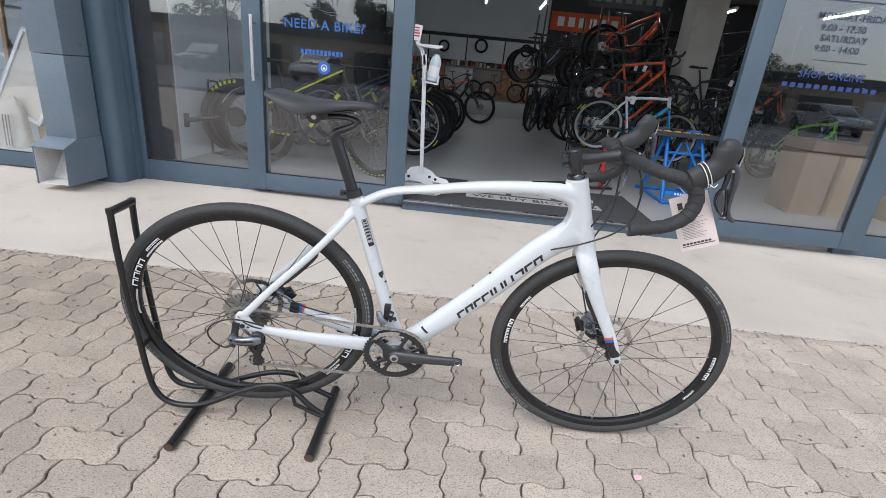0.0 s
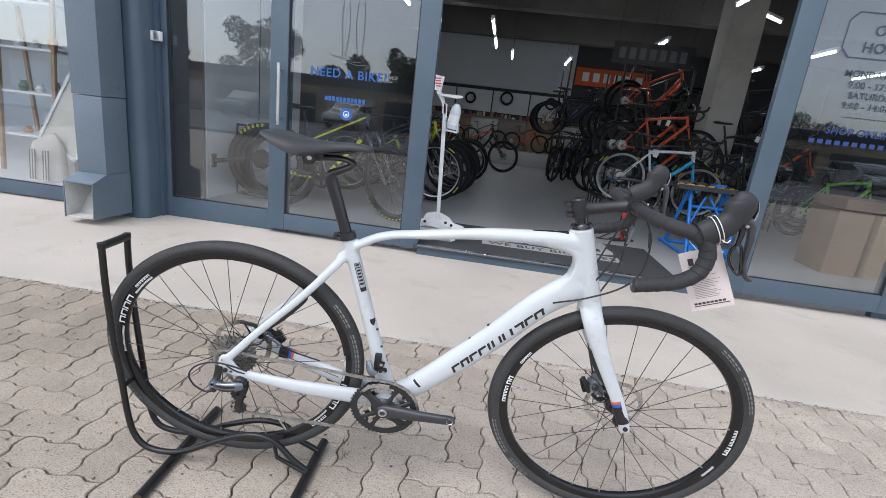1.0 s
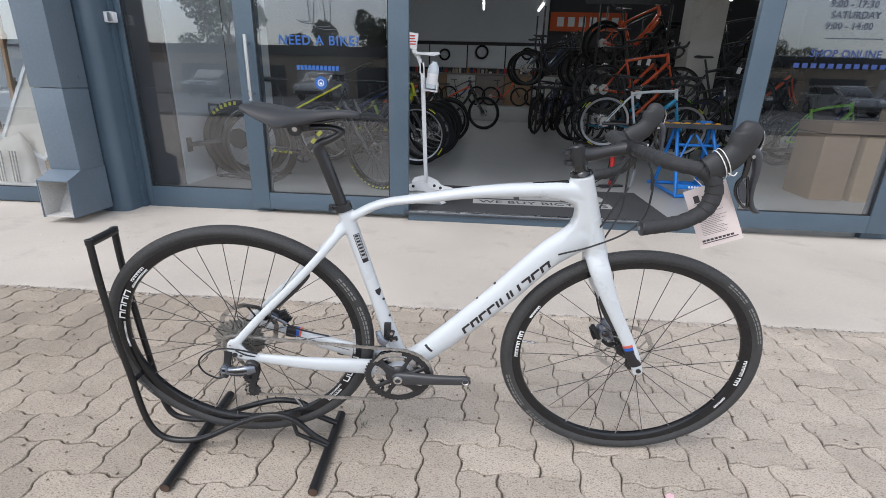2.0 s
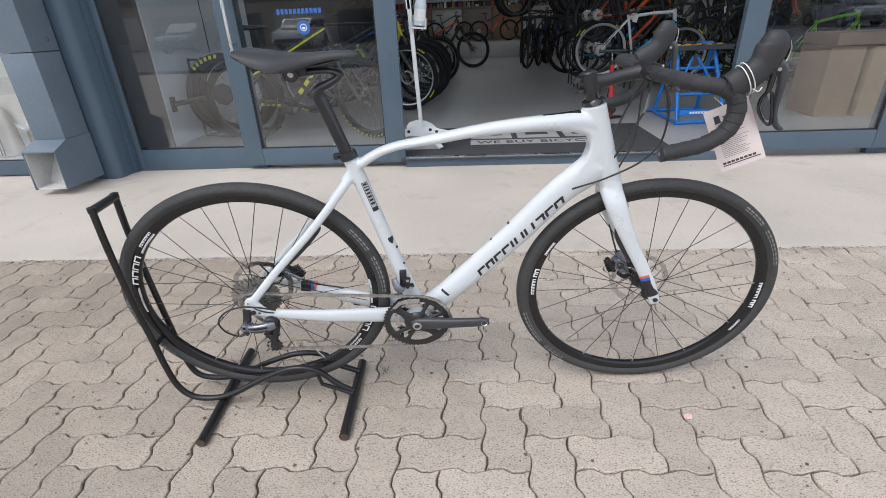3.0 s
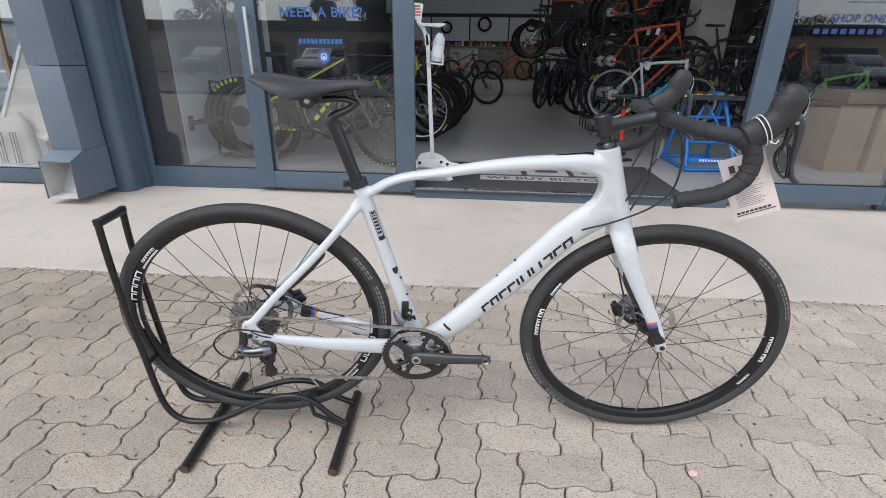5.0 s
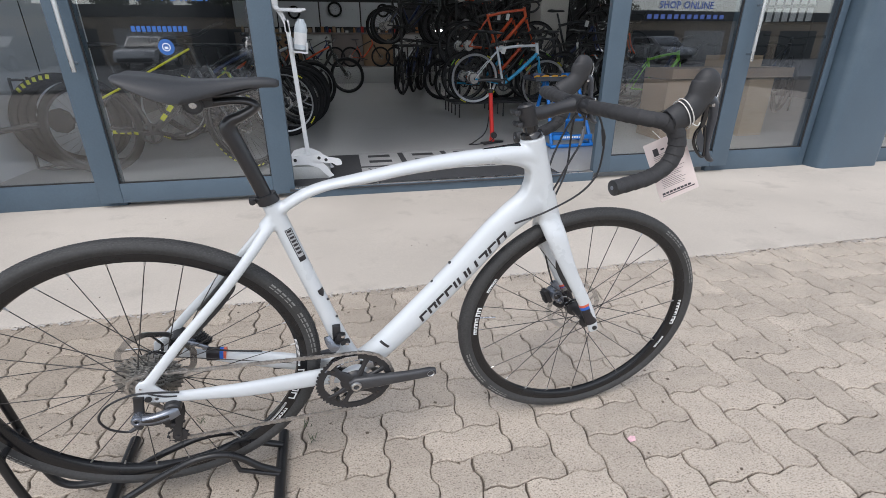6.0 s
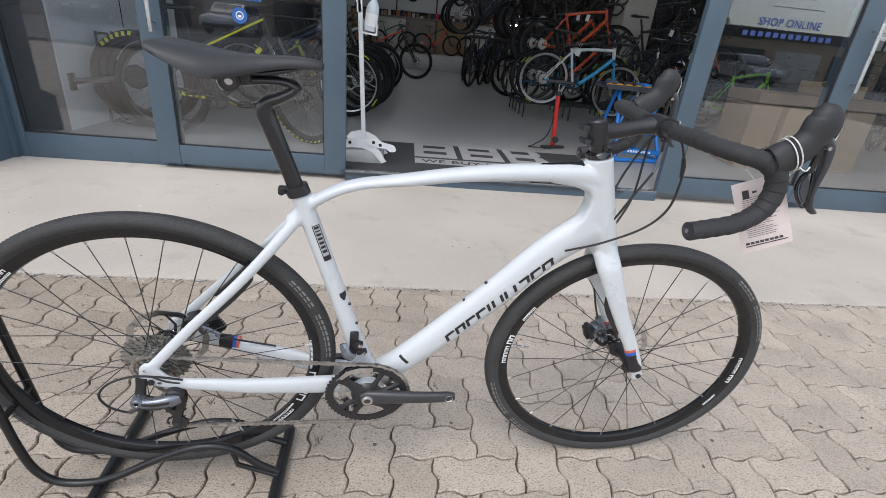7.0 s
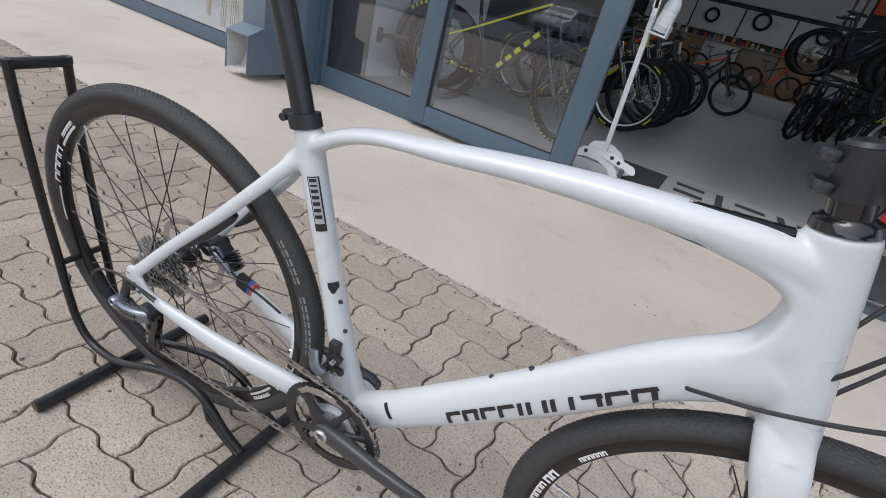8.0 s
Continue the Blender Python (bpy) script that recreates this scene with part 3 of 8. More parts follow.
pilaster("pier_1", -2.66, -2.125, FRONT - 0.155)
pilaster("pier_2", 4.52, 5.16, FRONT - 0.10)
block("trim", -2.125, -2.10, FRONT + 0.02, FRONT + 0.15, 0.0, 2.62, STEEL_BLUE, "blue-grey metal jamb beside the pier", "trim")

# square rainwater duct with an open shoe
duct = thing("downpipe", "square blue-grey sheet-metal rainwater duct with an open white shoe", "downpipe")
DX0, DX1, DY0, DY1 = -2.46, -2.225, 2.07, 2.30
block("duct", DX0, DX1, DY0, DY1, 0.93, 3.4, DUCT_GREY, parent=duct, bevel=0.004)
block("duct", DX0 + 0.003, DX1 - 0.003, DY0 + 0.003, DY1, 0.37, 0.926, DUCT_GREY, parent=duct, bevel=0.004)
shoe = Shape()
shoe.slab([(DY1, 0.06), (DY1, 0.37), (DY0, 0.37), (1.94, 0.315), (1.94, 0.307), (DY0 + 0.01, 0.362), (DY0 + 0.012, 0.362), (DY1 - 0.02, 0.362), (DY1 - 0.02, 0.06)], DX0 + 0.0065, DX1 - 0.0065, "x")
for x in (DX0, DX1 - 0.006):
    shoe.slab([(DY1, 0.05), (DY1, 0.37), (DY0, 0.37), (1.94, 0.315), (1.93, 0.05)], x, x + 0.006, "x")
part("shoe", shoe, DUCT_GREY, duct, smooth=20)
inside = Shape()
inside.slab([(1.94, 0.055), (1.94, 0.06), (2.06, 0.07), (2.25, 0.36), (2.26, 0.36), (2.26, 0.055)], DX0 + 0.007, DX1 - 0.007, "x")
for x in (DX0 + 0.0065, DX1 - 0.0095):
    inside.slab([(2.25, 0.06), (2.25, 0.36), (DY0, 0.36), (1.945, 0.31), (1.94, 0.06)], x, x + 0.003, "x")
part("shoe_lining", inside, DUCT_INSIDE, duct, "bare white inside of the shoe", smooth=20)
part("screw", Shape().lathe([(0, -0.004), (0.012, -0.003), (0.014, 0.0)], (DX1 + 0.002, 2.22, 1.0), "x", 12), BLACK_SATIN, duct)

# junction box on the pier
jb = thing("junction_box", "small white plastic call box on the blue-grey pier", "call box", pose(-2.108, FRONT - 0.0005, 1.415))
part("case", Shape().box((0, 0, 0), (0.115, 0.04, 0.07), bevel=0.006), WHITE_PLASTIC, jb)
part("cover", Shape().box((0.032, -0.0215, 0), (0.042, 0.004, 0.058), bevel=0.0015), BRUSHED, jb)

# ---- shop interior shell ----
block("wall_west", -2.62, -2.46, FRONT + 0.2, 14.7, FLOOR, 4.2, WALL_DARK, "dark painted shop side wall", "wall")
block("wall_east", 9.1, 9.26, FRONT + 0.2, 14.7, FLOOR, 4.2, WALL_DARK, "dark painted shop side wall", "wall")
block("wall_south", -2.62, 9.26, 14.5, 14.7, FLOOR, 4.2, WALL_DARK, "dark painted shop back wall", "wall")
solid("ceiling", Shape().box((3.3, 8.6, 4.25), (12.2, 12.4, 0.1)), CEILING, "black painted shop ceiling", "ceiling", kind="structure")
for y in (5.6, 9.6, 12.8):
    block("ceiling_beam", -2.46, 9.1, y - 0.15, y + 0.15, 3.42, 4.2, BEAM, "dark grey concrete ceiling beam", "beam", bevel=0.01)
block("concrete_pillar", 3.63, 4.09, 6.8, 7.26, FLOOR, 4.2, CONCRETE, "square raw concrete pillar in the shop", "pillar", bevel=0.015)
# neighbouring rooms behind the side windows
block("wall_room_west", -8.4, -2.62, 5.4, 5.5, 0, 3.4, WALL_WHITE, "white back wall of the furniture shop", "wall")
block("wall_room_west_end", -8.4, -8.3, FRONT + 0.1, 5.4, 0, 3.4, WALL_WHITE, "white end wall of the furniture shop", "wall")
solid("ceiling_room_west", Shape().box((-5.5, 4.05, 3.3), (5.8, 2.7, 0.08)), WALL_WHITE, "white furniture shop ceiling", "ceiling", kind="structure")
block("floor_room_west", -8.3, -2.62, FRONT + 0.03, 5.4, 0.0, 0.10, WHITE_PLASTIC, "white platform floor of the furniture shop", "floor")


# ---- the white road bicycle ----
BIKE = Matrix.Translation((0, 0, 0.3588)) @ pose(0, 0, 0, 0, 0, 4.861) @ pose(0, 0, 0, 2.113) @ pose(0, 0, 0, 0, 2.279) @ Matrix.Diagonal((1.04, 1.04, 0.9195, 1))
bike = thing("road_bicycle", "pearl white road bicycle with black parts held in a display stand", "bicycle", BIKE)
BB, HUB = (0.415, 0.0, -0.071), (1.0275, 0.0, 0.0)
TYRE_R = 0.344


def softened(ob, voxel, rounds):
    r = ob.modifiers.new("blend", "REMESH")
    r.mode, r.voxel_size, r.use_smooth_shade = "VOXEL", voxel, True
    s = ob.modifiers.new("soften", "SMOOTH")
    s.factor, s.iterations = 0.5, rounds
    return ob


def merged(*shapes):
    out = Shape()
    for s in shapes:
        out.add(s.v, s.f)
    return out


# monocoque frame: all tubes flow into one another
tubes = [
    tube_along([(0.252, 0, 0.348, 0.012, 0.016), (0.282, 0, 0.383, 0.0122, 0.017), (0.312, 0, 0.4075, 0.0118, 0.0175), (0.343, 0, 0.4265, 0.0112, 0.018), (0.380, 0, 0.4402, 0.0108, 0.0185), (0.4155, 0, 0.4478, 0.0110, 0.019), (0.468, 0, 0.4578, 0.0132, 0.0195), (0.542, 0, 0.4738, 0.0146, 0.020), (0.625, 0, 0.4873, 0.0172, 0.021), (0.7275, 0, 0.4985, 0.0195, 0.0225), (0.795, 0, 0.5020, 0.0235, 0.024), (0.825, 0, 0.495, 0.026, 0.024)], power=0.85),
    tube_along([(0.2705, 0, 0.409, 0.0186, 0.0186), (0.2815, 0, 0.3735, 0.0182, 0.0182), (0.2956, 0, 0.328, 0.0180, 0.0180), (0.3351, 0, 0.200, 0.0182, 0.0180), (0.366, 0, 0.100, 0.0188, 0.0186), (0.3905, 0, 0.020, 0.0215, 0.0205), (0.409, 0, -0.040, 0.027, 0.027), (0.415, 0, -0.066, 0.03, 0.03)]),
    tube_along([(0.425, 0, -0.068, 0.031, 0.031), (0.489, 0, -0.0120, 0.0312, 0.0255), (0.5827, 0, 0.0900, 0.0345, 0.0225), (0.6742, 0, 0.1970, 0.0358, 0.0225), (0.7640, 0, 0.3110, 0.0372, 0.0230), (0.846, 0, 0.384, 0.0435, 0.0250)], power=0.93),
    tube_along([(0.8165, 0, 0.543, 0.0275, 0.0245), (0.828, 0, 0.505, 0.0280, 0.0245), (0.852, 0, 0.43, 0.0275, 0.0255), (0.873, 0, 0.365, 0.0275, 0.028), (0.882, 0, 0.340, 0.0275, 0.028)]),
    Shape().rod((BB[0], -0.044, BB[2]), (BB[0], 0.044, BB[2]), 0.0265, n=24),
]
# webs that round off the corner behind the head tube
tubes.append(Shape().slab([(0.785, 0.482), (0.84, 0.50), (0.86, 0.40), (0.805, 0.366), (0.798, 0.384), (0.811, 0.406), (0.8175, 0.430), (0.8170, 0.452), (0.810, 0.467), (0.799, 0.476)], -0.0215, 0.0215))
tubes.append(tube_along([(0.735, 0, 0.491, 0.015, 0.020), (0.795, 0, 0.486, 0.017, 0.0215), (0.830, 0, 0.464, 0.017, 0.023), (0.837, 0, 0.432, 0.017, 0.0235), (0.822, 0, 0.392, 0.018, 0.023), (0.775, 0, 0.335, 0.018, 0.0225)]))
for side in (-1, 1):
    w = 0.074 * side
    h = 0.006 * (side + 1)
    tubes.append(tube_along([(0.006, w, -0.006, 0.013, 0.005), (0.03, w * 0.99, -0.013, 0.0145, 0.006), (0.07, w * 0.96, -0.0195, 0.0142, 0.0085), (0.12, w * 0.90, -0.0275 - h * 0.4, 0.0165, 0.0095), (0.18, w * 0.82, -0.037 - h * 0.8, 0.0195 + h * 0.2, 0.0108), (0.25, w * 0.68, -0.0465 - h * 1.1, 0.0222 + h * 0.2, 0.0118), (0.325, w * 0.49, -0.057 - h * 1.3, 0.0248, 0.0118), (0.40, w * 0.33, -0.067 - h * 0.6, 0.026, 0.013)], power=0.85))
    tubes.append(tube_along([(0.004, w, 0.016, 0.012, 0.005), (0.020, w * 0.98, 0.036, 0.0118, 0.0065), (0.080, w * 0.82, 0.115, 0.0112, 0.0080), (0.163, w * 0.62, 0.2154, 0.0112, 0.0085), (0.2195, w * 0.42, 0.2905, 0.0114, 0.0090), (0.256, w * 0.2, 0.342, 0.012, 0.010), (0.280, 0.0, 0.374, 0.013, 0.012)]))
    tubes.append(Shape().slab([(-0.0095, 0.026), (0.001, 0.040), (0.022, 0.028), (0.040, 0.004), (0.062, -0.006), (0.060, -0.029), (0.024, -0.0225), (-0.006, -0.012), (-0.0115, 0.004)], w - 0.0045, w + 0.0045))
frame_part = softened(part("frame", merged(*tubes), FRAME_WHITE, bike, "pearl white carbon frame with a sloping curved top tube"), 0.0027, 22)

# fork with a steerer crown and two legs
legs = [tube_along([(0.868, 0, 0.374, 0.024, 0.025), (0.882, 0, 0.335, 0.0275, 0.031), (0.889, 0, 0.312, 0.026, 0.044)])]
for side in (-1, 1):
    legs.append(tube_along([(0.882, 0.012 * side, 0.325, 0.027, 0.018), (0.893, 0.034 * side, 0.287, 0.026, 0.016), (0.920, 0.044 * side, 0.222, 0.0215, 0.012), (0.9475, 0.049 * side, 0.165, 0.0185, 0.010), (0.983, 0.054 * side, 0.098, 0.0170, 0.009), (1.0095, 0.057 * side, 0.045, 0.0155, 0.0085), (1.026, 0.058 * side, 0.004, 0.0145, 0.0075), (1.032, 0.058 * side, -0.016, 0.013, 0.007)], power=0.9))
FORK_TURN = Matrix.Identity(4)
fork_part = softened(part("fork", merged(*legs), FRAME_WHITE, bike, "pearl white carbon fork"), 0.0025, 10)


def decal(name, quads, material, target, parent, label="", lift=0.0009):
    """A thin transfer laid on a surface: flat patches, drawn on to the paint."""
    s = Shape()
    for corners in quads:
        a, b, c, d = (Vector(p) for p in corners)
        n = 6
        v = [tuple((a.lerp(b, i / n)).lerp(d.lerp(c, i / n), j / n)) for j in range(n + 1) for i in range(n + 1)]
        f = [(j * (n + 1) + i, j * (n + 1) + i + 1, (j + 1) * (n + 1) + i + 1, (j + 1) * (n + 1) + i) for j in range(n) for i in range(n)]
        s.add(v, f)
    ob = part(name, s, material, parent, label)
    w = ob.modifiers.new("lay", "SHRINKWRAP")
    w.target, w.wrap_method, w.offset, w.wrap_mode = target, "PROJECT", lift, "ABOVE_SURFACE"
    w.use_project_x, w.use_project_y, w.use_project_z = False, True, False
    w.use_negative_direction = w.use_positive_direction = True
    return ob


def along(a, b, u, v, y):
    """A point at u along a line in the side plane and v across it."""
    a, b = Vector((a[0], a[1])), Vector((b[0], b[1]))
    d = (b - a).normalized()
    p = a + d * u + Vector((-d.y, d.x)) * v
    return (p.x, y, p.y)


# mark on the down tube: a row of plain slanted dark shapes
A0, A1 = (0.5735, 0.0678), (0.7712, 0.3001)
span = (Vector(A1) - Vector(A0)).length
for side in (-1, 1):
    cells = ("lt", "ltr", "lt", "lt", "m", "lr", "l", "m", "tr", "lt", "ltr")
    widths = (1.0, 1.05, 1.0, 1.0, 0.5, 1.2, 0.8, 0.5, 1.15, 1.05, 1.15)
    unit = span / sum(widths)
    u = 0.0
    for strokes, wide in zip(cells, widths):
        u0, u1 = u + 0.0022, u + wide * unit - 0.0022
        u += wide * unit
        h, th, sl, yy = 0.0100, 0.0072, 0.0042, 0.05 * side
        mid = (u0 + u1) / 2
        bars = {"t": [(u0 + sl + 0.002, h - 0.0062), (u1 + sl, h - 0.0062), (u1 + sl, h), (u0 + sl + 0.002, h)],
                "l": [(u0 - sl, -h), (u0 - sl + th, -h), (u0 + sl + th, h), (u0 + sl, h)],
                "r": [(u1 - sl - th, -h), (u1 - sl, -h), (u1 + sl, h), (u1 + sl - th, h)],
                "m": [(mid - sl - th / 2, -h), (mid - sl + th / 2, -h), (mid + sl + th / 2, h), (mid + sl - th / 2, h)]}
        decal("block_mark", [[along(A0, A1, a, b, yy) for a, b in bars[k]] for k in strokes], DECAL_BLACK, frame_part, bike, "dark slanted block on the down tube")
S0, S1 = (0.2956, 0.328), (0.414, -0.055)


def on_seat_tube(u0, u1, v0, v1):
    return [along(S0, S1, u, v, -0.045) for u, v in ((u0, v0), (u1, v0), (u1, v1), (u0, v1))]


decal("model_plate", [on_seat_tube(-0.018, 0.066, 0.0020, 0.0146)], DECAL_BLACK, frame_part, bike, "black-edged model plate on the seat tube")
decal("plate_field", [on_seat_tube(-0.0165, 0.0540, 0.0034, 0.0133)], PLATE_GREY, frame_part, bike, "pale field of the model plate", lift=0.0015)
decal("plate_print", [on_seat_tube(a * 1.06, a * 1.06 + w, 0.0046, 0.0121) for a, w in ((-0.0145, 0.0052), (-0.0060, 0.0028), (0.0006, 0.0052), (0.0096, 0.0052), (0.0186, 0.0056), (0.0280, 0.0056), (0.0376, 0.0060))], DECAL_BLACK, frame_part, bike, "row of plain print blocks", lift=0.0021)
decal("size_badge", [[along(S0, S1, u, v, -0.04) for u, v in q] for q in (((0.152, 0.0060), (0.152, 0.0168), (0.162, 0.0168), (0.162, 0.0060)), ((0.162, 0.0060), (0.162, 0.0168), (0.172, 0.0125), (0.172, 0.0100)))], DECAL_BLACK, frame_part, bike, "small dark size badge")
decal("tube_stripe", [[along(A0, A1, -0.105, v, -0.05) if i in (0, 3) else along(A0, A1, -0.098, v, -0.05) for i, v in enumerate((0.036, 0.036, 0.012, 0.012))]], DECAL_BLACK, frame_part, bike)
for side in (-1, 1):
    foot, top, across = Vector((0, 0.074 * side, 0.0)), Vector((0.271, 0.014 * side, 0.364)), Vector((0.803, 0, -0.596))
    insert = tube_along([tuple(foot.lerp(top, u) + across * o) + (r, w) for u, o, r, w in ((0.34, 0.006, 0.003, 0.004), (0.42, 0.0095, 0.0065, 0.006), (0.52, 0.0115, 0.0090, 0.0072), (0.62, 0.0115, 0.0095, 0.0072), (0.655, 0.0100, 0.0075, 0.0055))], power=0.7)
    part("stay_insert", insert, BLACK_SATIN, bike, "black damping insert under the seat stay")
# frame top protector by the stem
T0, T1 = (0.615, 0.481), (0.782, 0.503)
prot = Shape()
line = curve([(0.672, 0.5070), (0.71, 0.5135), (0.75, 0.5192), (0.788, 0.5250)], 6)
v, k = [], len(line)
for x, z in line:
    for y, dz in ((-0.0115, -0.002), (-0.004, 0.0022), (0.004, 0.0022), (0.0115, -0.002)):
        v.append((x, y, z + dz))
prot.add(v, [(4 * i + j, 4 * i + j + 1, 4 * i + j + 5, 4 * i + j + 4) for i in range(k - 1) for j in range(3)])
pt = part("top_tube_guard", prot, BLACK_GLOSS, bike, "gloss black printed guard on the top tube")
# bolts of the bottle bosses
for x, z in ((0.556, 0.115), (0.600, 0.172), (0.640, 0.223)):
    d = Vector((-0.77, 0, 0.64))
    p = Vector((x, 0, z)) - d * 0.0088
    part("boss_bolt", Shape().rod(tuple(p), tuple(p + d * 0.0040), 0.0042, 0.0034), CRANK_GREY, bike)
for u in (0.187, 0.242):
    c = Vector(along(S0, S1, u, 0.0, -0.007)) + Vector((0.0148, 0, 0.003))
    part("boss_bolt", Shape().rod(tuple(c), tuple(c + Vector((0.0040, -0.0020, 0.0012))), 0.0036, 0.0030), CRANK_GREY, bike)
# bands of colour at the fork and stay ends
for nm, z0, z1, mt in (("fork_band", 0.074, 0.081, DECAL_RED), ("fork_band", 0.065, 0.074, DECAL_BLUE), ("fork_tip_band", 0.014, 0.065, DECAL_BLACK)):
    for side in (-1, 1):
        s = Shape()
        zc = (z0 + z1) / 2
        t0, t1 = (0.098 - z0) / 0.094, (0.098 - z1) / 0.094
        pa = Vector((0.983, 0.054 * side, 0.098)).lerp(Vector((1.026, 0.058 * side, 0.004)), t0)
        pb = Vector((0.983, 0.054 * side, 0.098)).lerp(Vector((1.026, 0.058 * side, 0.004)), t1)
        s.sweep([pa, pb], [(0.0163 - 0.0012 * t0, 0.0094), (0.0163 - 0.0012 * t1, 0.0094)], 20, power=0.9)
        part(nm, s, mt, bike)
for x0, x1, mt in ((0.094, 0.122, DECAL_BLACK), (0.122, 0.130, DECAL_BLUE), (0.130, 0.136, DECAL_RED)):
    w = 0.0745
    f0, f1 = 0.95 - (x0 - 0.07) / 0.08 * 0.09, 0.95 - (x1 - 0.07) / 0.08 * 0.09
    part("stay_band", Shape().sweep([(x0, w * f0, -0.022 - (x0 - 0.07) * 0.09), (x1, w * f1, -0.022 - (x1 - 0.07) * 0.09)], [(0.0193, 0.0098), (0.0190, 0.0105)], 20, power=0.85), mt, bike)


# ---- wheels ----
def teeth(r, count, depth, phase=0.0):
    out = []
    for i in range(count):
        for d, h in ((0.0, 0), (0.28, 0), (0.42, 1), (0.62, 1), (0.78, 0)):
            q = phase + 2 * math.pi * (i + d) / count
            out.append(((r + depth * h) * math.cos(q), (r + depth * h) * math.sin(q)))
    return out


def polar(r, q, y=0.0):
    return (r * math.cos(q), y, r * math.sin(q))


def arc_bars(r0, r1, spans, y, thickness=0.0006):
    """Curved flat bars on a wheel's side, one shape each."""
    out = []
    for q0, q1 in spans:
        k = max(2, int(abs(q1 - q0) / 0.02))
        o = [polar(r1, q0 + (q1 - q0) * i / k) for i in range(k + 1)] + [polar(r0, q1 + (q0 - q1) * i / k) for i in range(k + 1)]
        out.append(Shape().slab([(p[0], p[2]) for p in o], y, y + thickness))
    return out


def glyph_row(r0, r1, q0, q1, count, th, y):
    """Plain open blocks side by side along a rim, one shape each."""
    out, step = [], (q1 - q0) / count
    for k in range(count):
        a, b = q0 + k * step + 0.06 * step, q0 + (k + 1) * step - 0.10 * step
        w = min(th / r0, (b - a) * 0.4)
        o = [polar(r1, p) for p in (a, (a + b) / 2, b)] + [polar(r0, p) for p in (b, b - w)] + [polar(r1 - th, p) for p in (b - w, (a + b) / 2, a + w)] + [polar(r0, p) for p in (a + w, a)]
        out.append(Shape().slab([(p[0], p[2]) for p in o], y, y + 0.0006))
    return out


def tyre_shape():
    s, n, m = Shape(), 200, 22
    prof = []
    for j in range(m):
        q = math.radians(-125 + 250 * j / (m - 1))
        prof.append((TYRE_R - 0.0165 + 0.0165 * math.cos(q), 0.0165 * math.sin(q)))
    # the beads sit inside the rim edges
    prof = [(0.3105, -0.0095), (0.3145, -0.0119)] + prof + [(0.3145, 0.0119), (0.3105, 0.0095)]
    return s.lathe(prof, n=n)


def tread_shape():
    """Small raised blocks over the crown of the tyre."""
    s = Shape()
    rows, count = 9, 250
    for a in range(rows):
        q = math.radians(-52 + 104 * a / (rows - 1))
        for i in range(count):
            t = 2 * math.pi * (i + 0.5 * (a % 2)) / count
            R = TYRE_R - 0.0165
            r = 0.0165 + 0.0001
            c = []
            for du, dv in ((-0.0026, 0), (0, -0.0011), (0.0026, 0), (0, 0.0011)):
                for h in (0.0, 0.0009):
                    tt, qq = t + du / TYRE_R, q + dv / r
                    rad, off = R + (r + h) * math.cos(qq), (r + h) * math.sin(qq)
                    c.append((rad * math.cos(tt), off, rad * math.sin(tt)))
            s.add(c, [(1, 3, 5, 7), (0, 1, 3, 2), (2, 3, 5, 4), (4, 5, 7, 6), (6, 7, 1, 0)])
    me = bpy.data.meshes.new("tread")
    me.from_pydata(s.v, [], s.f)
    me.materials.append(TREAD)
    return me


TYRE_MESH = tyre_shape().mesh("tyre")
TYRE_MESH.materials.append(RUBBER)
TREAD_MESH = tread_shape()
RIM_MESH = Shape().lathe([(0.3145, -0.0115), (0.3145, -0.009), (0.309, -0.008), (0.309, 0.008), (0.3145, 0.009), (0.3145, 0.0115), (0.308, 0.0118), (0.300, 0.0105), (0.2925, 0.006), (0.2905, 0.0), (0.2925, -0.006), (0.300, -0.0105), (0.308, -0.0118)], n=128, closed=True).mesh("rim")
RIM_MESH.materials.append(RIM_BLACK)


def rotor_mesh():
    s = Shape()
    n = 96
    outer = [((0.0800 + 0.0012 * math.sin(12 * 2 * math.pi * i / n)) * math.cos(2 * math.pi * i / n), (0.0800 + 0.0012 * math.sin(12 * 2 * math.pi * i / n)) * math.sin(2 * math.pi * i / n)) for i in range(n)]
    inner = [((0.0665 + 0.0012 * math.sin(12 * 2 * math.pi * i / n)) * math.cos(2 * math.pi * i / n), (0.0665 + 0.0012 * math.sin(12 * 2 * math.pi * i / n)) * math.sin(2 * math.pi * i / n)) for i in range(n)]
    s.ring(outer, inner, -0.0009, 0.0009)
    s.ring(circle(0.026, n), circle(0.018, n), -0.0012, 0.0012)
    return s.mesh("rotor")


def rotor_arm_mesh():
    s = Shape()
    for k in range(1):
        q = 2 * math.pi * k / 6
        s.sweep([polar(0.024, q - 0.1), polar(0.045, q + 0.12), polar(0.068, q + 0.5)], [(0.004, 0.0009), (0.003, 0.0009), (0.0035, 0.0009)], 6)
    return s.mesh("rotor_arm")


ROTOR_ARM = rotor_arm_mesh()
ROTOR_ARM.materials.append(BRUSHED)
ROTOR_MESH = rotor_mesh()
ROTOR_MESH.materials.append(BRUSHED)


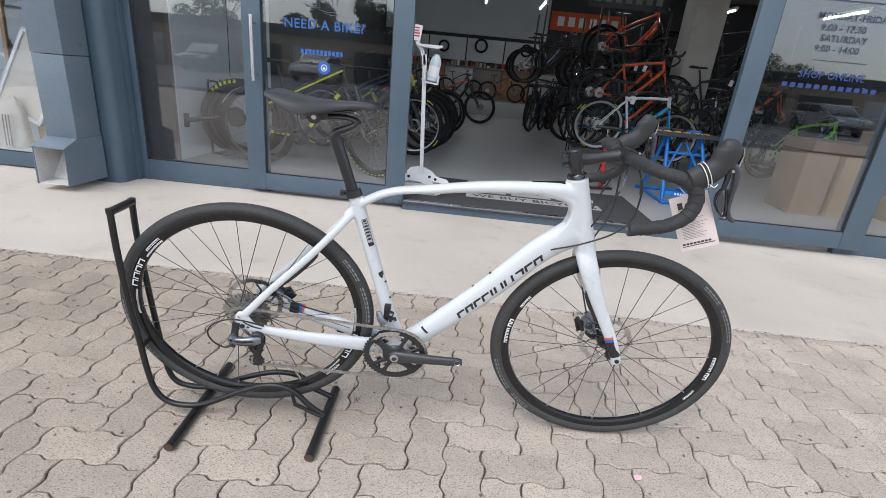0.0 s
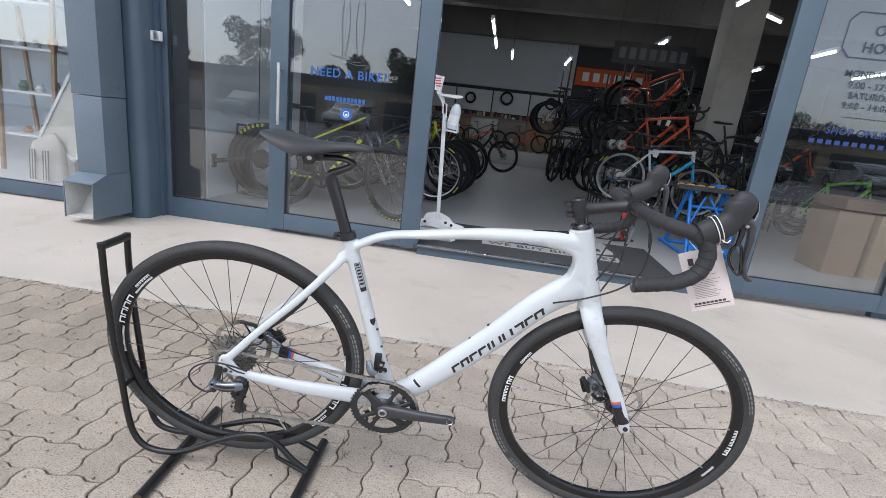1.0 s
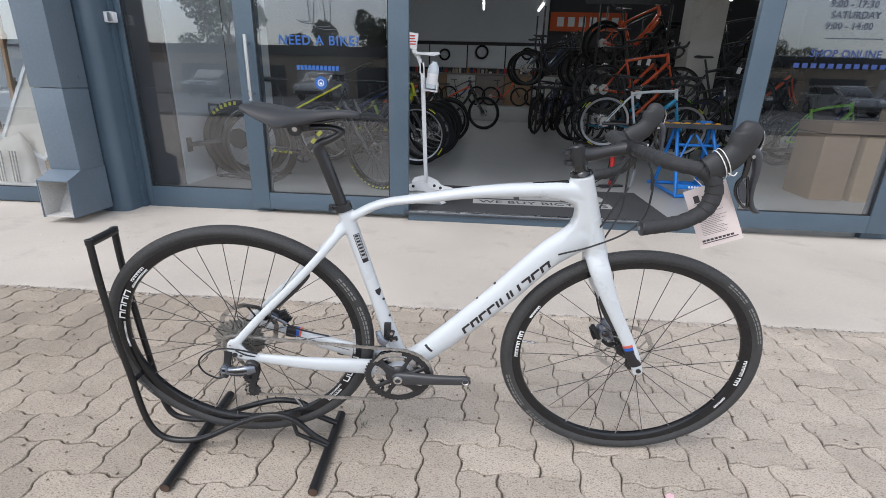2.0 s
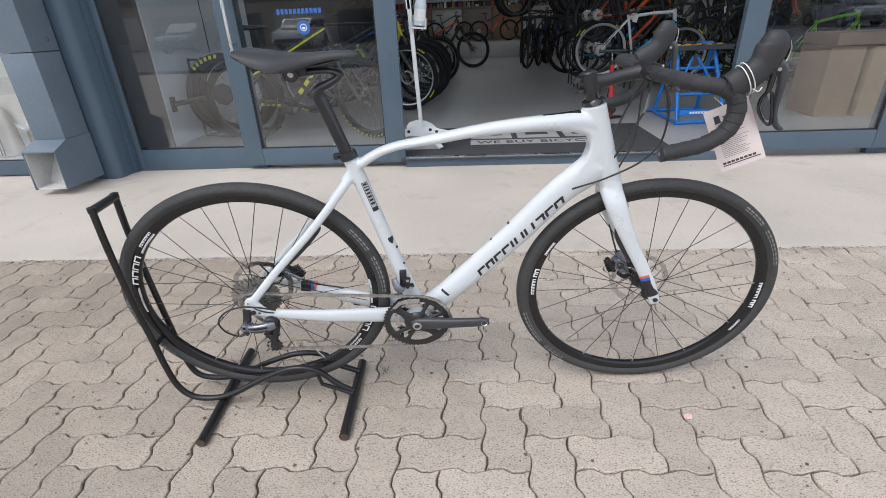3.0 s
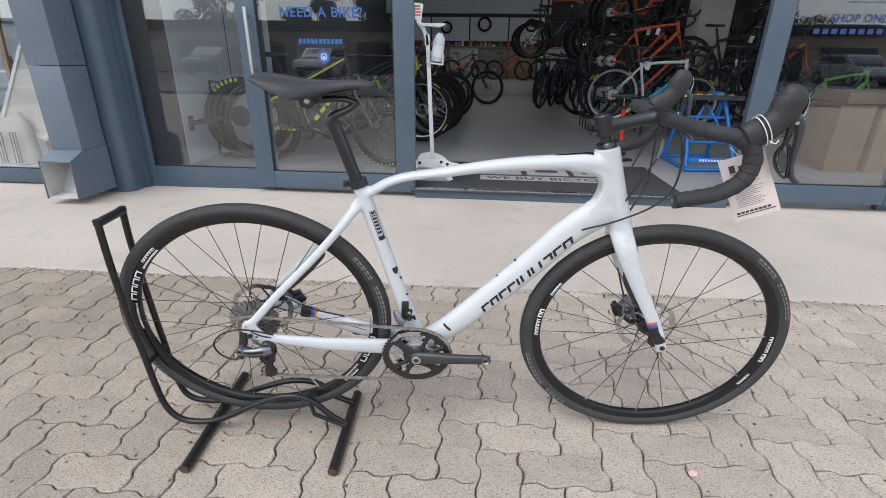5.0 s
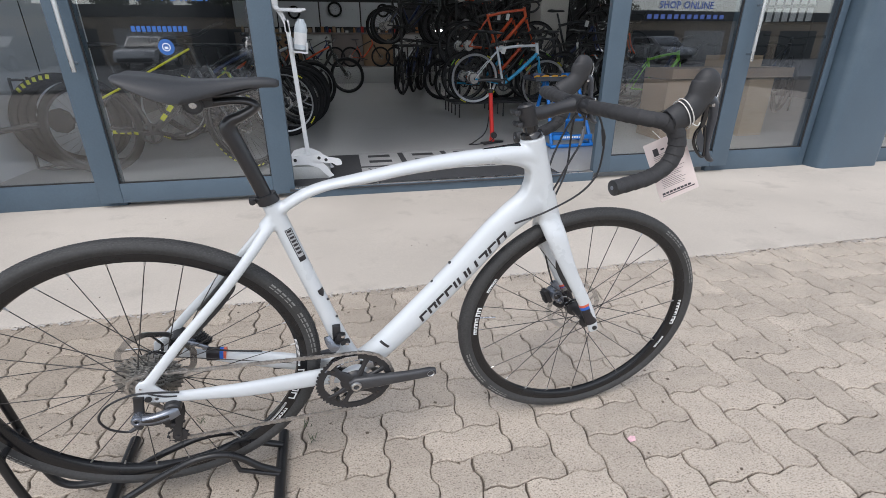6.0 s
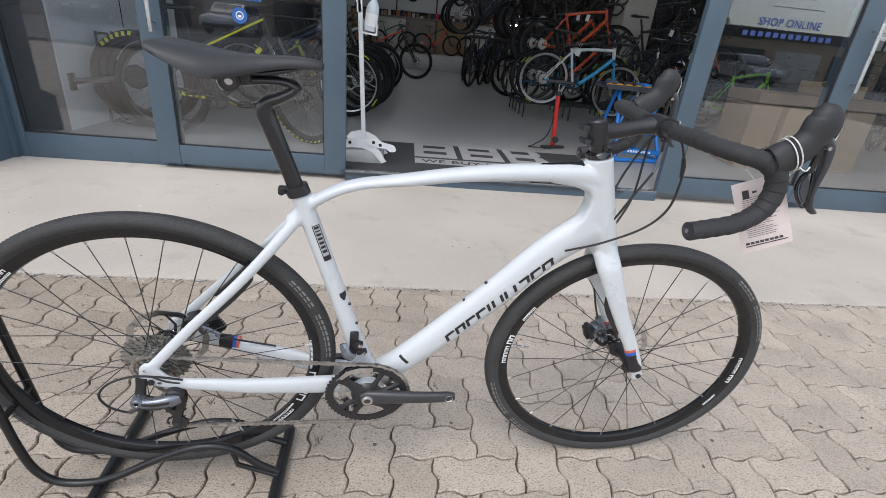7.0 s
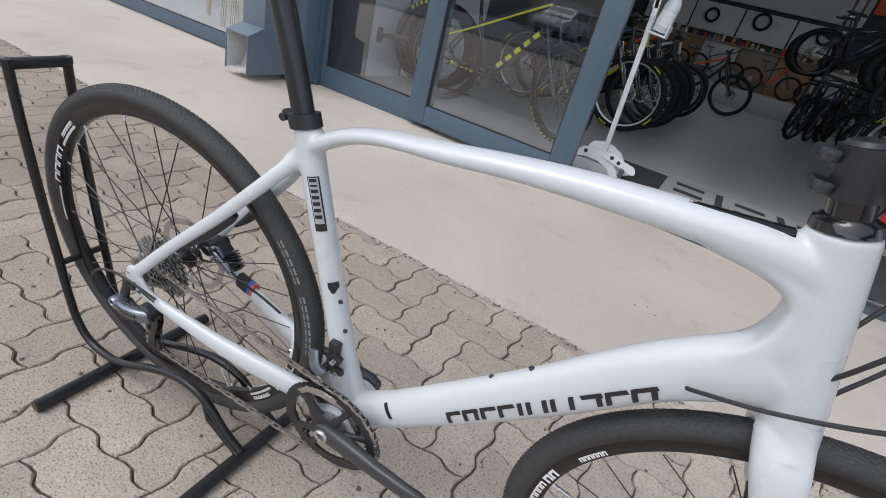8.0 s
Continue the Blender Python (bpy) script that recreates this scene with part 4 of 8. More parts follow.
def wheel(name, centre, turn, spokes, parent, label, flange, phase, mark, big, valve):
    rim = part(name, RIM_MESH, RIM_BLACK, parent, label, Matrix.Translation(centre) @ turn)
    part("tyre", TYRE_MESH, RUBBER, rim, "black slick tyre with a fine knurled tread")
    part("tread", TREAD_MESH, TREAD, rim)
    hub = Shape().lathe([(0.0, -0.052), (0.0095, -0.052), (0.0095, -0.036), (0.021, -0.034), (0.0215, -0.030), (0.0125, -0.026), (0.011, 0.0), (0.0125, 0.024), (0.0235, 0.028), (0.024, 0.033), (0.0175, 0.036), (0.0095, 0.052), (0.0, 0.052)], n=24)
    part("hub", hub, BLACK_SATIN, rim)
    part("rotor", ROTOR_MESH, BRUSHED, rim, "drilled steel brake disc", Matrix.Translation((0, 0.043, 0)))
    for k in range(6):
        part("rotor_arm", ROTOR_ARM, BRUSHED, rim, "", Matrix.Translation((0, 0.043, 0)) @ pose(0, 0, 0, 0, 60 * k, 0))
    for i in range(spokes):
        side = 1 if i % 2 else -1
        q = phase + 2 * math.pi * i / spokes
        lead = (1 if (i // 2) % 2 else -1) * 1.25
        a, b = polar(0.0205, q + lead, 0.031 * side), polar(0.2915, q, 0.002 * side)
        part("spoke", Shape().sweep([a, b], [0.0012, 0.0010], 6), SPOKE, rim)
        e = Vector(b).lerp(Vector(a), 0.035)
        part("nipple", Shape().sweep([b, tuple(e)], [0.0021, 0.0018], 6), BRUSHED, rim)
    # valve and printed marks
    part("valve", Shape().sweep([polar(0.292, valve), polar(0.248, valve)], [0.0032, 0.0024], 10), STEEL, rim)
    for side in (-1, 1):
        y = 0.0118 * side + (-0.0006 if side < 0 else 0)
        for base in (mark, mark + math.pi):
            if big:
                for piece in glyph_row(0.2945, 0.3090, base, base + 0.33, 4, 0.0034, y):
                    part("rim_mark", piece, DECAL_WHITE, rim, "white print on the rim", smooth=0)
                for piece in glyph_row(0.3020, 0.3090, base - 0.285, base - 0.10, 6, 0.0018, y):
                    part("rim_mark", piece, DECAL_WHITE, rim, "white print on the rim", smooth=0)
                ticks = [(base - 0.29 + 0.0125 * k, base - 0.284 + 0.0125 * k) for k in range(20)] + [(base + 0.36 + 0.0125 * k, base + 0.366 + 0.0125 * k) for k in range(23)]
                for piece in arc_bars(0.2935, 0.2985, ticks, y):
                    part("rim_print", piece, DECAL_WHITE, rim, "white print on the rim", smooth=0)
            else:
                for piece in glyph_row(0.2975, 0.3090, base, base + 0.10, 2, 0.0034, y):
                    part("rim_mark", piece, DECAL_WHITE, rim, "white print on the rim", smooth=0)
                for piece in glyph_row(0.2985, 0.3075, base + 0.115, base + 0.30, 5, 0.0024, y):
                    part("rim_mark", piece, DECAL_WHITE, rim, "white print on the rim", smooth=0)
                for piece in glyph_row(0.2990, 0.3055, base - 0.31, base - 0.16, 6, 0.0018, y):
                    part("rim_print", piece, DECAL_WHITE, rim, "white print on the rim", smooth=0)
        ty = 0.0150 * side
        for base in (mark + 0.55, mark + 0.55 + math.pi):
            for k in range(13):
                q0 = base - 0.06 + 0.048 * k + (0.06 if k > 7 else 0.0)
                c = []
                for q in (q0, q0 + 0.036):
                    for r, off in ((0.3255, 0.01675), (0.3350, 0.01560)):
                        c += [polar(r, q, off * side)]
                part("tyre_print", Shape().add([c[0], c[2], c[3], c[1]], [(0, 1, 2, 3)]), DECAL_GREY, rim, "worn grey print on the tyre wall", smooth=0)
    return rim


rear = wheel("rear_wheel", (0, 0, 0), Matrix.Identity(4), 28, bike, "black alloy rear wheel with a fine-tread tyre", 0.03, 0.1, math.radians(153), True, math.radians(-60))
front = wheel("front_wheel", HUB, pose(0, 0, 0, 0, 0, -2.0), 24, bike, "black alloy front wheel with a fine-tread tyre", 0.03, 0.05, math.radians(167), False, math.radians(175))

# axle ends and cassette
for x, z in ((0.0107, -0.0062), (1.0275, 0.0)):
    for side in (-1, 1):
        y = (0.0805 if x < 0.5 else 0.0655) * side
        part("axle_end", Shape().lathe([(0, 0), (0.0065, 0.0), (0.0065, 0.003), (0.003, 0.0035), (0.003, 0.0015), (0, 0.0015)], (x, y - (0.003 if side < 0 else 0), z), n=16), BLACK_SATIN, bike)
for x, z, r, mt in ((0.0245, -0.0098, 0.0042, STEEL), (0.0245, -0.0098, 0.0022, BLACK_SATIN), (0.0015, 0.0225, 0.0026, STEEL)):
    part("dropout_bolt", Shape().rod((x, -0.0760, z), (x, -0.0800 - (0.0006 if r < 0.0024 else 0), z), r, n=14), mt, bike)
part("cable_guide", tube_along([(0.012, -0.0785, 0.006, 0.0016, 0.0016), (0.036, -0.0790, -0.006, 0.0024, 0.0020), (0.060, -0.0785, -0.011, 0.0018, 0.0016)]), BLACK_SATIN, bike)
for k in range(11):
    count = (11, 12, 13, 14, 15, 17, 19, 21, 24, 28, 32)[k]
    r = count * 0.0127 / (2 * math.pi) - 0.002
    y = -0.0545 + 0.0037 * k
    part("sprocket", Shape().ring(teeth(r, count, 0.0045, 0.3 * k), [((r - 0.0105) * math.cos(2 * math.pi * i / (5 * count)), (r - 0.0105) * math.sin(2 * math.pi * i / (5 * count))) for i in range(5 * count)], y - 0.0008, y + 0.0008), CASSETTE, bike, smooth=20)
part("cassette_carrier", Shape().rod((0, -0.056, 0), (0, -0.013, 0), 0.014, 0.050, 24), BLACK_SATIN, bike)

# ---- crankset ----
CRX, CRZ = BB[0], BB[2]
crank = part("crankset", Shape().lathe([(0, -0.074), (0.008, -0.074), (0.0115, -0.0725), (0.0125, -0.070), (0.0125, -0.045), (0, -0.045)], (CRX, 0, CRZ), n=24), CRANK_GREY, bike, "dark grey hollow crankset with two black chainrings")


def centred(pts):
    return [(p[0] + CRX, p[1] + CRZ) for p in pts]


def plain(r, k, wobble=0.0, lobes=4, phase=0.0):
    return [((r + wobble * math.cos(lobes * (2 * math.pi * i / k - phase))) * math.cos(2 * math.pi * i / k), (r + wobble * math.cos(lobes * (2 * math.pi * i / k - phase))) * math.sin(2 * math.pi * i / k)) for i in range(k)]


RING = 0.0885
part("chainring", Shape().ring(centred(teeth(RING - 0.0035, 50, 0.0034)), centred(plain(0.0690, 250, -0.0015, 4, math.radians(40))), -0.0545, -0.0500), BLACK_SATIN, crank, "black outer chainring", smooth=25)
part("chainring", Shape().ring(centred(teeth(0.0570, 34, 0.0040)), centred(plain(0.0450, 170, -0.002, 4, math.radians(40))), -0.0465, -0.0440), BRUSHED, crank, "steel inner chainring", smooth=25)
for deg, w in ((139, 0.0098), (319, 0.0098), (67, 0.0050), (24, 0.0050), (217, 0.0050), (248, 0.0050)):
    q = math.radians(deg)
    a = [(CRX + r * math.cos(q), y, CRZ + r * math.sin(q)) for r, y in ((0.020, -0.0575), (0.034, -0.0565), (0.046, -0.0555), (0.058, -0.0545), (0.073, -0.0532))]
    part("spider_arm", Shape().sweep(a, [(w * 1.7, 0.005), (w * 1.35, 0.005), (w, 0.0042), (w * 1.1, 0.0035), (w * 1.7, 0.0028)], 14, power=0.75), BLACK_SATIN, crank)
for deg in (45, 139, 232, 319):
    q = math.radians(deg)
    part("chainring_bolt", Shape().rod((CRX + 0.066 * math.cos(q), -0.0575, CRZ + 0.066 * math.sin(q)), (CRX + 0.066 * math.cos(q), -0.0440, CRZ + 0.066 * math.sin(q)), 0.0046), BLACK_GLOSS, crank)
part("ring_mark", Shape().box((CRX + 0.0775 * math.cos(2.43), -0.0550, CRZ + 0.0775 * math.sin(2.43)), (0.0035, 0.0008, 0.022), pose(0, 0, 0, 0, -math.degrees(2.43), 0).to_3x3()), SILVER_GREY, crank, "plain pale mark on the chainring")
part("spider_hub", Shape().lathe([(0, -0.0620), (0.022, -0.0620), (0.030, -0.0590), (0.034, -0.0530), (0, -0.0530)], (CRX, 0, CRZ), n=32), BLACK_SATIN, crank)
CD = math.radians(4.5)


def crank_arm(side, q):
    d = Vector((math.cos(q), 0, math.sin(q)))
    p = [Vector((CRX, 0, CRZ)) + d * u + Vector((0, side * w, 0)) for u, w in ((-0.014, 0.060), (0.0, 0.061), (0.05, 0.066), (0.10, 0.0715), (0.15, 0.075), (0.172, 0.0755), (0.186, 0.0755))]
    return Shape().sweep(p, [(0.010, 0.009), (0.0205, 0.0115), (0.0175, 0.0105), (0.0145, 0.0090), (0.0135, 0.0080), (0.0138, 0.0075), (0.009, 0.006)], 20, power=0.7)


arm = part("crank_arm", crank_arm(-1, CD), CRANK_GREY, crank, "dark grey crank arm with no pedal")
part("crank_arm", crank_arm(1, CD + math.pi + 0.06), CRANK_GREY, crank, "dark grey crank arm with no pedal")
end = Vector((CRX, 0, CRZ)) + Vector((math.cos(CD), 0, math.sin(CD))) * 0.1725
part("pedal_thread", Shape().lathe([(0.0045, -0.080), (0.0085, -0.0835), (0.0088, -0.082), (0.0088, -0.074), (0.0045, -0.074)], (end.x, 0, end.z), n=18), BRUSHED, crank)
part("crank_cap", Shape().lathe([(0.0062, -0.0742), (0.0068, -0.0762), (0.0112, -0.0762), (0.0126, -0.0740), (0.0126, -0.071)], (CRX, 0, CRZ), n=28), BRUSHED, crank, "bright axle cap")
part("axle_socket", Shape().lathe([(0, -0.0738), (0.0066, -0.0738), (0.0066, -0.071)], (CRX, 0, CRZ), n=20), BLACK_GLOSS, crank)


# ---- chain and derailleurs ----
def chain_run(points):
    s = Shape()
    pts = [Vector(p) for p in points]
    lengths = [0.0]
    for a, b in zip(pts, pts[1:]):
        lengths.append(lengths[-1] + (b - a).length)
    k = int(lengths[-1] / 0.0127)
    spots = []
    for i in range(k + 1):
        d = lengths[-1] * i / k
        j = max(q for q in range(len(lengths)) if lengths[q] <= d + 1e-9)
        j = min(j, len(pts) - 2)
        spots.append(pts[j].lerp(pts[j + 1], (d - lengths[j]) / max(lengths[j + 1] - lengths[j], 1e-6)))
    for i, (a, b) in enumerate(zip(spots, spots[1:])):
        w = 0.0031 if i % 2 else 0.0022
        for side in (-1, 1):
            o = Vector((0, w * side, 0))
            m = a.lerp(b, 0.5)
            s.sweep([a + o - (b - a) * 0.25, a + o, m + o, b + o, b + o + (b - a) * 0.25], [(0.0022, 0.0005), (0.0040, 0.0005), (0.0029, 0.0005), (0.0040, 0.0005), (0.0022, 0.0005)], 6)
        s.rod(tuple(a + Vector((0, -0.0035, 0))), tuple(a + Vector((0, 0.0035, 0))), 0.002, n=6)
    return s


yc = -0.052
P1, P2 = (0.042, -0.072, -0.088), (0.045, -0.076, -0.127)
loop = [(0.0 + 0.034 * math.cos(q), -0.050, 0.034 * math.sin(q)) for q in [math.radians(a) for a in (-100, -140, 180, 140, 105, 95)]]
upper = loop + [(CRX + (RING + 0.001) * math.cos(q), yc, CRZ + (RING + 0.001) * math.sin(q)) for q in [math.radians(a) for a in (100, 80, 55, 30, 5, -20, -45, -70, -88)]]
lower = [(CRX + (RING + 0.001) * math.cos(math.radians(-92)), yc, CRZ - RING - 0.001), (P2[0] + 0.004, P2[1] + 0.003, P2[2] - 0.016), (P2[0] - 0.013, P2[1], P2[2] - 0.008), (P2[0] - 0.012, P2[1], P2[2] + 0.008), (P1[0] + 0.013, P1[1], P1[2] - 0.008), (P1[0] + 0.012, P1[1] + 0.005, P1[2] + 0.008), (loop[0][0], loop[0][1], loop[0][2])]
part("chain", merged(chain_run(upper), chain_run(lower)), CHAIN, bike, "oiled steel chain", smooth=30)

rd = part("rear_derailleur", tube_along([(-0.013, -0.090, -0.047, 0.0085, 0.006), (-0.002, -0.096, -0.0475, 0.0115, 0.009), (0.020, -0.099, -0.046, 0.0130, 0.009), (0.044, -0.095, -0.044, 0.0140, 0.009), (0.060, -0.088, -0.042, 0.0120, 0.007)], power=0.8), SILVER_GREY, bike, "grey and black rear derailleur")
part("inner_link", tube_along([(-0.008, -0.080, -0.052, 0.0100, 0.006), (0.012, -0.082, -0.058, 0.0105, 0.006), (0.034, -0.082, -0.056, 0.0115, 0.006), (0.054, -0.080, -0.048, 0.012, 0.006)], power=0.8), BLACK_SATIN, rd)
part("link_cap", tube_along([(0.000, -0.1060, -0.043, 0.0030, 0.0015), (0.020, -0.1085, -0.041, 0.0048, 0.0015), (0.046, -0.1045, -0.039, 0.0035, 0.0015)], power=0.8), BLACK_GLOSS, rd)
part("link_cap", tube_along([(0.004, -0.1060, -0.053, 0.0020, 0.0012), (0.022, -0.1080, -0.053, 0.0028, 0.0012), (0.046, -0.1040, -0.051, 0.0020, 0.0012)], power=0.8), BLACK_SATIN, rd)
part("barrel_adjuster", Shape().rod((-0.012, -0.090, -0.068), (-0.031, -0.090, -0.080), 0.0050, 0.0040), CRANK_GREY, rd)
part("hanger", tube_along([(-0.006, -0.079, 0.002, 0.010, 0.003), (-0.008, -0.080, -0.018, 0.0095, 0.004), (-0.010, -0.084, -0.040, 0.010, 0.006)]), BLACK_SATIN, rd)
part("knuckle", Shape().lathe([(0.004, -0.1045), (0.005, -0.106), (0.009, -0.106), (0.0115, -0.102), (0.012, -0.088), (0.010, -0.084), (0, -0.084)], (-0.010, 0, -0.043), n=18), SILVER_GREY, rd)
part("lower_bracket", tube_along([(-0.012, -0.092, -0.050, 0.0075, 0.006), (-0.014, -0.092, -0.066, 0.0075, 0.006), (-0.010, -0.090, -0.074, 0.005, 0.005)]), CRANK_GREY, rd)
part("limit_screw", Shape().rod((0.024, -0.094, -0.058), (0.026, -0.094, -0.070), 0.0032), STEEL, rd)
part("knuckle", Shape().lathe([(0, -0.093), (0.012, -0.093), (0.0155, -0.090), (0.0160, -0.076), (0.010, -0.072), (0, -0.072)], (0.050, 0, -0.036), n=18), BLACK_SATIN, rd)
for y in (-0.0800, -0.0690):
    part("cage_plate", tube_along([(0.056, y, -0.042, 0.0105, 0.0012), (0.058, y, -0.066, 0.0078, 0.0012), (0.050, y, -0.092, 0.0072, 0.0012), (0.046, y, -0.112, 0.0080, 0.0012), (0.044, y, -0.130, 0.0090, 0.0012), (0.044, y, -0.138, 0.004, 0.0012)]), BLACK_SATIN, rd)
for p in (P1, P2):
    part("jockey_wheel", Shape().ring([(p[0] + a, p[2] + b) for a, b in teeth(0.0180, 11, 0.003)], [(p[0] + a, p[2] + b) for a, b in circle(0.005, 55)], p[1] - 0.0025, p[1] + 0.0025), BLACK_SATIN, rd, smooth=20)
    part("jockey_bolt", Shape().rod((p[0], -0.0828, p[2]), (p[0], -0.0680, p[2]), 0.0042), CRANK_GREY, rd)
part("gear_cable", Shape().sweep(curve([(0.066, -0.080, 0.000), (0.022, -0.088, 0.016), (-0.016, -0.092, 0.020), (-0.054, -0.095, 0.004), (-0.073, -0.096, -0.026), (-0.064, -0.094, -0.058), (-0.042, -0.091, -0.077), (-0.029, -0.090, -0.080)], 8), 0.0023, 8), BLACK_SATIN, bike, "black gear cable loop")

fd = part("front_derailleur", tube_along([(0.362, -0.042, 0.085, 0.007, 0.003), (0.366, -0.046, 0.072, 0.009, 0.004), (0.372, -0.048, 0.058, 0.010, 0.006), (0.380, -0.044, 0.048, 0.012, 0.008)]), SILVER_GREY, bike, "grey and black front derailleur", Matrix.Translation((-0.003, 0, -0.016)))
part("fd_body", Shape().box((0.391, -0.028, 0.066), (0.020, 0.012, 0.028), pose(0, 0, 0, 0, 14, 0).to_3x3(), 0.004).box((0.401, -0.034, 0.056), (0.022, 0.009, 0.012), pose(0, 0, 0, 0, -18, 0).to_3x3(), 0.003).rod((0.383, -0.040, 0.052), (0.383, -0.024, 0.052), 0.007), BLACK_SATIN, fd)
part("fd_mount", Shape().box((0.384, -0.022, 0.075), (0.018, 0.012, 0.05), bevel=0.003), BLACK_SATIN, fd)
for y in (-0.060, -0.046):
    cage = [(CRX + r * math.cos(math.radians(a)), CRZ + r * math.sin(math.radians(a))) for r, a in ((0.101, 84), (0.102, 100), (0.101, 116), (0.092, 130), (0.084, 128), (0.089, 116), (0.089, 100), (0.090, 84))]
    part("fd_cage", Shape().slab(cage, y - 0.0008, y + 0.0008), STEEL, fd, smooth=0)
for p in ((0.404, -0.043, 0.060), (0.396, -0.039, 0.080)):
    part("fd_bolt", Shape().rod(p, (p[0], p[1] - 0.006, p[2]), 0.0042), STEEL, fd)

# ---- disc calipers ----
TILTED = pose(0, 0, 0, 0, 38, 0).to_3x3()
cal = part("rear_caliper", Shape().box((0.058, 0.056, 0.052), (0.050, 0.028, 0.022), TILTED, 0.006).rod((0.046, 0.030, 0.058), (0.046, 0.070, 0.058), 0.0165, n=20).box((0.086, 0.058, 0.030), (0.030, 0.020, 0.015), TILTED, 0.004), BLACK_SATIN, bike, "black rear disc brake caliper with a finned pad cooler", Matrix.Translation((0.004, 0, -0.008)))
part("caliper_cover", Shape().box((0.066, 0.041, 0.054), (0.026, 0.010, 0.014), TILTED, 0.004), SILVER_GREY, cal)
part("actuator", Shape().lathe([(0, 0.026), (0.008, 0.026), (0.011, 0.029), (0.0115, 0.036), (0.009, 0.040), (0, 0.040)], (0.050, 0, 0.056), n=18), BLACK_GLOSS, cal)
for k in range(6):
    part("cooling_fin", Shape().box((0.085 + 0.0033 * k, 0.052, 0.062 - 0.0055 * k), (0.017, 0.018, 0.0024), pose(0, 0, 0, 0, -28, 0).to_3x3()), BLACK_SATIN, cal)
part("actuator_lever", tube_along([(0.050, 0.034, 0.056, 0.008, 0.003), (0.070, 0.032, 0.052, 0.006, 0.003), (0.092, 0.033, 0.038, 0.005, 0.003), (0.100, 0.034, 0.030, 0.006, 0.003)]), SILVER_GREY, cal)
part("brake_hose", Shape().sweep(curve([(0.098, 0.036, 0.032), (0.125, 0.044, 0.010), (0.160, 0.052, -0.006), (0.210, 0.048, -0.013)], 6), 0.0023, 8), BLACK_SATIN, cal)
for x, y, z in ((0.060, 0.036, 0.066), (0.094, 0.044, 0.026), (0.072, 0.036, 0.046)):
    part("caliper_bolt", Shape().rod((x, y, z), (x, y - 0.008, z), 0.0042), STEEL, cal)
BACK = pose(0, 0, 0, 0, -28, 0).to_3x3()
cal = part("front_caliper", Shape().box((0.982, 0.046, 0.060), (0.024, 0.030, 0.050), BACK, 0.007).rod((0.977, 0.026, 0.066), (0.977, 0.062, 0.066), 0.0150, n=20), SILVER_GREY, bike, "grey front disc brake caliper with a black finned cooler", Matrix.Translation((-0.014, 0, -0.010)))
for k in range(6):
    part("caliper_fin", Shape().box((0.958 - 0.0024 * k, 0.046, 0.040 + 0.0060 * k), (0.014, 0.020, 0.0022), BACK), BLACK_SATIN, cal)
part("pad_plate", Shape().box((0.958, 0.046, 0.058), (0.012, 0.020, 0.048), BACK, 0.003), BLACK_SATIN, cal)
part("axle_bracket", tube_along([(0.985, 0.046, 0.030, 0.009, 0.007), (1.005, 0.048, 0.016, 0.011, 0.007), (1.022, 0.052, 0.010, 0.010, 0.005)]), BLACK_SATIN, cal)
part("actuator", Shape().lathe([(0, 0.020), (0.007, 0.020), (0.010, 0.023), (0.0105, 0.030), (0, 0.032)], (0.977, 0, 0.066), n=18), BLACK_GLOSS, cal)
for x, z in ((0.990, 0.040), (0.972, 0.085)):
    part("caliper_bolt", Shape().rod((x, 0.036, z), (x, 0.026, z), 0.0042), STEEL, cal)
part("caliper_mount", tube_along([(1.005, 0.044, 0.03, 0.008, 0.006), (0.985, 0.044, 0.075, 0.010, 0.008), (0.968, 0.044, 0.105, 0.008, 0.006)]), SILVER_GREY, cal)
part("brake_hose", Shape().sweep(curve([(0.968, 0.044, 0.10), (0.950, 0.046, 0.15), (0.932, 0.042, 0.20), (0.905, 0.040, 0.265)], 6), 0.0024, 8), BLACK_SATIN, cal)
guard = tube_along([(0.898, -0.046, 0.248, 0.004, 0.003), (0.912, -0.042, 0.198, 0.011, 0.005), (0.936, -0.044, 0.148, 0.009, 0.005), (0.955, -0.046, 0.118, 0.004, 0.003)])
part("fork_insert", guard, BLACK_SATIN, bike, "black damping insert behind the fork leg")

# ---- seat post and saddle ----
ST = Vector((-0.053, 0, 0.150)).normalized()
clamp_c = Vector((0.2675, 0, 0.412))
part("seat_clamp", Shape().sweep([clamp_c - ST * 0.005, clamp_c + ST * 0.0145], 0.0210, 24).box(tuple(clamp_c + Vector((-0.0255, 0, 0.0025))), (0.018, 0.016, 0.014), None, 0.004).rod((0.240, -0.013, 0.4125), (0.240, 0.013, 0.4125), 0.0056), BLACK_SATIN, bike, "black alloy seat post clamp")
post = part("seat_post", tube_along([(0.272, 0, 0.395, 0.0145, 0.0145), (0.244, 0, 0.480, 0.0145, 0.0145), (0.225, 0, 0.535, 0.0150, 0.0147), (0.215, 0, 0.565, 0.0155, 0.0145), (0.220, 0, 0.582, 0.0120, 0.0145), (0.238, 0, 0.592, 0.0105, 0.0155), (0.257, 0, 0.604, 0.0095, 0.016), (0.264, 0, 0.614, 0.0085, 0.016), (0.250, 0, 0.6215, 0.0075, 0.0155), (0.223, 0, 0.622, 0.0080, 0.015), (0.190, 0, 0.618, 0.0100, 0.015), (0.172, 0, 0.614, 0.010, 0.0145)], 8), CARBON, bike, "carbon seat post with a folded spring head")
ROLL = Matrix.Translation((-0.0145, 0, 0.036))
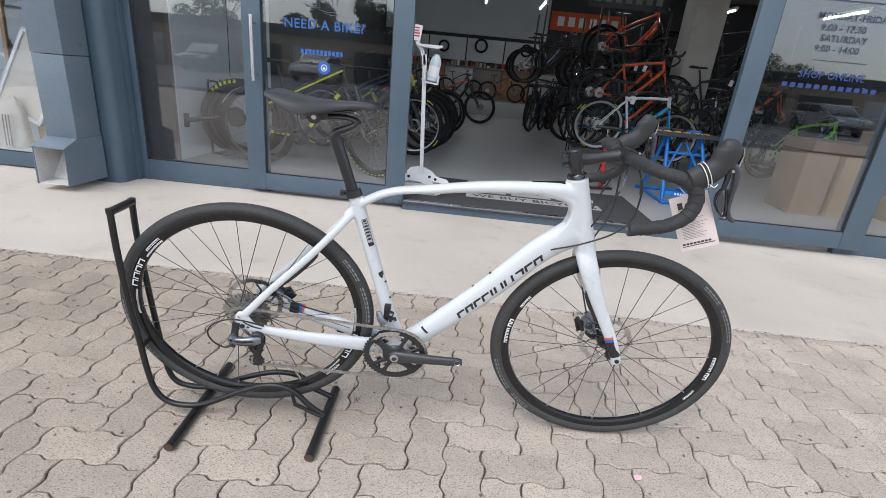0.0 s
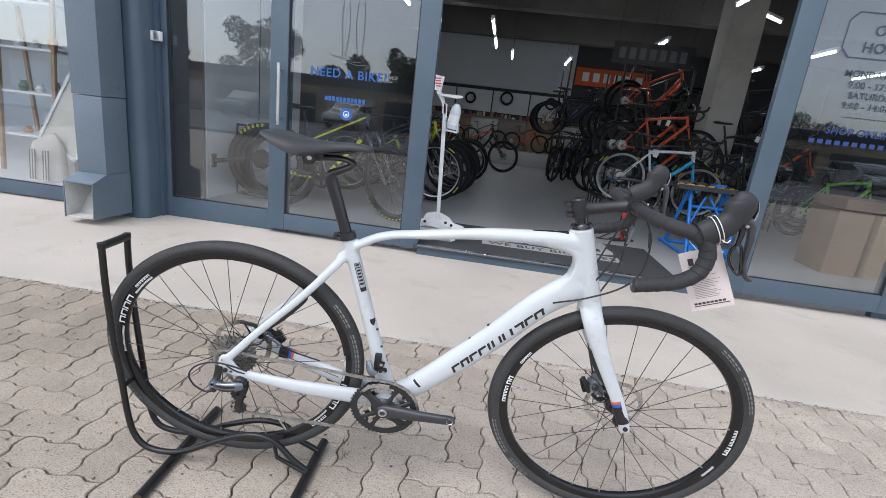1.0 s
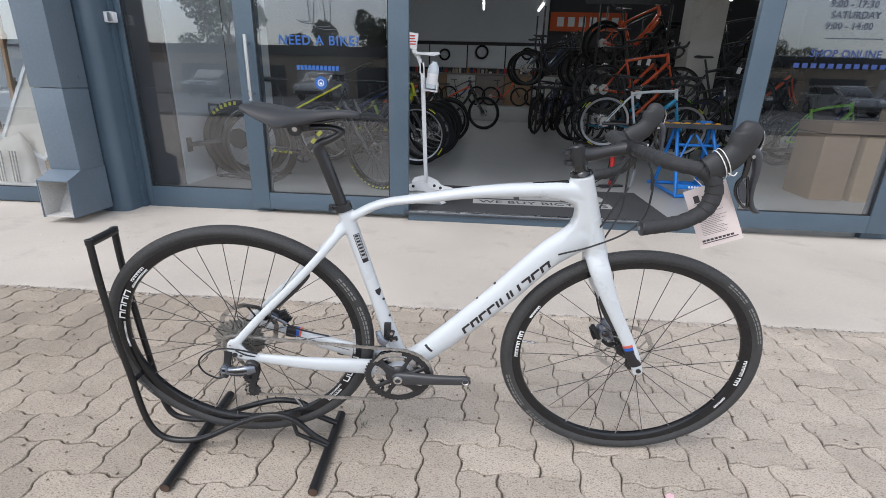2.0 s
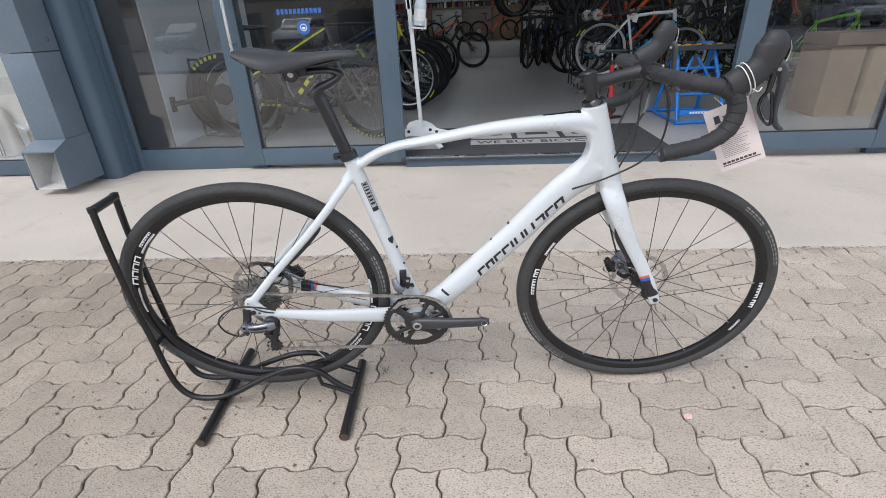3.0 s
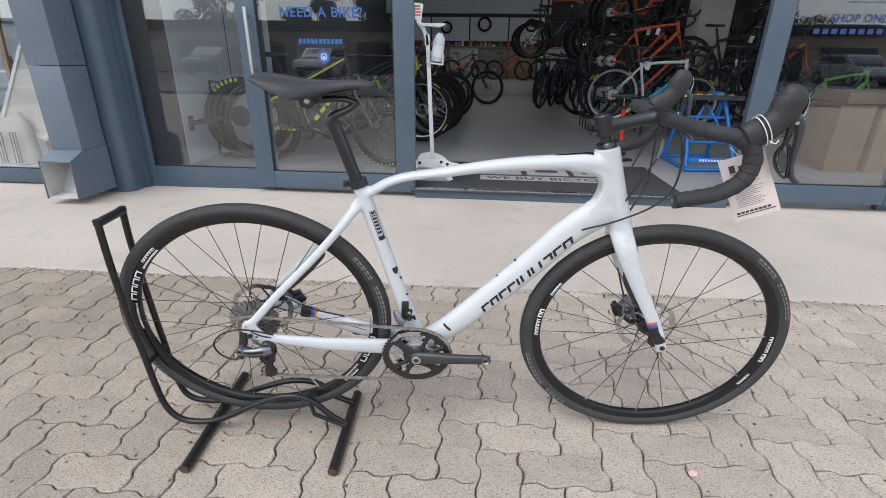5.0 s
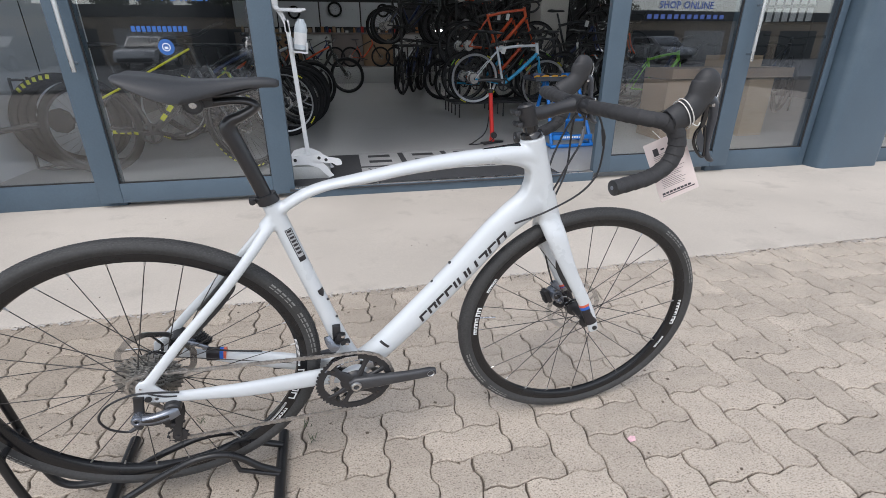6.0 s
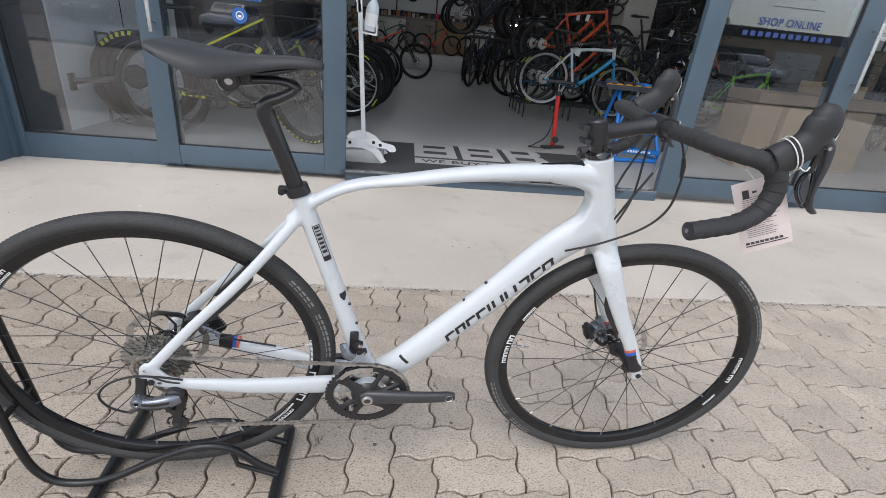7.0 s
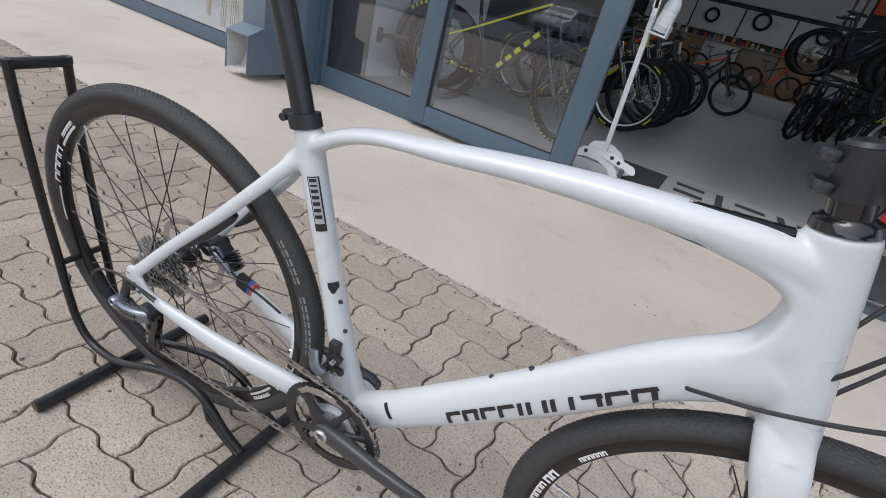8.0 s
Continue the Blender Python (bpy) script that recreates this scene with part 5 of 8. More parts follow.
part("post_head", Shape().rod((0.182, -0.024, 0.580), (0.182, 0.024, 0.580), 0.0165, n=20).rod((0.201, -0.020, 0.588), (0.201, 0.020, 0.588), 0.0125, n=18).box((0.193, 0, 0.594), (0.042, 0.046, 0.012), None, 0.004).move(ROLL), BLACK_SATIN, post)
for y in (-0.0255, 0.0255):
    part("clamp_bolt", Shape().lathe([(0, y), (0.0055, y), (0.007, y * 0.95)], (0.1675, 0, 0.616), n=16), STEEL, post)
    part("clamp_plate", Shape().rod((0.1675, y * 0.98, 0.616), (0.1675, y * 0.9, 0.616), 0.0125, n=20), CRANK_GREY, post)


def saddle_shape():
    rows = [(0.076, 0.050, 0.006, 0.634), (0.082, 0.062, 0.012, 0.636), (0.10, 0.070, 0.020, 0.635), (0.13, 0.0735, 0.032, 0.632), (0.155, 0.072, 0.038, 0.629), (0.18, 0.062, 0.036, 0.627), (0.205, 0.047, 0.028, 0.627), (0.235, 0.033, 0.021, 0.629), (0.27, 0.0245, 0.016, 0.632), (0.30, 0.020, 0.014, 0.632), (0.316, 0.015, 0.011, 0.629), (0.322, 0.006, 0.006, 0.626)]
    line = curve(rows, 4)
    s, n = Shape(), 21
    for x, w, d, z in line:
        for j in range(n):
            u = -1 + 2 * j / (n - 1)
            crown = 0.0025 * math.exp(-(u * 3.2) ** 2)
            s.v.append((x, w * math.sin(u * math.pi / 2) ** 1 if abs(u) < 1 else w * u, z - crown - d * abs(u) ** 2.4))
        for j in range(n):
            u = 1 - 2 * j / (n - 1)
            s.v.append((x, 0.93 * w * u, z - 0.005 - 0.94 * d * abs(u) ** 2.1))
    k = 2 * n
    for i in range(len(line) - 1):
        for j in range(k):
            s.f.append((i * k + j, i * k + (j + 1) % k, (i + 1) * k + (j + 1) % k, (i + 1) * k + j))
    s.f.append(tuple(range(k)))
    s.f.append(tuple(reversed(range((len(line) - 1) * k, len(line) * k))))
    return s.move(ROLL)


saddle = part("saddle", saddle_shape(), SADDLE, bike, "slim matt black racing saddle", smooth=60)
rails = Shape()
for side in (-1, 1):
    rails.sweep(curve([(0.100, 0.026 * side, 0.612), (0.122, 0.024 * side, 0.602), (0.160, 0.022 * side, 0.5985), (0.225, 0.022 * side, 0.5985), (0.262, 0.018 * side, 0.606), (0.292, 0.010 * side, 0.616)], 6), 0.0036, 10)
part("rail", rails.move(ROLL), BLACK_SATIN, saddle)

# ---- head set, stem, handlebar ----
HD = Vector((-0.0655, 0, 0.203)).normalized()
ht = Vector((0.8155, 0, 0.5465))
part("headset_cover", Shape().sweep([ht - HD * 0.003, ht + HD * 0.006, ht + HD * 0.010], [(0.0262, 0.0242), (0.0245, 0.0225), (0.018, 0.018)], 28), BLACK_GLOSS, bike, "gloss black headset cover")
part("steerer_spacer", Shape().rod(tuple(ht + HD * 0.008), tuple(ht + HD * 0.028), 0.0168, n=24), BLACK_GLOSS, bike)
s0 = ht + HD * 0.050
stem = part("stem", tube_along([tuple(ht + HD * 0.026) + (0.0195, 0.019), tuple(ht + HD * 0.050) + (0.0195, 0.019), tuple(ht + HD * 0.072) + (0.0195, 0.019)], 4, 24), BLACK_SATIN, bike, "matt black alloy stem")
BAR = Matrix.Translation((0.922, 0, 0.620)) @ pose(0, 0, 0, 0, 0, -1.0)
part("extension", tube_along([(s0.x, 0, s0.z + 0.002, 0.0185, 0.016), (s0.x + 0.03, 0, s0.z + 0.0035, 0.0165, 0.0145), (0.876, 0, 0.611, 0.0155, 0.0145), (0.905, 0, 0.618, 0.0185, 0.019)], 6), BLACK_SATIN, stem)
part("top_cap", Shape().sweep([tuple(ht + HD * 0.0725), tuple(ht + HD * 0.0765)], [0.0165, 0.013], 24).rod(tuple(ht + HD * 0.0755), tuple(ht + HD * 0.079), 0.0042), BLACK_SATIN, stem)
for h in (0.034, 0.062):
    b0 = ht + HD * h + Vector((-0.024, 0, -0.006))
    part("pinch_ear", Shape().box(tuple(b0), (0.016, 0.024, 0.012), None, 0.004), BLACK_SATIN, stem)
    part("pinch_bolt", Shape().rod((b0.x - 0.002, -0.017, b0.z), (b0.x - 0.002, 0.017, b0.z), 0.0048, n=14).lathe([(0.002, -0.0175), (0.0048, -0.0172), (0.0048, -0.015)], (b0.x - 0.002, 0, b0.z), n=14), CRANK_GREY, stem)
bars = part("handlebar", Shape().sweep([(0, -0.05, 0), (0, 0.05, 0)], 0.0159, 20), BLACK_SATIN, bike, "black drop handlebar wrapped in black tape", BAR)
part("face_plate", Shape().sweep([(0, -0.021, 0), (0, 0.021, 0)], 0.0215, 24).box((0.018, 0, 0.0), (0.012, 0.038, 0.034), None, 0.004), BLACK_SATIN, bars)
for y in (-0.014, 0.014):
    for z in (-0.013, 0.013):
        part("face_bolt", Shape().rod((0.02, y, z), (0.0265, y, z), 0.0038), STEEL, bars)
for side in (-1, 1):
    line = curve([(0, 0.045 * side, 0), (0.0, 0.11 * side, 0.003), (0.004, 0.165 * side, 0.004), (0.020, 0.197 * side, 0.003), (0.050, 0.208 * side, -0.002), (0.076, 0.211 * side, -0.020), (0.085, 0.213 * side, -0.050), (0.074, 0.216 * side, -0.086), (0.040, 0.219 * side, -0.112), (0.000, 0.221 * side, -0.124), (-0.038, 0.222 * side, -0.133)], 14)
    radii, path = [], []
    acc = 0.0
    for i, p in enumerate(line):
        if i:
            acc += (Vector(p) - Vector(line[i - 1])).length
        lap = (acc / 0.021) % 1.0
        radii.append(0.0152 + 0.0013 * lap if acc > 0.02 else 0.0155)
    part("bar_tape", Shape().sweep(line, radii, 18, up=(0.62, -0.62 * side, 0.3)), TAPE, bars, "black wound bar tape", smooth=25)
    e = Vector(line[-1])
    part("end_plug", Shape().sweep([tuple(e), tuple(e + Vector((-0.003, 0, -0.0003))), tuple(e + Vector((-0.0045, 0, -0.0004)))], [0.0165, 0.0160, 0.010], 18), BLACK_SATIN, bars)
    part("plug_screw", Shape().rod(tuple(e + Vector((-0.004, 0, 0))), tuple(e + Vector((-0.0056, 0, -0.0001))), 0.0042, n=10), SILVER_GREY, bars)
    y = 0.209 * side
    hood = tube_along([(0.058, y, -0.001, 0.0225, 0.0190), (0.074, y, 0.007, 0.0275, 0.0188), (0.0955, y, 0.022, 0.0252, 0.0178), (0.110, y, 0.043, 0.0243, 0.0170), (0.116, y, 0.064, 0.0270, 0.0180), (0.118, y, 0.080, 0.0255, 0.0178), (0.115, y, 0.092, 0.0190, 0.0150), (0.112, y, 0.100, 0.0105, 0.0092), (0.111, y, 0.1035, 0.002, 0.002)], 6, 22, 0.95)
    hd = part("brake_hood", hood, HOOD, bars, "black rubber brake hood")
    part("hood_lip", Shape().sweep([(0.0555 - 0.0105 * math.cos(q), y + 0.0192 * math.sin(q), -0.001 + 0.0222 * math.cos(q)) for q in [2 * math.pi * i / 28 for i in range(28)]], 0.0008, 6, closed=True), BLACK_SATIN, hd, "rolled lip of the rubber hood")
    part("hood_badge", Shape().sweep([(0.143, y, 0.086), (0.1475, y, 0.070), (0.146, y, 0.050), (0.142, y, 0.040)], [(0.002, 0.005), (0.0032, 0.0075), (0.0032, 0.0075), (0.002, 0.005)], 12), STEEL, hd, "bright name plate on the lever")
    lever = tube_along([(0.134, y, 0.046, 0.0105, 0.0095), (0.147, y, 0.034, 0.0088, 0.009), (0.1535, y, 0.004, 0.0066, 0.0085), (0.156, y - 0.002 * side, -0.028, 0.0052, 0.008), (0.160, y - 0.004 * side, -0.054, 0.0046, 0.0075), (0.168, y - 0.004 * side, -0.074, 0.0052, 0.007), (0.177, y - 0.004 * side, -0.083, 0.0056, 0.006), (0.184, y - 0.004 * side, -0.0855, 0.003, 0.004)], 6, 14)
    part("brake_lever", lever, LEVER_GREY, hd, "grey brake lever blade")
    part("shift_arm", tube_along([(0.132, y, 0.034, 0.006, 0.006), (0.1345, y, 0.010, 0.0055, 0.005), (0.134, y, -0.012, 0.0045, 0.004)], 5, 12), BLACK_GLOSS, hd)
    part("shift_lever", Shape().sweep(curve([(0.134, y, -0.010), (0.127, y - 0.003 * side, -0.026), (0.130, y - 0.004 * side, -0.048), (0.146, y - 0.004 * side, -0.070), (0.158, y - 0.003 * side, -0.076), (0.153, y, -0.055), (0.146, y, -0.028), (0.141, y, -0.012)], 5, True), 0.0030, 8, closed=True), BLACK_GLOSS, hd, "open black shift paddle")
    part("shift_paddle", Shape().slab([(0.133, -0.016), (0.129, -0.030), (0.133, -0.048), (0.146, -0.066), (0.152, -0.066), (0.146, -0.036)], y - 0.001, y + 0.001), LEVER_GREY, hd)
    part("lever_pivot", Shape().rod((0.130, y - 0.0185, 0.035), (0.130, y + 0.0185, 0.035), 0.0036), STEEL, hd)


# cables from the bar to the frame and fork
B = BAR
def bar_point(x, y, z):
    return tuple(B @ Vector((x, y, z)))


part("cable", Shape().sweep(curve([bar_point(0.012, -0.040, -0.008), (0.944, -0.050, 0.594), (0.9586, -0.052, 0.556), (0.963, -0.054, 0.5185), (0.956, -0.056, 0.458), (0.920, -0.054, 0.409), (0.8506, -0.046, 0.364), (0.797, -0.036, 0.338), (0.785, -0.030, 0.330)], 8), 0.0024, 8), BLACK_SATIN, bike, "black outer cable into the down tube")
part("cable", Shape().sweep(curve([bar_point(0.004, -0.020, -0.010), (0.925, -0.022, 0.590), (0.9265, -0.023, 0.555), (0.9233, -0.023, 0.528), (0.8994, -0.022, 0.472), (0.878, -0.020, 0.417), (0.868, -0.018, 0.402)], 8), 0.0024, 8), BLACK_SATIN, bike, "black outer cable into the head tube")
part("cable_ferrule", Shape().sweep([(0.9265, -0.023, 0.572), (0.9258, -0.023, 0.545), (0.9228, -0.023, 0.525)], [0.0034, 0.0040, 0.0032], 10), SILVER_GREY, bike, "bright inline cable joint")
part("cable", Shape().sweep(curve([bar_point(0.010, 0.025, -0.014), bar_point(0.02, 0.05, -0.07), (0.945, 0.05, 0.44), (0.912, 0.035, 0.36), (0.893, 0.034, 0.30)], 8), 0.0024, 8), BLACK_SATIN, bike, "black brake hose to the fork")
part("cable", Shape().sweep(curve([bar_point(0.010, 0.012, -0.014), bar_point(-0.002, 0.03, -0.055), (0.900, 0.035, 0.50), (0.88, 0.026, 0.44)], 8), 0.0024, 8), BLACK_SATIN, bike, "black outer cable into the head tube")
part("cable_adjuster", Shape().sweep([(0.954, -0.0515, 0.570), (0.9592, -0.0522, 0.552), (0.9618, -0.0532, 0.530)], [0.0034, 0.0046, 0.0034], 10), BLACK_SATIN, bike)
# white string round the near hood
for k in range(2):
    ring = []
    for i in range(22):
        q = 2 * math.pi * i / 22
        ring.append(bar_point(0.083 + 0.006 * k + 0.0285 * math.cos(q) * -0.5, -0.209 + 0.0212 * math.sin(q), 0.012 + 0.005 * k + 0.0275 * math.cos(q)))
    part("string", Shape().sweep(ring, 0.0011, 6, closed=True), STRING, bike, "white string tied round the hood")
part("string", Shape().sweep(curve([bar_point(0.090, -0.231, 0.000), bar_point(0.098, -0.236, -0.004), bar_point(0.104, -0.234, 0.003)], 5), 0.0011, 6), STRING, bike)

# ---- display stand ----
stand = thing("bicycle_stand", "black tubular steel display stand holding the rear wheel", "bicycle stand")


def in_bike(rows):
    return [tuple(BIKE @ Vector(p)) for p in rows]


near = in_bike([(-0.315, -0.045, 0.290), (-0.310, -0.045, 0.155), (-0.297, -0.045, -0.009), (-0.283, -0.045, -0.13), (-0.273, -0.045, -0.23), (-0.258, -0.045, -0.308), (-0.228, -0.045, -0.352), (-0.178, -0.045, -0.364), (-0.113, -0.045, -0.348), (-0.013, -0.045, -0.284), (0.065, -0.045, -0.249), (0.129, -0.045, -0.258), (0.186, -0.045, -0.317)]) + [(0.225, -0.014, 0.026)]
far = in_bike([(-0.315, 0.045, 0.290), (-0.312, 0.045, 0.174), (-0.297, 0.045, -0.02), (-0.281, 0.045, -0.187), (-0.270, 0.045, -0.29), (-0.249, 0.045, -0.350), (-0.205, 0.045, -0.370), (-0.135, 0.045, -0.362), (-0.027, 0.045, -0.306), (0.060, 0.045, -0.274), (0.133, 0.045, -0.282), (0.171, 0.045, -0.324)]) + [(0.223, 0.075, 0.026)]
for rows in (near, far):
    part("hoop", Shape().sweep(curve(rows, 6), 0.0085, 12), STAND_BLACK, stand, "bent black tube guiding the wheel")
part("top_bar", Shape().sweep([near[0], far[0]], 0.0105, 12), STAND_BLACK, stand)
for p, q in ((near[0], near[1]), (far[0], far[1])):
    d = (Vector(p) - Vector(q)).normalized()
    part("post_cap", Shape().sweep([tuple(Vector(p) - d * 0.004), tuple(Vector(p) + d * 0.009)], 0.0098, 12), STAND_BLACK, stand)
for a, b in (((-0.150, -0.203, 0.0135), (-0.178, 0.190, 0.0135)), ((0.233, -0.176, 0.0135), (0.220, 0.133, 0.0135))):
    ft = part("foot", Shape().sweep([a, b], 0.0135, 14), STAND_BLACK, stand, "black floor tube with bare ends")
    for p, q in ((a, b), (b, a)):
        d = (Vector(p) - Vector(q)).normalized()
        part("tube_end", Shape().sweep([tuple(Vector(p) - d * 0.002), tuple(Vector(p) + d * 0.0008)], 0.0118, 12), RUST, ft)
for rows, u in ((near, 11), (far, 10)):
    a = Vector(rows[u])
    part("brace", Shape().sweep([tuple(a), (a.x + 0.01, a.y + 0.004, 0.06), (0.224, a.y + 0.006, 0.024)], 0.006, 10), STAND_BLACK, stand)
part("brace", Shape().sweep([in_bike([(-0.281, -0.045, -0.15)])[0], in_bike([(-0.284, 0.045, -0.15)])[0]], 0.007, 10), STAND_BLACK, stand)

# ---- price tag tied to the bar ----
TZ, TX = Vector((-0.049, 0.023, 0.115)).normalized(), Vector((0.079, -0.018, 0.002))
TX = (TX - TZ * TX.dot(TZ)).normalized()
TY = TZ.cross(TX)
TAGM = Matrix(((TX.x, TY.x, TZ.x, 1.105), (TX.y, TY.y, TZ.y, -0.114), (TX.z, TY.z, TZ.z, 0.782), (0, 0, 0, 1))) @ Matrix.Diagonal((1.157, 1, 0.847, 1))
tag = thing("price_tag", "laminated pink-white price card hung from the handlebar", "price tag", TAGM)
part("card", Shape().box((0, 0, 0), (0.070, 0.0012, 0.150), None, 0.0004), PAPER, tag)
rows_of_print = Shape()
rng = random.Random(3)
for k in range(21):
    w = rng.uniform(0.022, 0.046)
    rows_of_print.box((-0.006 + w / 2 - 0.018, -0.0009, 0.040 - 0.0042 * k), (w, 0.0004, 0.0007))
part("small_print", rows_of_print, INK, tag, "lines of small print")
part("band", Shape().box((0.0, -0.0009, -0.0635), (0.058, 0.0004, 0.0022)), INK, tag)
b = Shape()
for k in range(8):
    b.box((-0.026 + 0.0066 * k, -0.0009, -0.0575), (0.0052, 0.0004, 0.005))
part("block_print", b, INK, tag, "row of block letters")
part("head_print", Shape().box((-0.018, -0.0009, 0.048), (0.009, 0.0004, 0.018)).box((-0.006, -0.0009, 0.05), (0.006, 0.0004, 0.004)), INK, tag)
part("string", Shape().sweep(curve([(0.0, 0, 0.066), (-0.006, 0.003, 0.085), (-0.012, 0.0, 0.10)], 5), 0.0008, 6), STRING, tag)


# ---- bicycles for sale: one builder, many colours ----
MESHES = {}


def kept(key, build, material):
    """One shared mesh for each shape and material."""
    k = (key, material.name)
    if k not in MESHES:
        MESHES[k] = build().mesh(key)
        MESHES[k].materials.append(material)
    return MESHES[k]


def spoke_fan(r0, r1, n):
    s = Shape()
    for i in range(n):
        a, b = 2 * math.pi * i / n, 2 * math.pi * (i + (1.3 if i % 4 < 2 else -1.3)) / n
        y = 0.022 if i % 2 else -0.022
        s.rod((r0 * math.cos(b), y, r0 * math.sin(b)), (r1 * math.cos(a), 0, r1 * math.sin(a)), 0.0011, n=3)
    return s


def tyre_profile(r, w, n=10):
    return [(r - w + w * math.cos(2 * math.pi * i / n), w * math.sin(2 * math.pi * i / n)) for i in range(n)]


def shop_wheel(parent, name, x, z, road, rim_mat, stripe):
    r, w = (0.344, 0.0135) if road else (0.362, 0.028)
    tyre = part(name, kept("tyre_road" if road else "tyre_fat", lambda: Shape().lathe(tyre_profile(r, w), n=56, closed=True), TYRE_PLAIN), TYRE_PLAIN, parent, m=Matrix.Translation((x, 0, z)))
    ri = r - 2 * w + 0.004
    d = 0.03 if road else 0.016
    part("rim", kept("rim_road" if road else "rim_fat", lambda: Shape().lathe([(ri, -0.011), (ri, 0.011), (ri - d, 0.006), (ri - d, -0.006)], n=48, closed=True), rim_mat), rim_mat, tyre)
    part("spokes", kept("spokes", lambda: spoke_fan(0.02, ri - d + 0.003, 28), SPOKE), SPOKE, tyre)
    part("hub", kept("hub", lambda: Shape().lathe([(0.004, -0.06), (0.012, -0.058), (0.014, -0.03), (0.022, -0.026), (0.011, -0.018), (0.011, 0.018), (0.022, 0.026), (0.014, 0.03), (0.012, 0.058), (0.004, 0.06)], n=14), BLACK_SATIN), BLACK_SATIN, tyre)
    part("disc_rotor", kept("disc", lambda: Shape().ring(circle(0.08, 32), circle(0.058, 32), 0.034, 0.036), STEEL), STEEL, tyre)
    if stripe is not None:
        for a0 in (0.9, 2.4, 4.2, 5.6):
            for k in range(5):
                a, rr = a0 + k * 0.055, r - w * 0.75
                dash = kept("tyre_dash", lambda: Shape().box((0, 0, 0), (0.014, 0.002, 0.014)), stripe)
                part("tyre_print", dash, stripe, tyre, m=pose(rr * math.cos(a), -w * 0.93, rr * math.sin(a), 0, -math.degrees(a), 0))
    return tyre


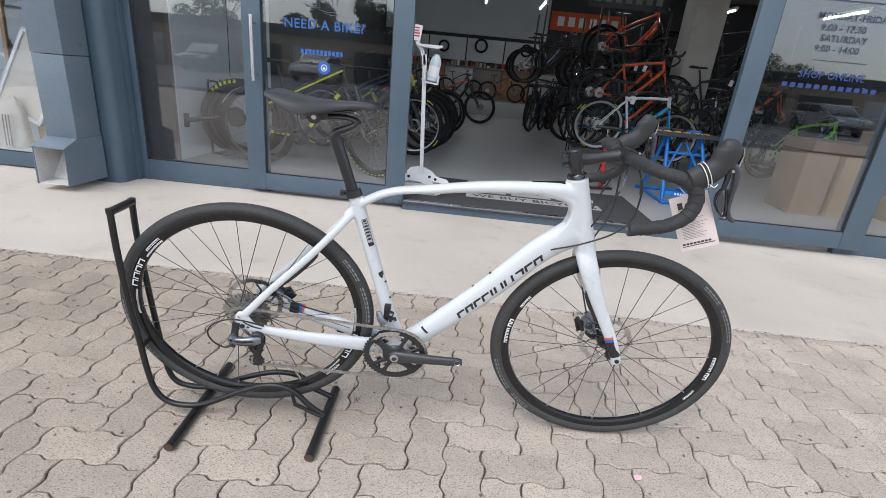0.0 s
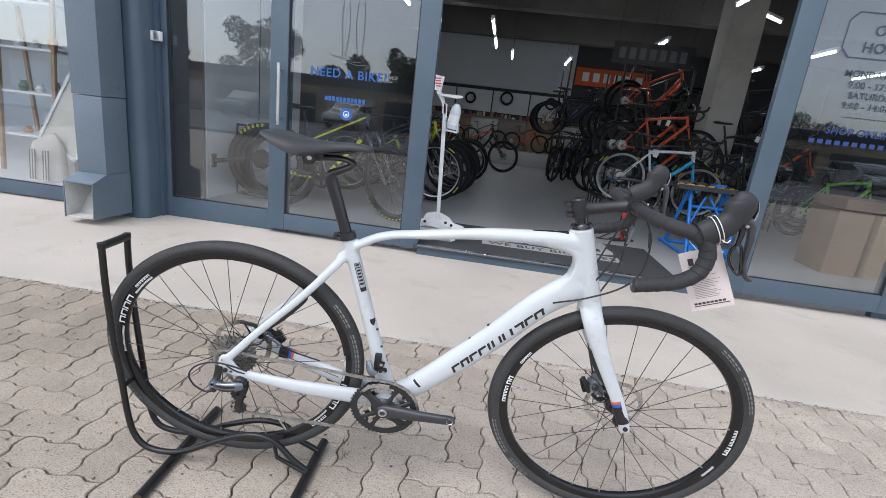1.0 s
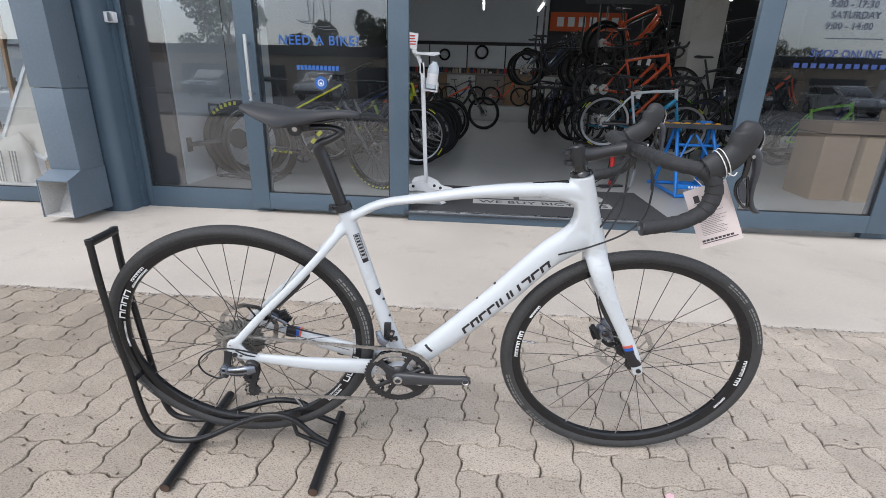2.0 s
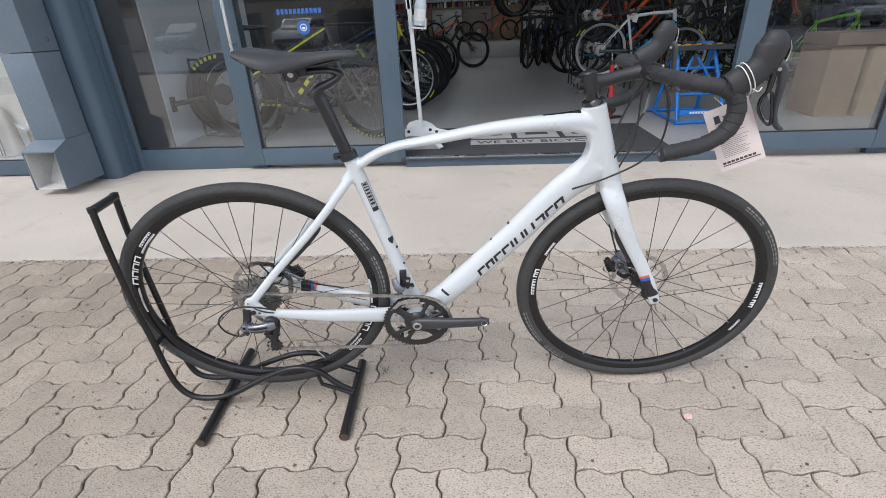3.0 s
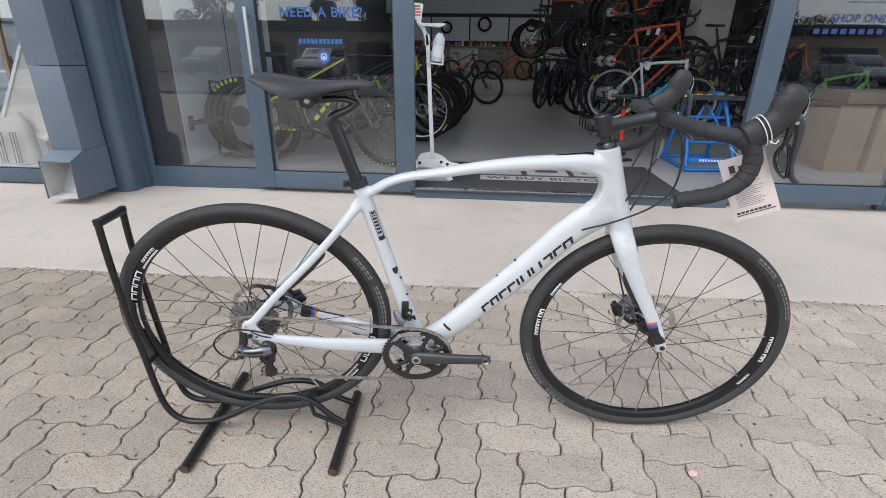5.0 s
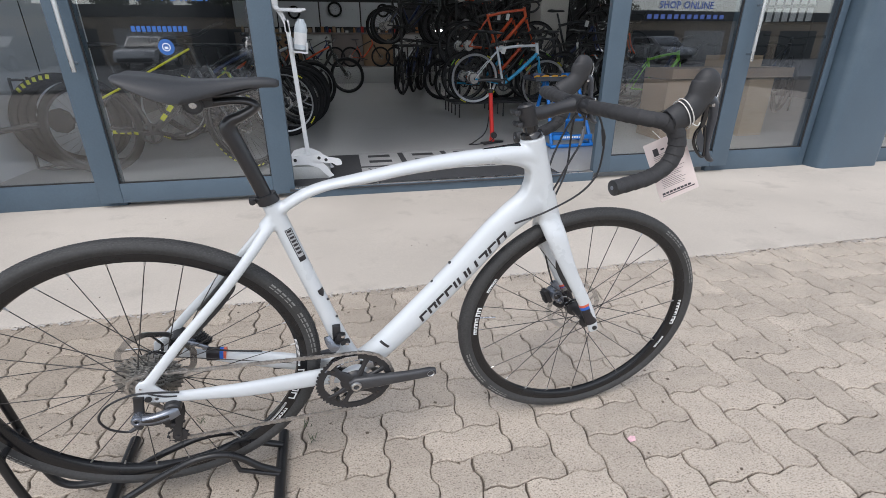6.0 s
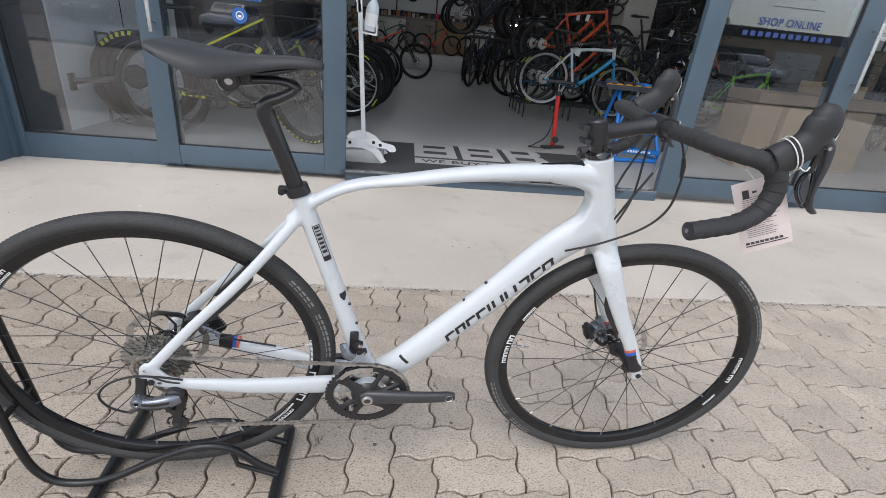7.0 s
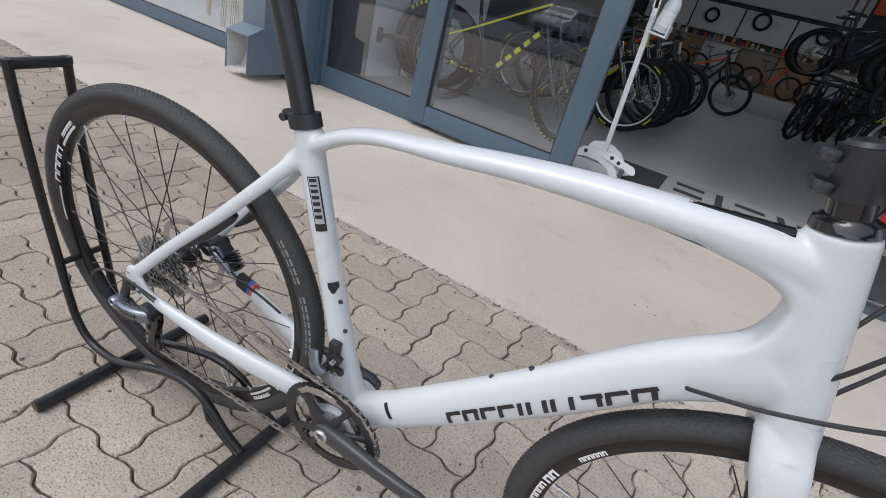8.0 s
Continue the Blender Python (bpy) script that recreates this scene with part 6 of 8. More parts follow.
def shop_bicycle(label, m, main, accent, road=False, rim=None, stripe=None, group="bicycles for sale"):
    """A complete bicycle facing +x, its rear hub over the origin."""
    ob = thing("bicycle", label, "bicycle", m, group)
    rim = rim or BLACK_SATIN
    R = 0.344 if road else 0.362
    base, bb, front = 0.0, (0.42, R - 0.05), 1.02 if road else 1.13
    top_back, top_front = ((0.27, R + 0.40), (0.82, R + 0.49)) if road else ((0.27, R + 0.30), (0.82, R + 0.57))
    low_front = (0.845, R + 0.39) if road else (0.848, R + 0.46)
    shop_wheel(ob, "rear_wheel", 0, R, road, rim, stripe)
    shop_wheel(ob, "front_wheel", front, R, road, rim, stripe)

    def tube(name, pts, r, mat, y=(0, 0)):
        key = name + ("_road" if road else "_mtb") + str(y)
        rows = [(p[0], y[0] + (y[1] - y[0]) * i / (len(pts) - 1), p[1]) for i, p in enumerate(pts)]
        return part(name, kept(key, lambda: Shape().sweep(curve(rows, 4), r, 10), mat), mat, ob)
    tube("top_tube", [top_back, ((top_back[0] + top_front[0]) / 2, (top_back[1] + top_front[1]) / 2 + 0.012), top_front], 0.019, main)
    tube("down_tube", [bb, (0.64, R + 0.16), low_front], 0.026 if road else 0.029, accent)
    tube("seat_tube", [bb, (0.35, R + 0.16), (0.262, R + (0.43 if road else 0.36))], 0.0175, main if road else accent)
    tube("head_tube", [(low_front[0] + 0.01, low_front[1] - 0.03), (top_front[0] - 0.008, top_front[1] + 0.03)], 0.024, main if road else accent)
    for s in (-1, 1):
        tube("chain_stay", [(0, R), (0.2, R - 0.02), bb], 0.0105, accent, (0.062 * s, 0.03 * s))
        tube("seat_stay", [(0, R), (0.14, R + 0.2), (0.28, R + (0.38 if road else 0.30))], 0.008, main if road else accent, (0.062 * s, 0.018 * s))
        if road:
            tube("fork_leg", [(0.858, R + 0.36), (0.93, R + 0.14), (front, R)], 0.0125, accent, (0.03 * s, 0.05 * s))
        else:
            tube("fork_leg", [(0.878, R + 0.44), (0.97, R + 0.25), (front - 0.01, R)], 0.0185, BLACK_GLOSS, (0.06 * s, 0.06 * s))
    part("fork_crown", kept("fork_crown" + str(road), lambda: Shape().box((low_front[0] + 0.022, 0, R + (0.365 if road else 0.42)), (0.05, 0.07 if road else 0.15, 0.035), bevel=0.01), BLACK_SATIN), BLACK_SATIN, ob)
    tube("seat_post", [(0.274, R + (0.41 if road else 0.33)), (0.22, R + 0.57)], 0.0145, BLACK_SATIN)
    part("saddle", kept("shop_saddle", lambda: tube_along([(0.07, 0, 0.0, 0.008, 0.03), (0.09, 0, 0.008, 0.018, 0.07), (0.15, 0, 0.004, 0.02, 0.06), (0.22, 0, 0.004, 0.017, 0.03), (0.31, 0, 0.006, 0.014, 0.019), (0.335, 0, 0.0, 0.007, 0.009)], 4, 14), SADDLE), SADDLE, ob, m=Matrix.Translation((0, 0, R + 0.595)))
    hx, hz = top_front[0] - 0.02, top_front[1] + 0.085
    tube("stem", [(top_front[0] - 0.012, top_front[1] + 0.05), (hx + 0.0, hz - 0.01), (hx + 0.085, hz + 0.012)], 0.015, BLACK_SATIN)
    bx, bz = hx + 0.085, hz + 0.012
    if road:
        for s in (-1, 1):
            rows = [(bx, 0, bz), (bx, 0.16 * s, bz + 0.002), (bx + 0.05, 0.205 * s, bz), (bx + 0.085, 0.21 * s, bz - 0.05), (bx + 0.03, 0.215 * s, bz - 0.115), (bx - 0.04, 0.22 * s, bz - 0.13)]
            part("handlebar", kept("drop_bar" + str(s), lambda: Shape().sweep(curve(rows, 6), 0.0155, 10, up=(0, 0.3, 1)), TAPE), TAPE, ob)
            part("brake_hood", kept("shop_hood" + str(s), lambda: tube_along([(bx + 0.06, 0.207 * s, bz, 0.019, 0.016), (bx + 0.11, 0.207 * s, bz + 0.03, 0.018, 0.015), (bx + 0.13, 0.207 * s, bz + 0.08, 0.012, 0.01)], 4, 10), HOOD), HOOD, ob)
    else:
        part("handlebar", kept("flat_bar", lambda: Shape().sweep([(bx - 0.03, -0.37, bz + 0.03), (bx - 0.01, -0.2, bz + 0.025), (bx, -0.05, bz), (bx, 0.05, bz), (bx - 0.01, 0.2, bz + 0.025), (bx - 0.03, 0.37, bz + 0.03)], 0.0125, 10, up=(0, 0.1, 1)), BLACK_SATIN), BLACK_SATIN, ob)
        for s in (-1, 1):
            part("grip", kept("grip" + str(s), lambda: Shape().rod((bx - 0.02, 0.24 * s, bz + 0.027), (bx - 0.031, 0.375 * s, bz + 0.031), 0.0165), HOOD), HOOD, ob)
    part("chainring", kept("shop_ring", lambda: Shape().ring(circle(0.085, 30), circle(0.066, 30), -0.05, -0.047).slab([(-0.012, -0.07), (0.012, -0.07), (0.012, 0.07), (-0.012, 0.07)], -0.0495, -0.0475).slab([(-0.07, -0.012), (0.07, -0.012), (0.07, 0.012), (-0.07, 0.012)], -0.0492, -0.0478), BLACK_SATIN), BLACK_SATIN, ob, m=Matrix.Translation((bb[0], 0, bb[1])))
    for s in (-1, 1):
        cr = part("crank", kept("shop_crank" + str(s), lambda: Shape().rod((0, 0.055 * s, 0), (0.16 * s, 0.068 * s, -0.05 * s), 0.011, 0.008), BLACK_SATIN), BLACK_SATIN, ob, m=Matrix.Translation((bb[0], 0, bb[1])))
        part("pedal", kept("shop_pedal" + str(s), lambda: Shape().box((0.16 * s, 0.12 * s, -0.05 * s), (0.09, 0.085, 0.022), bevel=0.006), BLACK_SATIN), BLACK_SATIN, cr)
    part("cassette", kept("shop_cassette", lambda: Shape().lathe([(0.02, -0.052), (0.03, -0.052), (0.03, -0.046), (0.042, -0.046), (0.042, -0.04), (0.055, -0.04), (0.055, -0.034), (0.066, -0.034), (0.066, -0.028), (0.02, -0.028)], n=26), CASSETTE), CASSETTE, ob, m=Matrix.Translation((0, 0, R)))
    return ob


def bike_at(x, y, z, rz=0.0, lean=0.0):
    return pose(x, y, z, 0, 0, rz) @ pose(0, 0, 0, lean, 0, 0)


def decal_line(ob, a, b, n, mat, h, y):
    """A row of plain slanted bars for a name that is not spelled out."""
    s = Shape()
    d = (Vector(b) - Vector(a)) / n
    ang = -math.degrees(math.atan2(d.y, d.x))
    for k in range(n):
        p = Vector(a) + d * (k + 0.5)
        s.box((p.x, y, p.y), (d.length * 0.62, 0.002, h), pose(0, 0, 0, 0, ang, 0).to_3x3())
    part("name_print", s, mat, ob, "plain print on the tube")


# the black and yellow mountain bicycle behind the left door leaf
b1 = shop_bicycle("black and acid yellow mountain bicycle standing behind the door glass", bike_at(-1.46, 3.32, FLOOR, 1.5, 3), MTB_BLACK, MTB_BLACK, stripe=None)
part("frame_stripe", Shape().sweep([(0.05, -0.062, 0.545), (0.27, -0.024, 0.655), (0.82, -0.018, 0.935)], 0.0085, 10), MTB_YELLOW, b1, "acid yellow stripe along stay and top tube")
# its bars and front wheel are turned towards the glass
pivot = Vector((0.858, 0, 0.792))
steer = Matrix.Translation(pivot) @ Matrix.Rotation(radians(-32), 4, Vector((-0.26, 0, 0.966))) @ Matrix.Translation(-pivot)
for ob in b1.children:
    if ob.name.split(".")[0] in ("front_wheel", "fork_leg", "fork_crown", "stem", "handlebar", "grip"):
        ob.matrix_basis = steer @ ob.matrix_basis
        if ob.name.startswith("front_wheel"):
            for k in range(11):
                a = math.radians(214 + 8.2 * k)
                part("tyre_print", Shape().box((0.338 * math.cos(a), -0.0275, 0.338 * math.sin(a)), (0.010, 0.003, 0.026), pose(0, 0, 0, 0, 90 - math.degrees(a), 0).to_3x3() @ Matrix.Rotation(1.35, 3, "Y")), FRAME_GREEN if k == 8 else MTB_YELLOW, ob, "dash of bright print on the tyre")
decal_line(b1, (0.10, 0.345), (0.34, 0.325), 5, MTB_YELLOW, 0.026, -0.066)
decal_line(b1, (0.50, 0.40), (0.80, 0.74), 5, MTB_YELLOW, 0.034, -0.031)

# the row of bicycles along the side of the shop, front wheels in a line
rng = random.Random(21)
row_paints = [(MTB_BLACK, MTB_BLACK, MTB_YELLOW), (FRAME_NAVY, MTB_BLACK, None), (MTB_BLACK, MTB_YELLOW, None), (MTB_BLACK, FRAME_GREEN, None), (FRAME_ORANGE, MTB_BLACK, None), (MTB_BLACK, FRAME_NAVY, None), (FRAME_PALE, MTB_BLACK, None), (MTB_BLACK, FRAME_ORANGE, None), (MTB_BLACK, MTB_BLACK, MTB_YELLOW), (FRAME_NAVY, FRAME_PALE, None)]
row_words = ["black mountain bicycle with yellow tyre print", "dark blue mountain bicycle", "black bicycle with an acid yellow down tube", "black bicycle with a lime green down tube", "orange and black mountain bicycle", "black bicycle with a dark blue tube", "white and black mountain bicycle", "black bicycle with an orange down tube", "black mountain bicycle with yellow tyre print", "dark blue and white bicycle"]
for k in range(10):
    a, c, st = row_paints[k]
    shop_bicycle(row_words[k], bike_at(-1.25 + rng.uniform(-0.06, 0.10) + 0.012 * k, 4.75 + 0.42 * k, FLOOR, rng.uniform(-2, 2), rng.uniform(-3, 3)), a, c, stripe=st, rim=RIM_ALLOY if k in (0, 6) else None)
# a single bicycle turned towards the door
shop_bicycle("dark mountain bicycle with orange parts parked in the shop", bike_at(-0.45, 10.3, FLOOR, -12, 4), FRAME_ORANGE, MTB_BLACK)
# the dense cluster before the pillar
PZ = FLOOR
right_set = [
    (2.27, 5.80, 0.245, -3, 4, 5, FRAME_PALE, FRAME_SKY, True, MTB_YELLOW, "white and sky blue road bicycle in the cluster"),
    (2.33, 6.06, 0.245, 2, -3, 0, MTB_BLACK, MTB_BLACK, True, FRAME_GREEN, "black road bicycle with green striped tyres"),
    (2.28, 6.30, 0.245, -2, 3, 0, MTB_BLACK, FRAME_ORANGE, True, None, "black and orange road bicycle in the cluster"),
    (2.40, 6.52, 0.655, -4, 3, 0, FRAME_ORANGE, FRAME_ORANGE, True, None, "orange red road bicycle held high in the cluster"),
    (2.32, 6.74, 0.655, 1, -3, 0, MTB_BLACK, FRAME_ORANGE, True, None, "black and orange road bicycle held high in the cluster"),
    (3.32, 6.10, 0.245, 10, 3, 0, MTB_BLACK, MTB_BLACK, True, FRAME_GREEN, "black road bicycle with green tyre stripes before the pillar"),
    (3.55, 6.42, 0.535, 4, -3, 0, MTB_BLACK, FRAME_NAVY, True, None, "black and dark blue road bicycle before the pillar"),
    (3.62, 5.86, 0.245, 16, 3, 0, MTB_BLACK, MTB_BLACK, True, None, "black road bicycle before the pillar"),
    (4.40, 6.95, 0.535, 2, 3, 0, MTB_BLACK, FRAME_ORANGE, True, None, "black road bicycle with orange parts beside the pillar"),
    (4.45, 7.55, FLOOR, 0, -3, 0, MTB_BLACK, FRAME_PALE, True, None, "black and white road bicycle beside the pillar"),
    (2.45, 7.75, FLOOR, -4, 4, 0, FRAME_NAVY, FRAME_SKY, True, None, "dark and sky blue road bicycle behind the cluster"),
    (2.35, 8.25, FLOOR, -6, 4, 0, MTB_BLACK, MTB_BLACK, False, None, "black mountain bicycle behind the cluster"),
]
for x, y, z, rz, lean, nod, a, c, rd, st, words in right_set:
    shop_bicycle(words, bike_at(x, y, z, rz, lean) @ pose(0, 0, 0, 0, nod, 0), a, c, rd, stripe=st, rim=(RIM_ALLOY if a == FRAME_PALE or c == FRAME_GREEN else None), group="bicycles in the cluster")
# low black wheel racks that hold the cluster off the floor
for y, z in ((5.80, 0.245), (6.06, 0.245), (6.30, 0.245), (6.52, 0.655), (6.74, 0.655)):
    rk = thing("wheel_rack", "low black tube rack holding a bicycle", "rack", None, "wheel racks")
    for yy in (y - 0.04, y + 0.04):
        part("rail", Shape().rod((2.0, yy, z + 0.012), (3.5, yy, z + 0.012), 0.010, n=8), BLACK_SATIN, rk)
    for x in (2.1, 2.75, 3.4):
        part("leg", Shape().rod((x, y, FLOOR), (x, y, z + 0.004), 0.010, n=8), BLACK_SATIN, rk)
for y, z in ((6.12, 0.245), (6.46, 0.535), (6.0, 0.245), (6.97, 0.535)):
    rk = thing("wheel_rack", "low black tube rack holding a bicycle", "rack", None, "wheel racks")
    for yy in (y - 0.14, y + 0.14):
        part("rail", Shape().rod((3.55, yy, z + 0.012), (5.6, yy, z + 0.012), 0.010, n=8), BLACK_SATIN, rk)
    for x in (3.6, 4.5, 5.5):
        part("leg", Shape().rod((x, y, FLOOR), (x, y, z + 0.004), 0.010, n=8), BLACK_SATIN, rk)

# a two-tier rack carries a second row
rack = thing("display_rack", "dark steel rack holding an upper row of bicycles", "display rack")
for x in (2.45, 3.55, 5.6):
    for y in (7.55, 8.95):
        part("post", Shape().rod((x, y, PZ), (x, y, 2.3), 0.02), BLACK_SATIN, rack)
for y in (7.55, 8.95):
    for z in (0.98, 1.36):
        part("beam", Shape().rod((2.4, y, z), (5.7, y, z), 0.02), BLACK_SATIN, rack)
for x in (2.45, 3.55, 5.6):
    for z in (0.98, 1.36):
        part("arm", Shape().rod((x, 7.55, z), (x, 8.95, z), 0.018), BLACK_SATIN, rack)
upper_set = [
    (2.66, 7.7, 1.0, MTB_BLACK, MTB_BLACK, "black road bicycle on the upper rack"),
    (2.55, 8.15, 1.0, MTB_BLACK, MTB_BLACK, "black road bicycle on the upper rack"),
    (2.80, 8.65, 1.0, MTB_BLACK, MTB_BLACK, "black road bicycle on the upper rack"),
    (4.30, 7.9, 1.0, MTB_BLACK, MTB_BLACK, "black road bicycle on the upper rack"),
    (4.40, 8.5, 1.0, FRAME_NAVY, MTB_BLACK, "dark blue road bicycle on the upper rack"),
    (2.62, 7.92, 1.38, FRAME_ORANGE, FRAME_ORANGE, "orange bicycle on the top of the rack"),
    (2.80, 8.40, 1.38, MTB_BLACK, FRAME_ORANGE, "black bicycle with an orange tube on the top of the rack"),
    (4.40, 8.2, 1.38, MTB_BLACK, MTB_BLACK, "black bicycle on the top of the rack"),
]
for x, y, z, a, c, words in upper_set:
    shop_bicycle(words, bike_at(x, y, z, 0, 3), a, c, c == MTB_BLACK, group="bicycles on the rack")
# dark bicycles further in
for k, (x, y, rz) in enumerate(((1.75, 9.4, 62), (2.05, 9.9, 70), (2.3, 10.4, 66), (1.8, 10.9, 75), (2.2, 11.4, 70))):
    shop_bicycle("dark mountain bicycle standing in the dim back of the shop", bike_at(x, y, FLOOR, rz, 3), MTB_BLACK, (FRAME_NAVY, MTB_BLACK)[k % 2], group="bicycles at the back")
back_rack = thing("display_rack", "tall dark rack crowded with black bicycles", "display rack")
for x in (1.75, 2.95):
    for y in (9.3, 10.7):
        part("post", Shape().rod((x, y, FLOOR), (x, y, 2.5), 0.02), BLACK_SATIN, back_rack)
for y in (9.3, 10.7):
    for z in (1.0, 1.75):
        part("beam", Shape().rod((1.7, y, z), (3.0, y, z), 0.02), BLACK_SATIN, back_rack)
for k in range(4):
    shop_bicycle("black bicycle crowded on the dark rack", bike_at(1.55 + rng.uniform(-0.1, 0.15), 9.32 + 0.4 * (k % 4), (1.03, 1.78)[k // 4], rng.uniform(-8, 8), 4), MTB_BLACK, (MTB_BLACK, FRAME_NAVY)[k % 2], k % 2 == 0, group="bicycles on the dark rack")
for k in range(8):
    x, y, z, rz, lean = right_set[k][:5]
    m = bike_at(x, y, z, rz, lean) @ pose(0.42 + 0.05 * k, -0.024, 0.70 + 0.012 * k, 0, rng.uniform(-20, 20), rng.uniform(-20, 20))
    tg = thing("price_tag", "white paper price tag hung on a bicycle", "price tag", m, "price tags")
    part("card", Shape().box((0, 0, 0), (0.055, 0.0015, 0.085), None, 0.0005), WHITE_PRINT, tg)
    part("string", Shape().sweep([(0, 0, 0.04), (0.0, 0.006, 0.075), (0, 0.024, 0.115)], 0.0015, 5), STRING, tg)
# platform with small bicycles before the back wall
block("back_platform", -2.4, 8.9, 12.9, 14.48, FLOOR, 0.46, SHOP_FLOOR, "raised grey platform along the back wall", "platform", bevel=0.01)
for k in range(8):
    shop_bicycle("dark bicycle on the raised platform before the back wall", bike_at(-1.6 + 1.22 * k, 13.25 + 0.12 * (k % 2), 0.46, rng.uniform(-6, 6), 3) @ Matrix.Scale(0.72, 4), MTB_BLACK, (MTB_BLACK, FRAME_NAVY, FRAME_ORANGE, FRAME_PALE)[k % 4], group="bicycles on the platform")

# ---- back wall: panels, boards, counter, banner, signs ----
block("wall_panel", -2.4, 2.42, 14.38, 14.495, 2.24, 4.15, WALL_GREY, "pale grey upper wall panel", "wall panel", kind="", bevel=0.004)
for k in range(4):
    x0 = -2.2 + 1.15 * k
    bd = thing("peg_board", "white board with goods hung on it", "peg board", group="boards on the back wall")
    block("board", x0, x0 + 1.11, 14.40, 14.47, 1.50, 2.14, WALL_WHITE, parent=bd, bevel=0.004)
    for q in range(5):
        part("peg", Shape().rod((x0 + 0.12 + 0.2 * q, 14.40, 1.95), (x0 + 0.12 + 0.2 * q, 14.30, 1.955), 0.006), STEEL, bd)
for x, z, r in ((0.52, 1.95, 0.20), (1.88, 1.93, 0.18), (-0.6, 1.86, 0.17)):
    w = thing("wheel", "small black spare wheel hung on the white board", "wheel", pose(x, 14.34, z), "spare wheels")
    part("tyre", Shape().lathe(tyre_profile(r, 0.028), n=32, closed=True), TYRE_PLAIN, w)
    part("spokes", spoke_fan(0.02, r - 0.05, 16), SPOKE, w)
counter = thing("shop_counter", "dark wooden counter along the back wall with clutter", "counter")
block("top", -2.2, 3.0, 13.95, 14.36, 1.30, 1.345, BROWN_PANEL, parent=counter, bevel=0.004)
for k in range(6):
    block("front_panel", -2.2 + 0.86 * k, -1.36 + 0.86 * k, 14.0, 14.34, 0.461, 1.30, (BROWN_PANEL, CARD_SHADED, BASE_GREY)[k % 3], parent=counter, bevel=0.004)
clutter_paint = [CARD, WHITE_PLASTIC, BLACK_SATIN, TERRACOTTA, FRAME_NAVY, PUMP_RED, CARD_SHADED, BASE_GREY]
for k in range(44):
    x = -2.0 + 0.112 * k + rng.uniform(-0.02, 0.02)
    h = rng.uniform(0.05, 0.17)
    if k % 3 == 0:
        s = Shape().lathe([(0.0, 0), (0.035, 0), (0.036, h * 0.7), (0.014, h * 0.85), (0.014, h), (0, h)], axis="z", n=14)
        solid("bottle", s, clutter_paint[k % 8], "small bottle standing on the shop counter", "bottle", m=pose(x, 14.1, 1.345))
    else:
        solid("carton", Shape().box((0, 0, h / 2), (rng.uniform(0.06, 0.10), 0.08, h), bevel=0.003), clutter_paint[k % 8], "small carton standing on the shop counter", "carton", m=pose(x, 14.1 + rng.uniform(-0.05, 0.05), 1.345, 0, 0, rng.uniform(-8, 8)))


def banner(name, label, x0, x1, z0, z1, y, mat, blocks, print_mat, rise=0.0):
    ob = thing(name, label, "banner")
    s = Shape().slab([(x0, z0), (x1, z0 + rise), (x1, z1 + rise), (x0, z1)], y, y + 0.012)
    part("sheet", s, mat, ob)
    t = Shape()
    w = (x1 - x0) / (blocks + 1)
    for k in range(blocks):
        a = x0 + w * (k + 0.65)
        u = (a - x0) / (x1 - x0) * rise
        t.box((a + w * 0.3, y - 0.004, (z0 + z1) / 2 + u), (w * 0.62, 0.004, (z1 - z0) * 0.5))
    part("print", t, print_mat, ob, "plain printed blocks")
    for x in (x0 + 0.05, x1 - 0.05):
        part("cord", Shape().rod((x, y + 0.006, z1 + (rise if x > x0 + 0.1 else 0) - 0.002), (x, y + 0.006, 4.2), 0.004), BLACK_SATIN, ob)
    return ob


banner("banner", "orange vinyl banner with white block print hung before the back wall", 2.45, 4.6, 2.55, 3.05, 14.2, ORANGE, 6, WHITE_PRINT)
banner("hanging_sign", "dark printed sign hung from the ceiling", 2.10, 3.31, 2.22, 2.54, 7.0, SIGN_DARK, 7, DECAL_GREY)

# ---- lamps ----


def tube_lamp(x, y, z, length=1.25, turn=0.0):
    ob = thing("ceiling_lamp", "white fluorescent batten lamp under the ceiling, shop's own or added fill", "ceiling lamp", pose(x, y, z, 0, 0, turn), "fluorescent lamps")
    part("body", Shape().box((0, 0, 0.045), (length, 0.06, 0.05), bevel=0.006), WHITE_METAL, ob)
    part("tube", Shape().rod((-length / 2 + 0.03, 0, 0), (length / 2 - 0.03, 0, 0), 0.014, n=10), TUBE_LIGHT, ob, "lit white tube")
    for s in (-1, 1):
        part("socket", Shape().box((s * (length / 2 - 0.02), 0, 0.006), (0.03, 0.03, 0.045), bevel=0.004), WHITE_PLASTIC, ob)
        part("cord", Shape().rod((s * length * 0.35, 0, 0.07), (s * length * 0.35, 0, 4.2 - z), 0.003), BLACK_SATIN, ob)


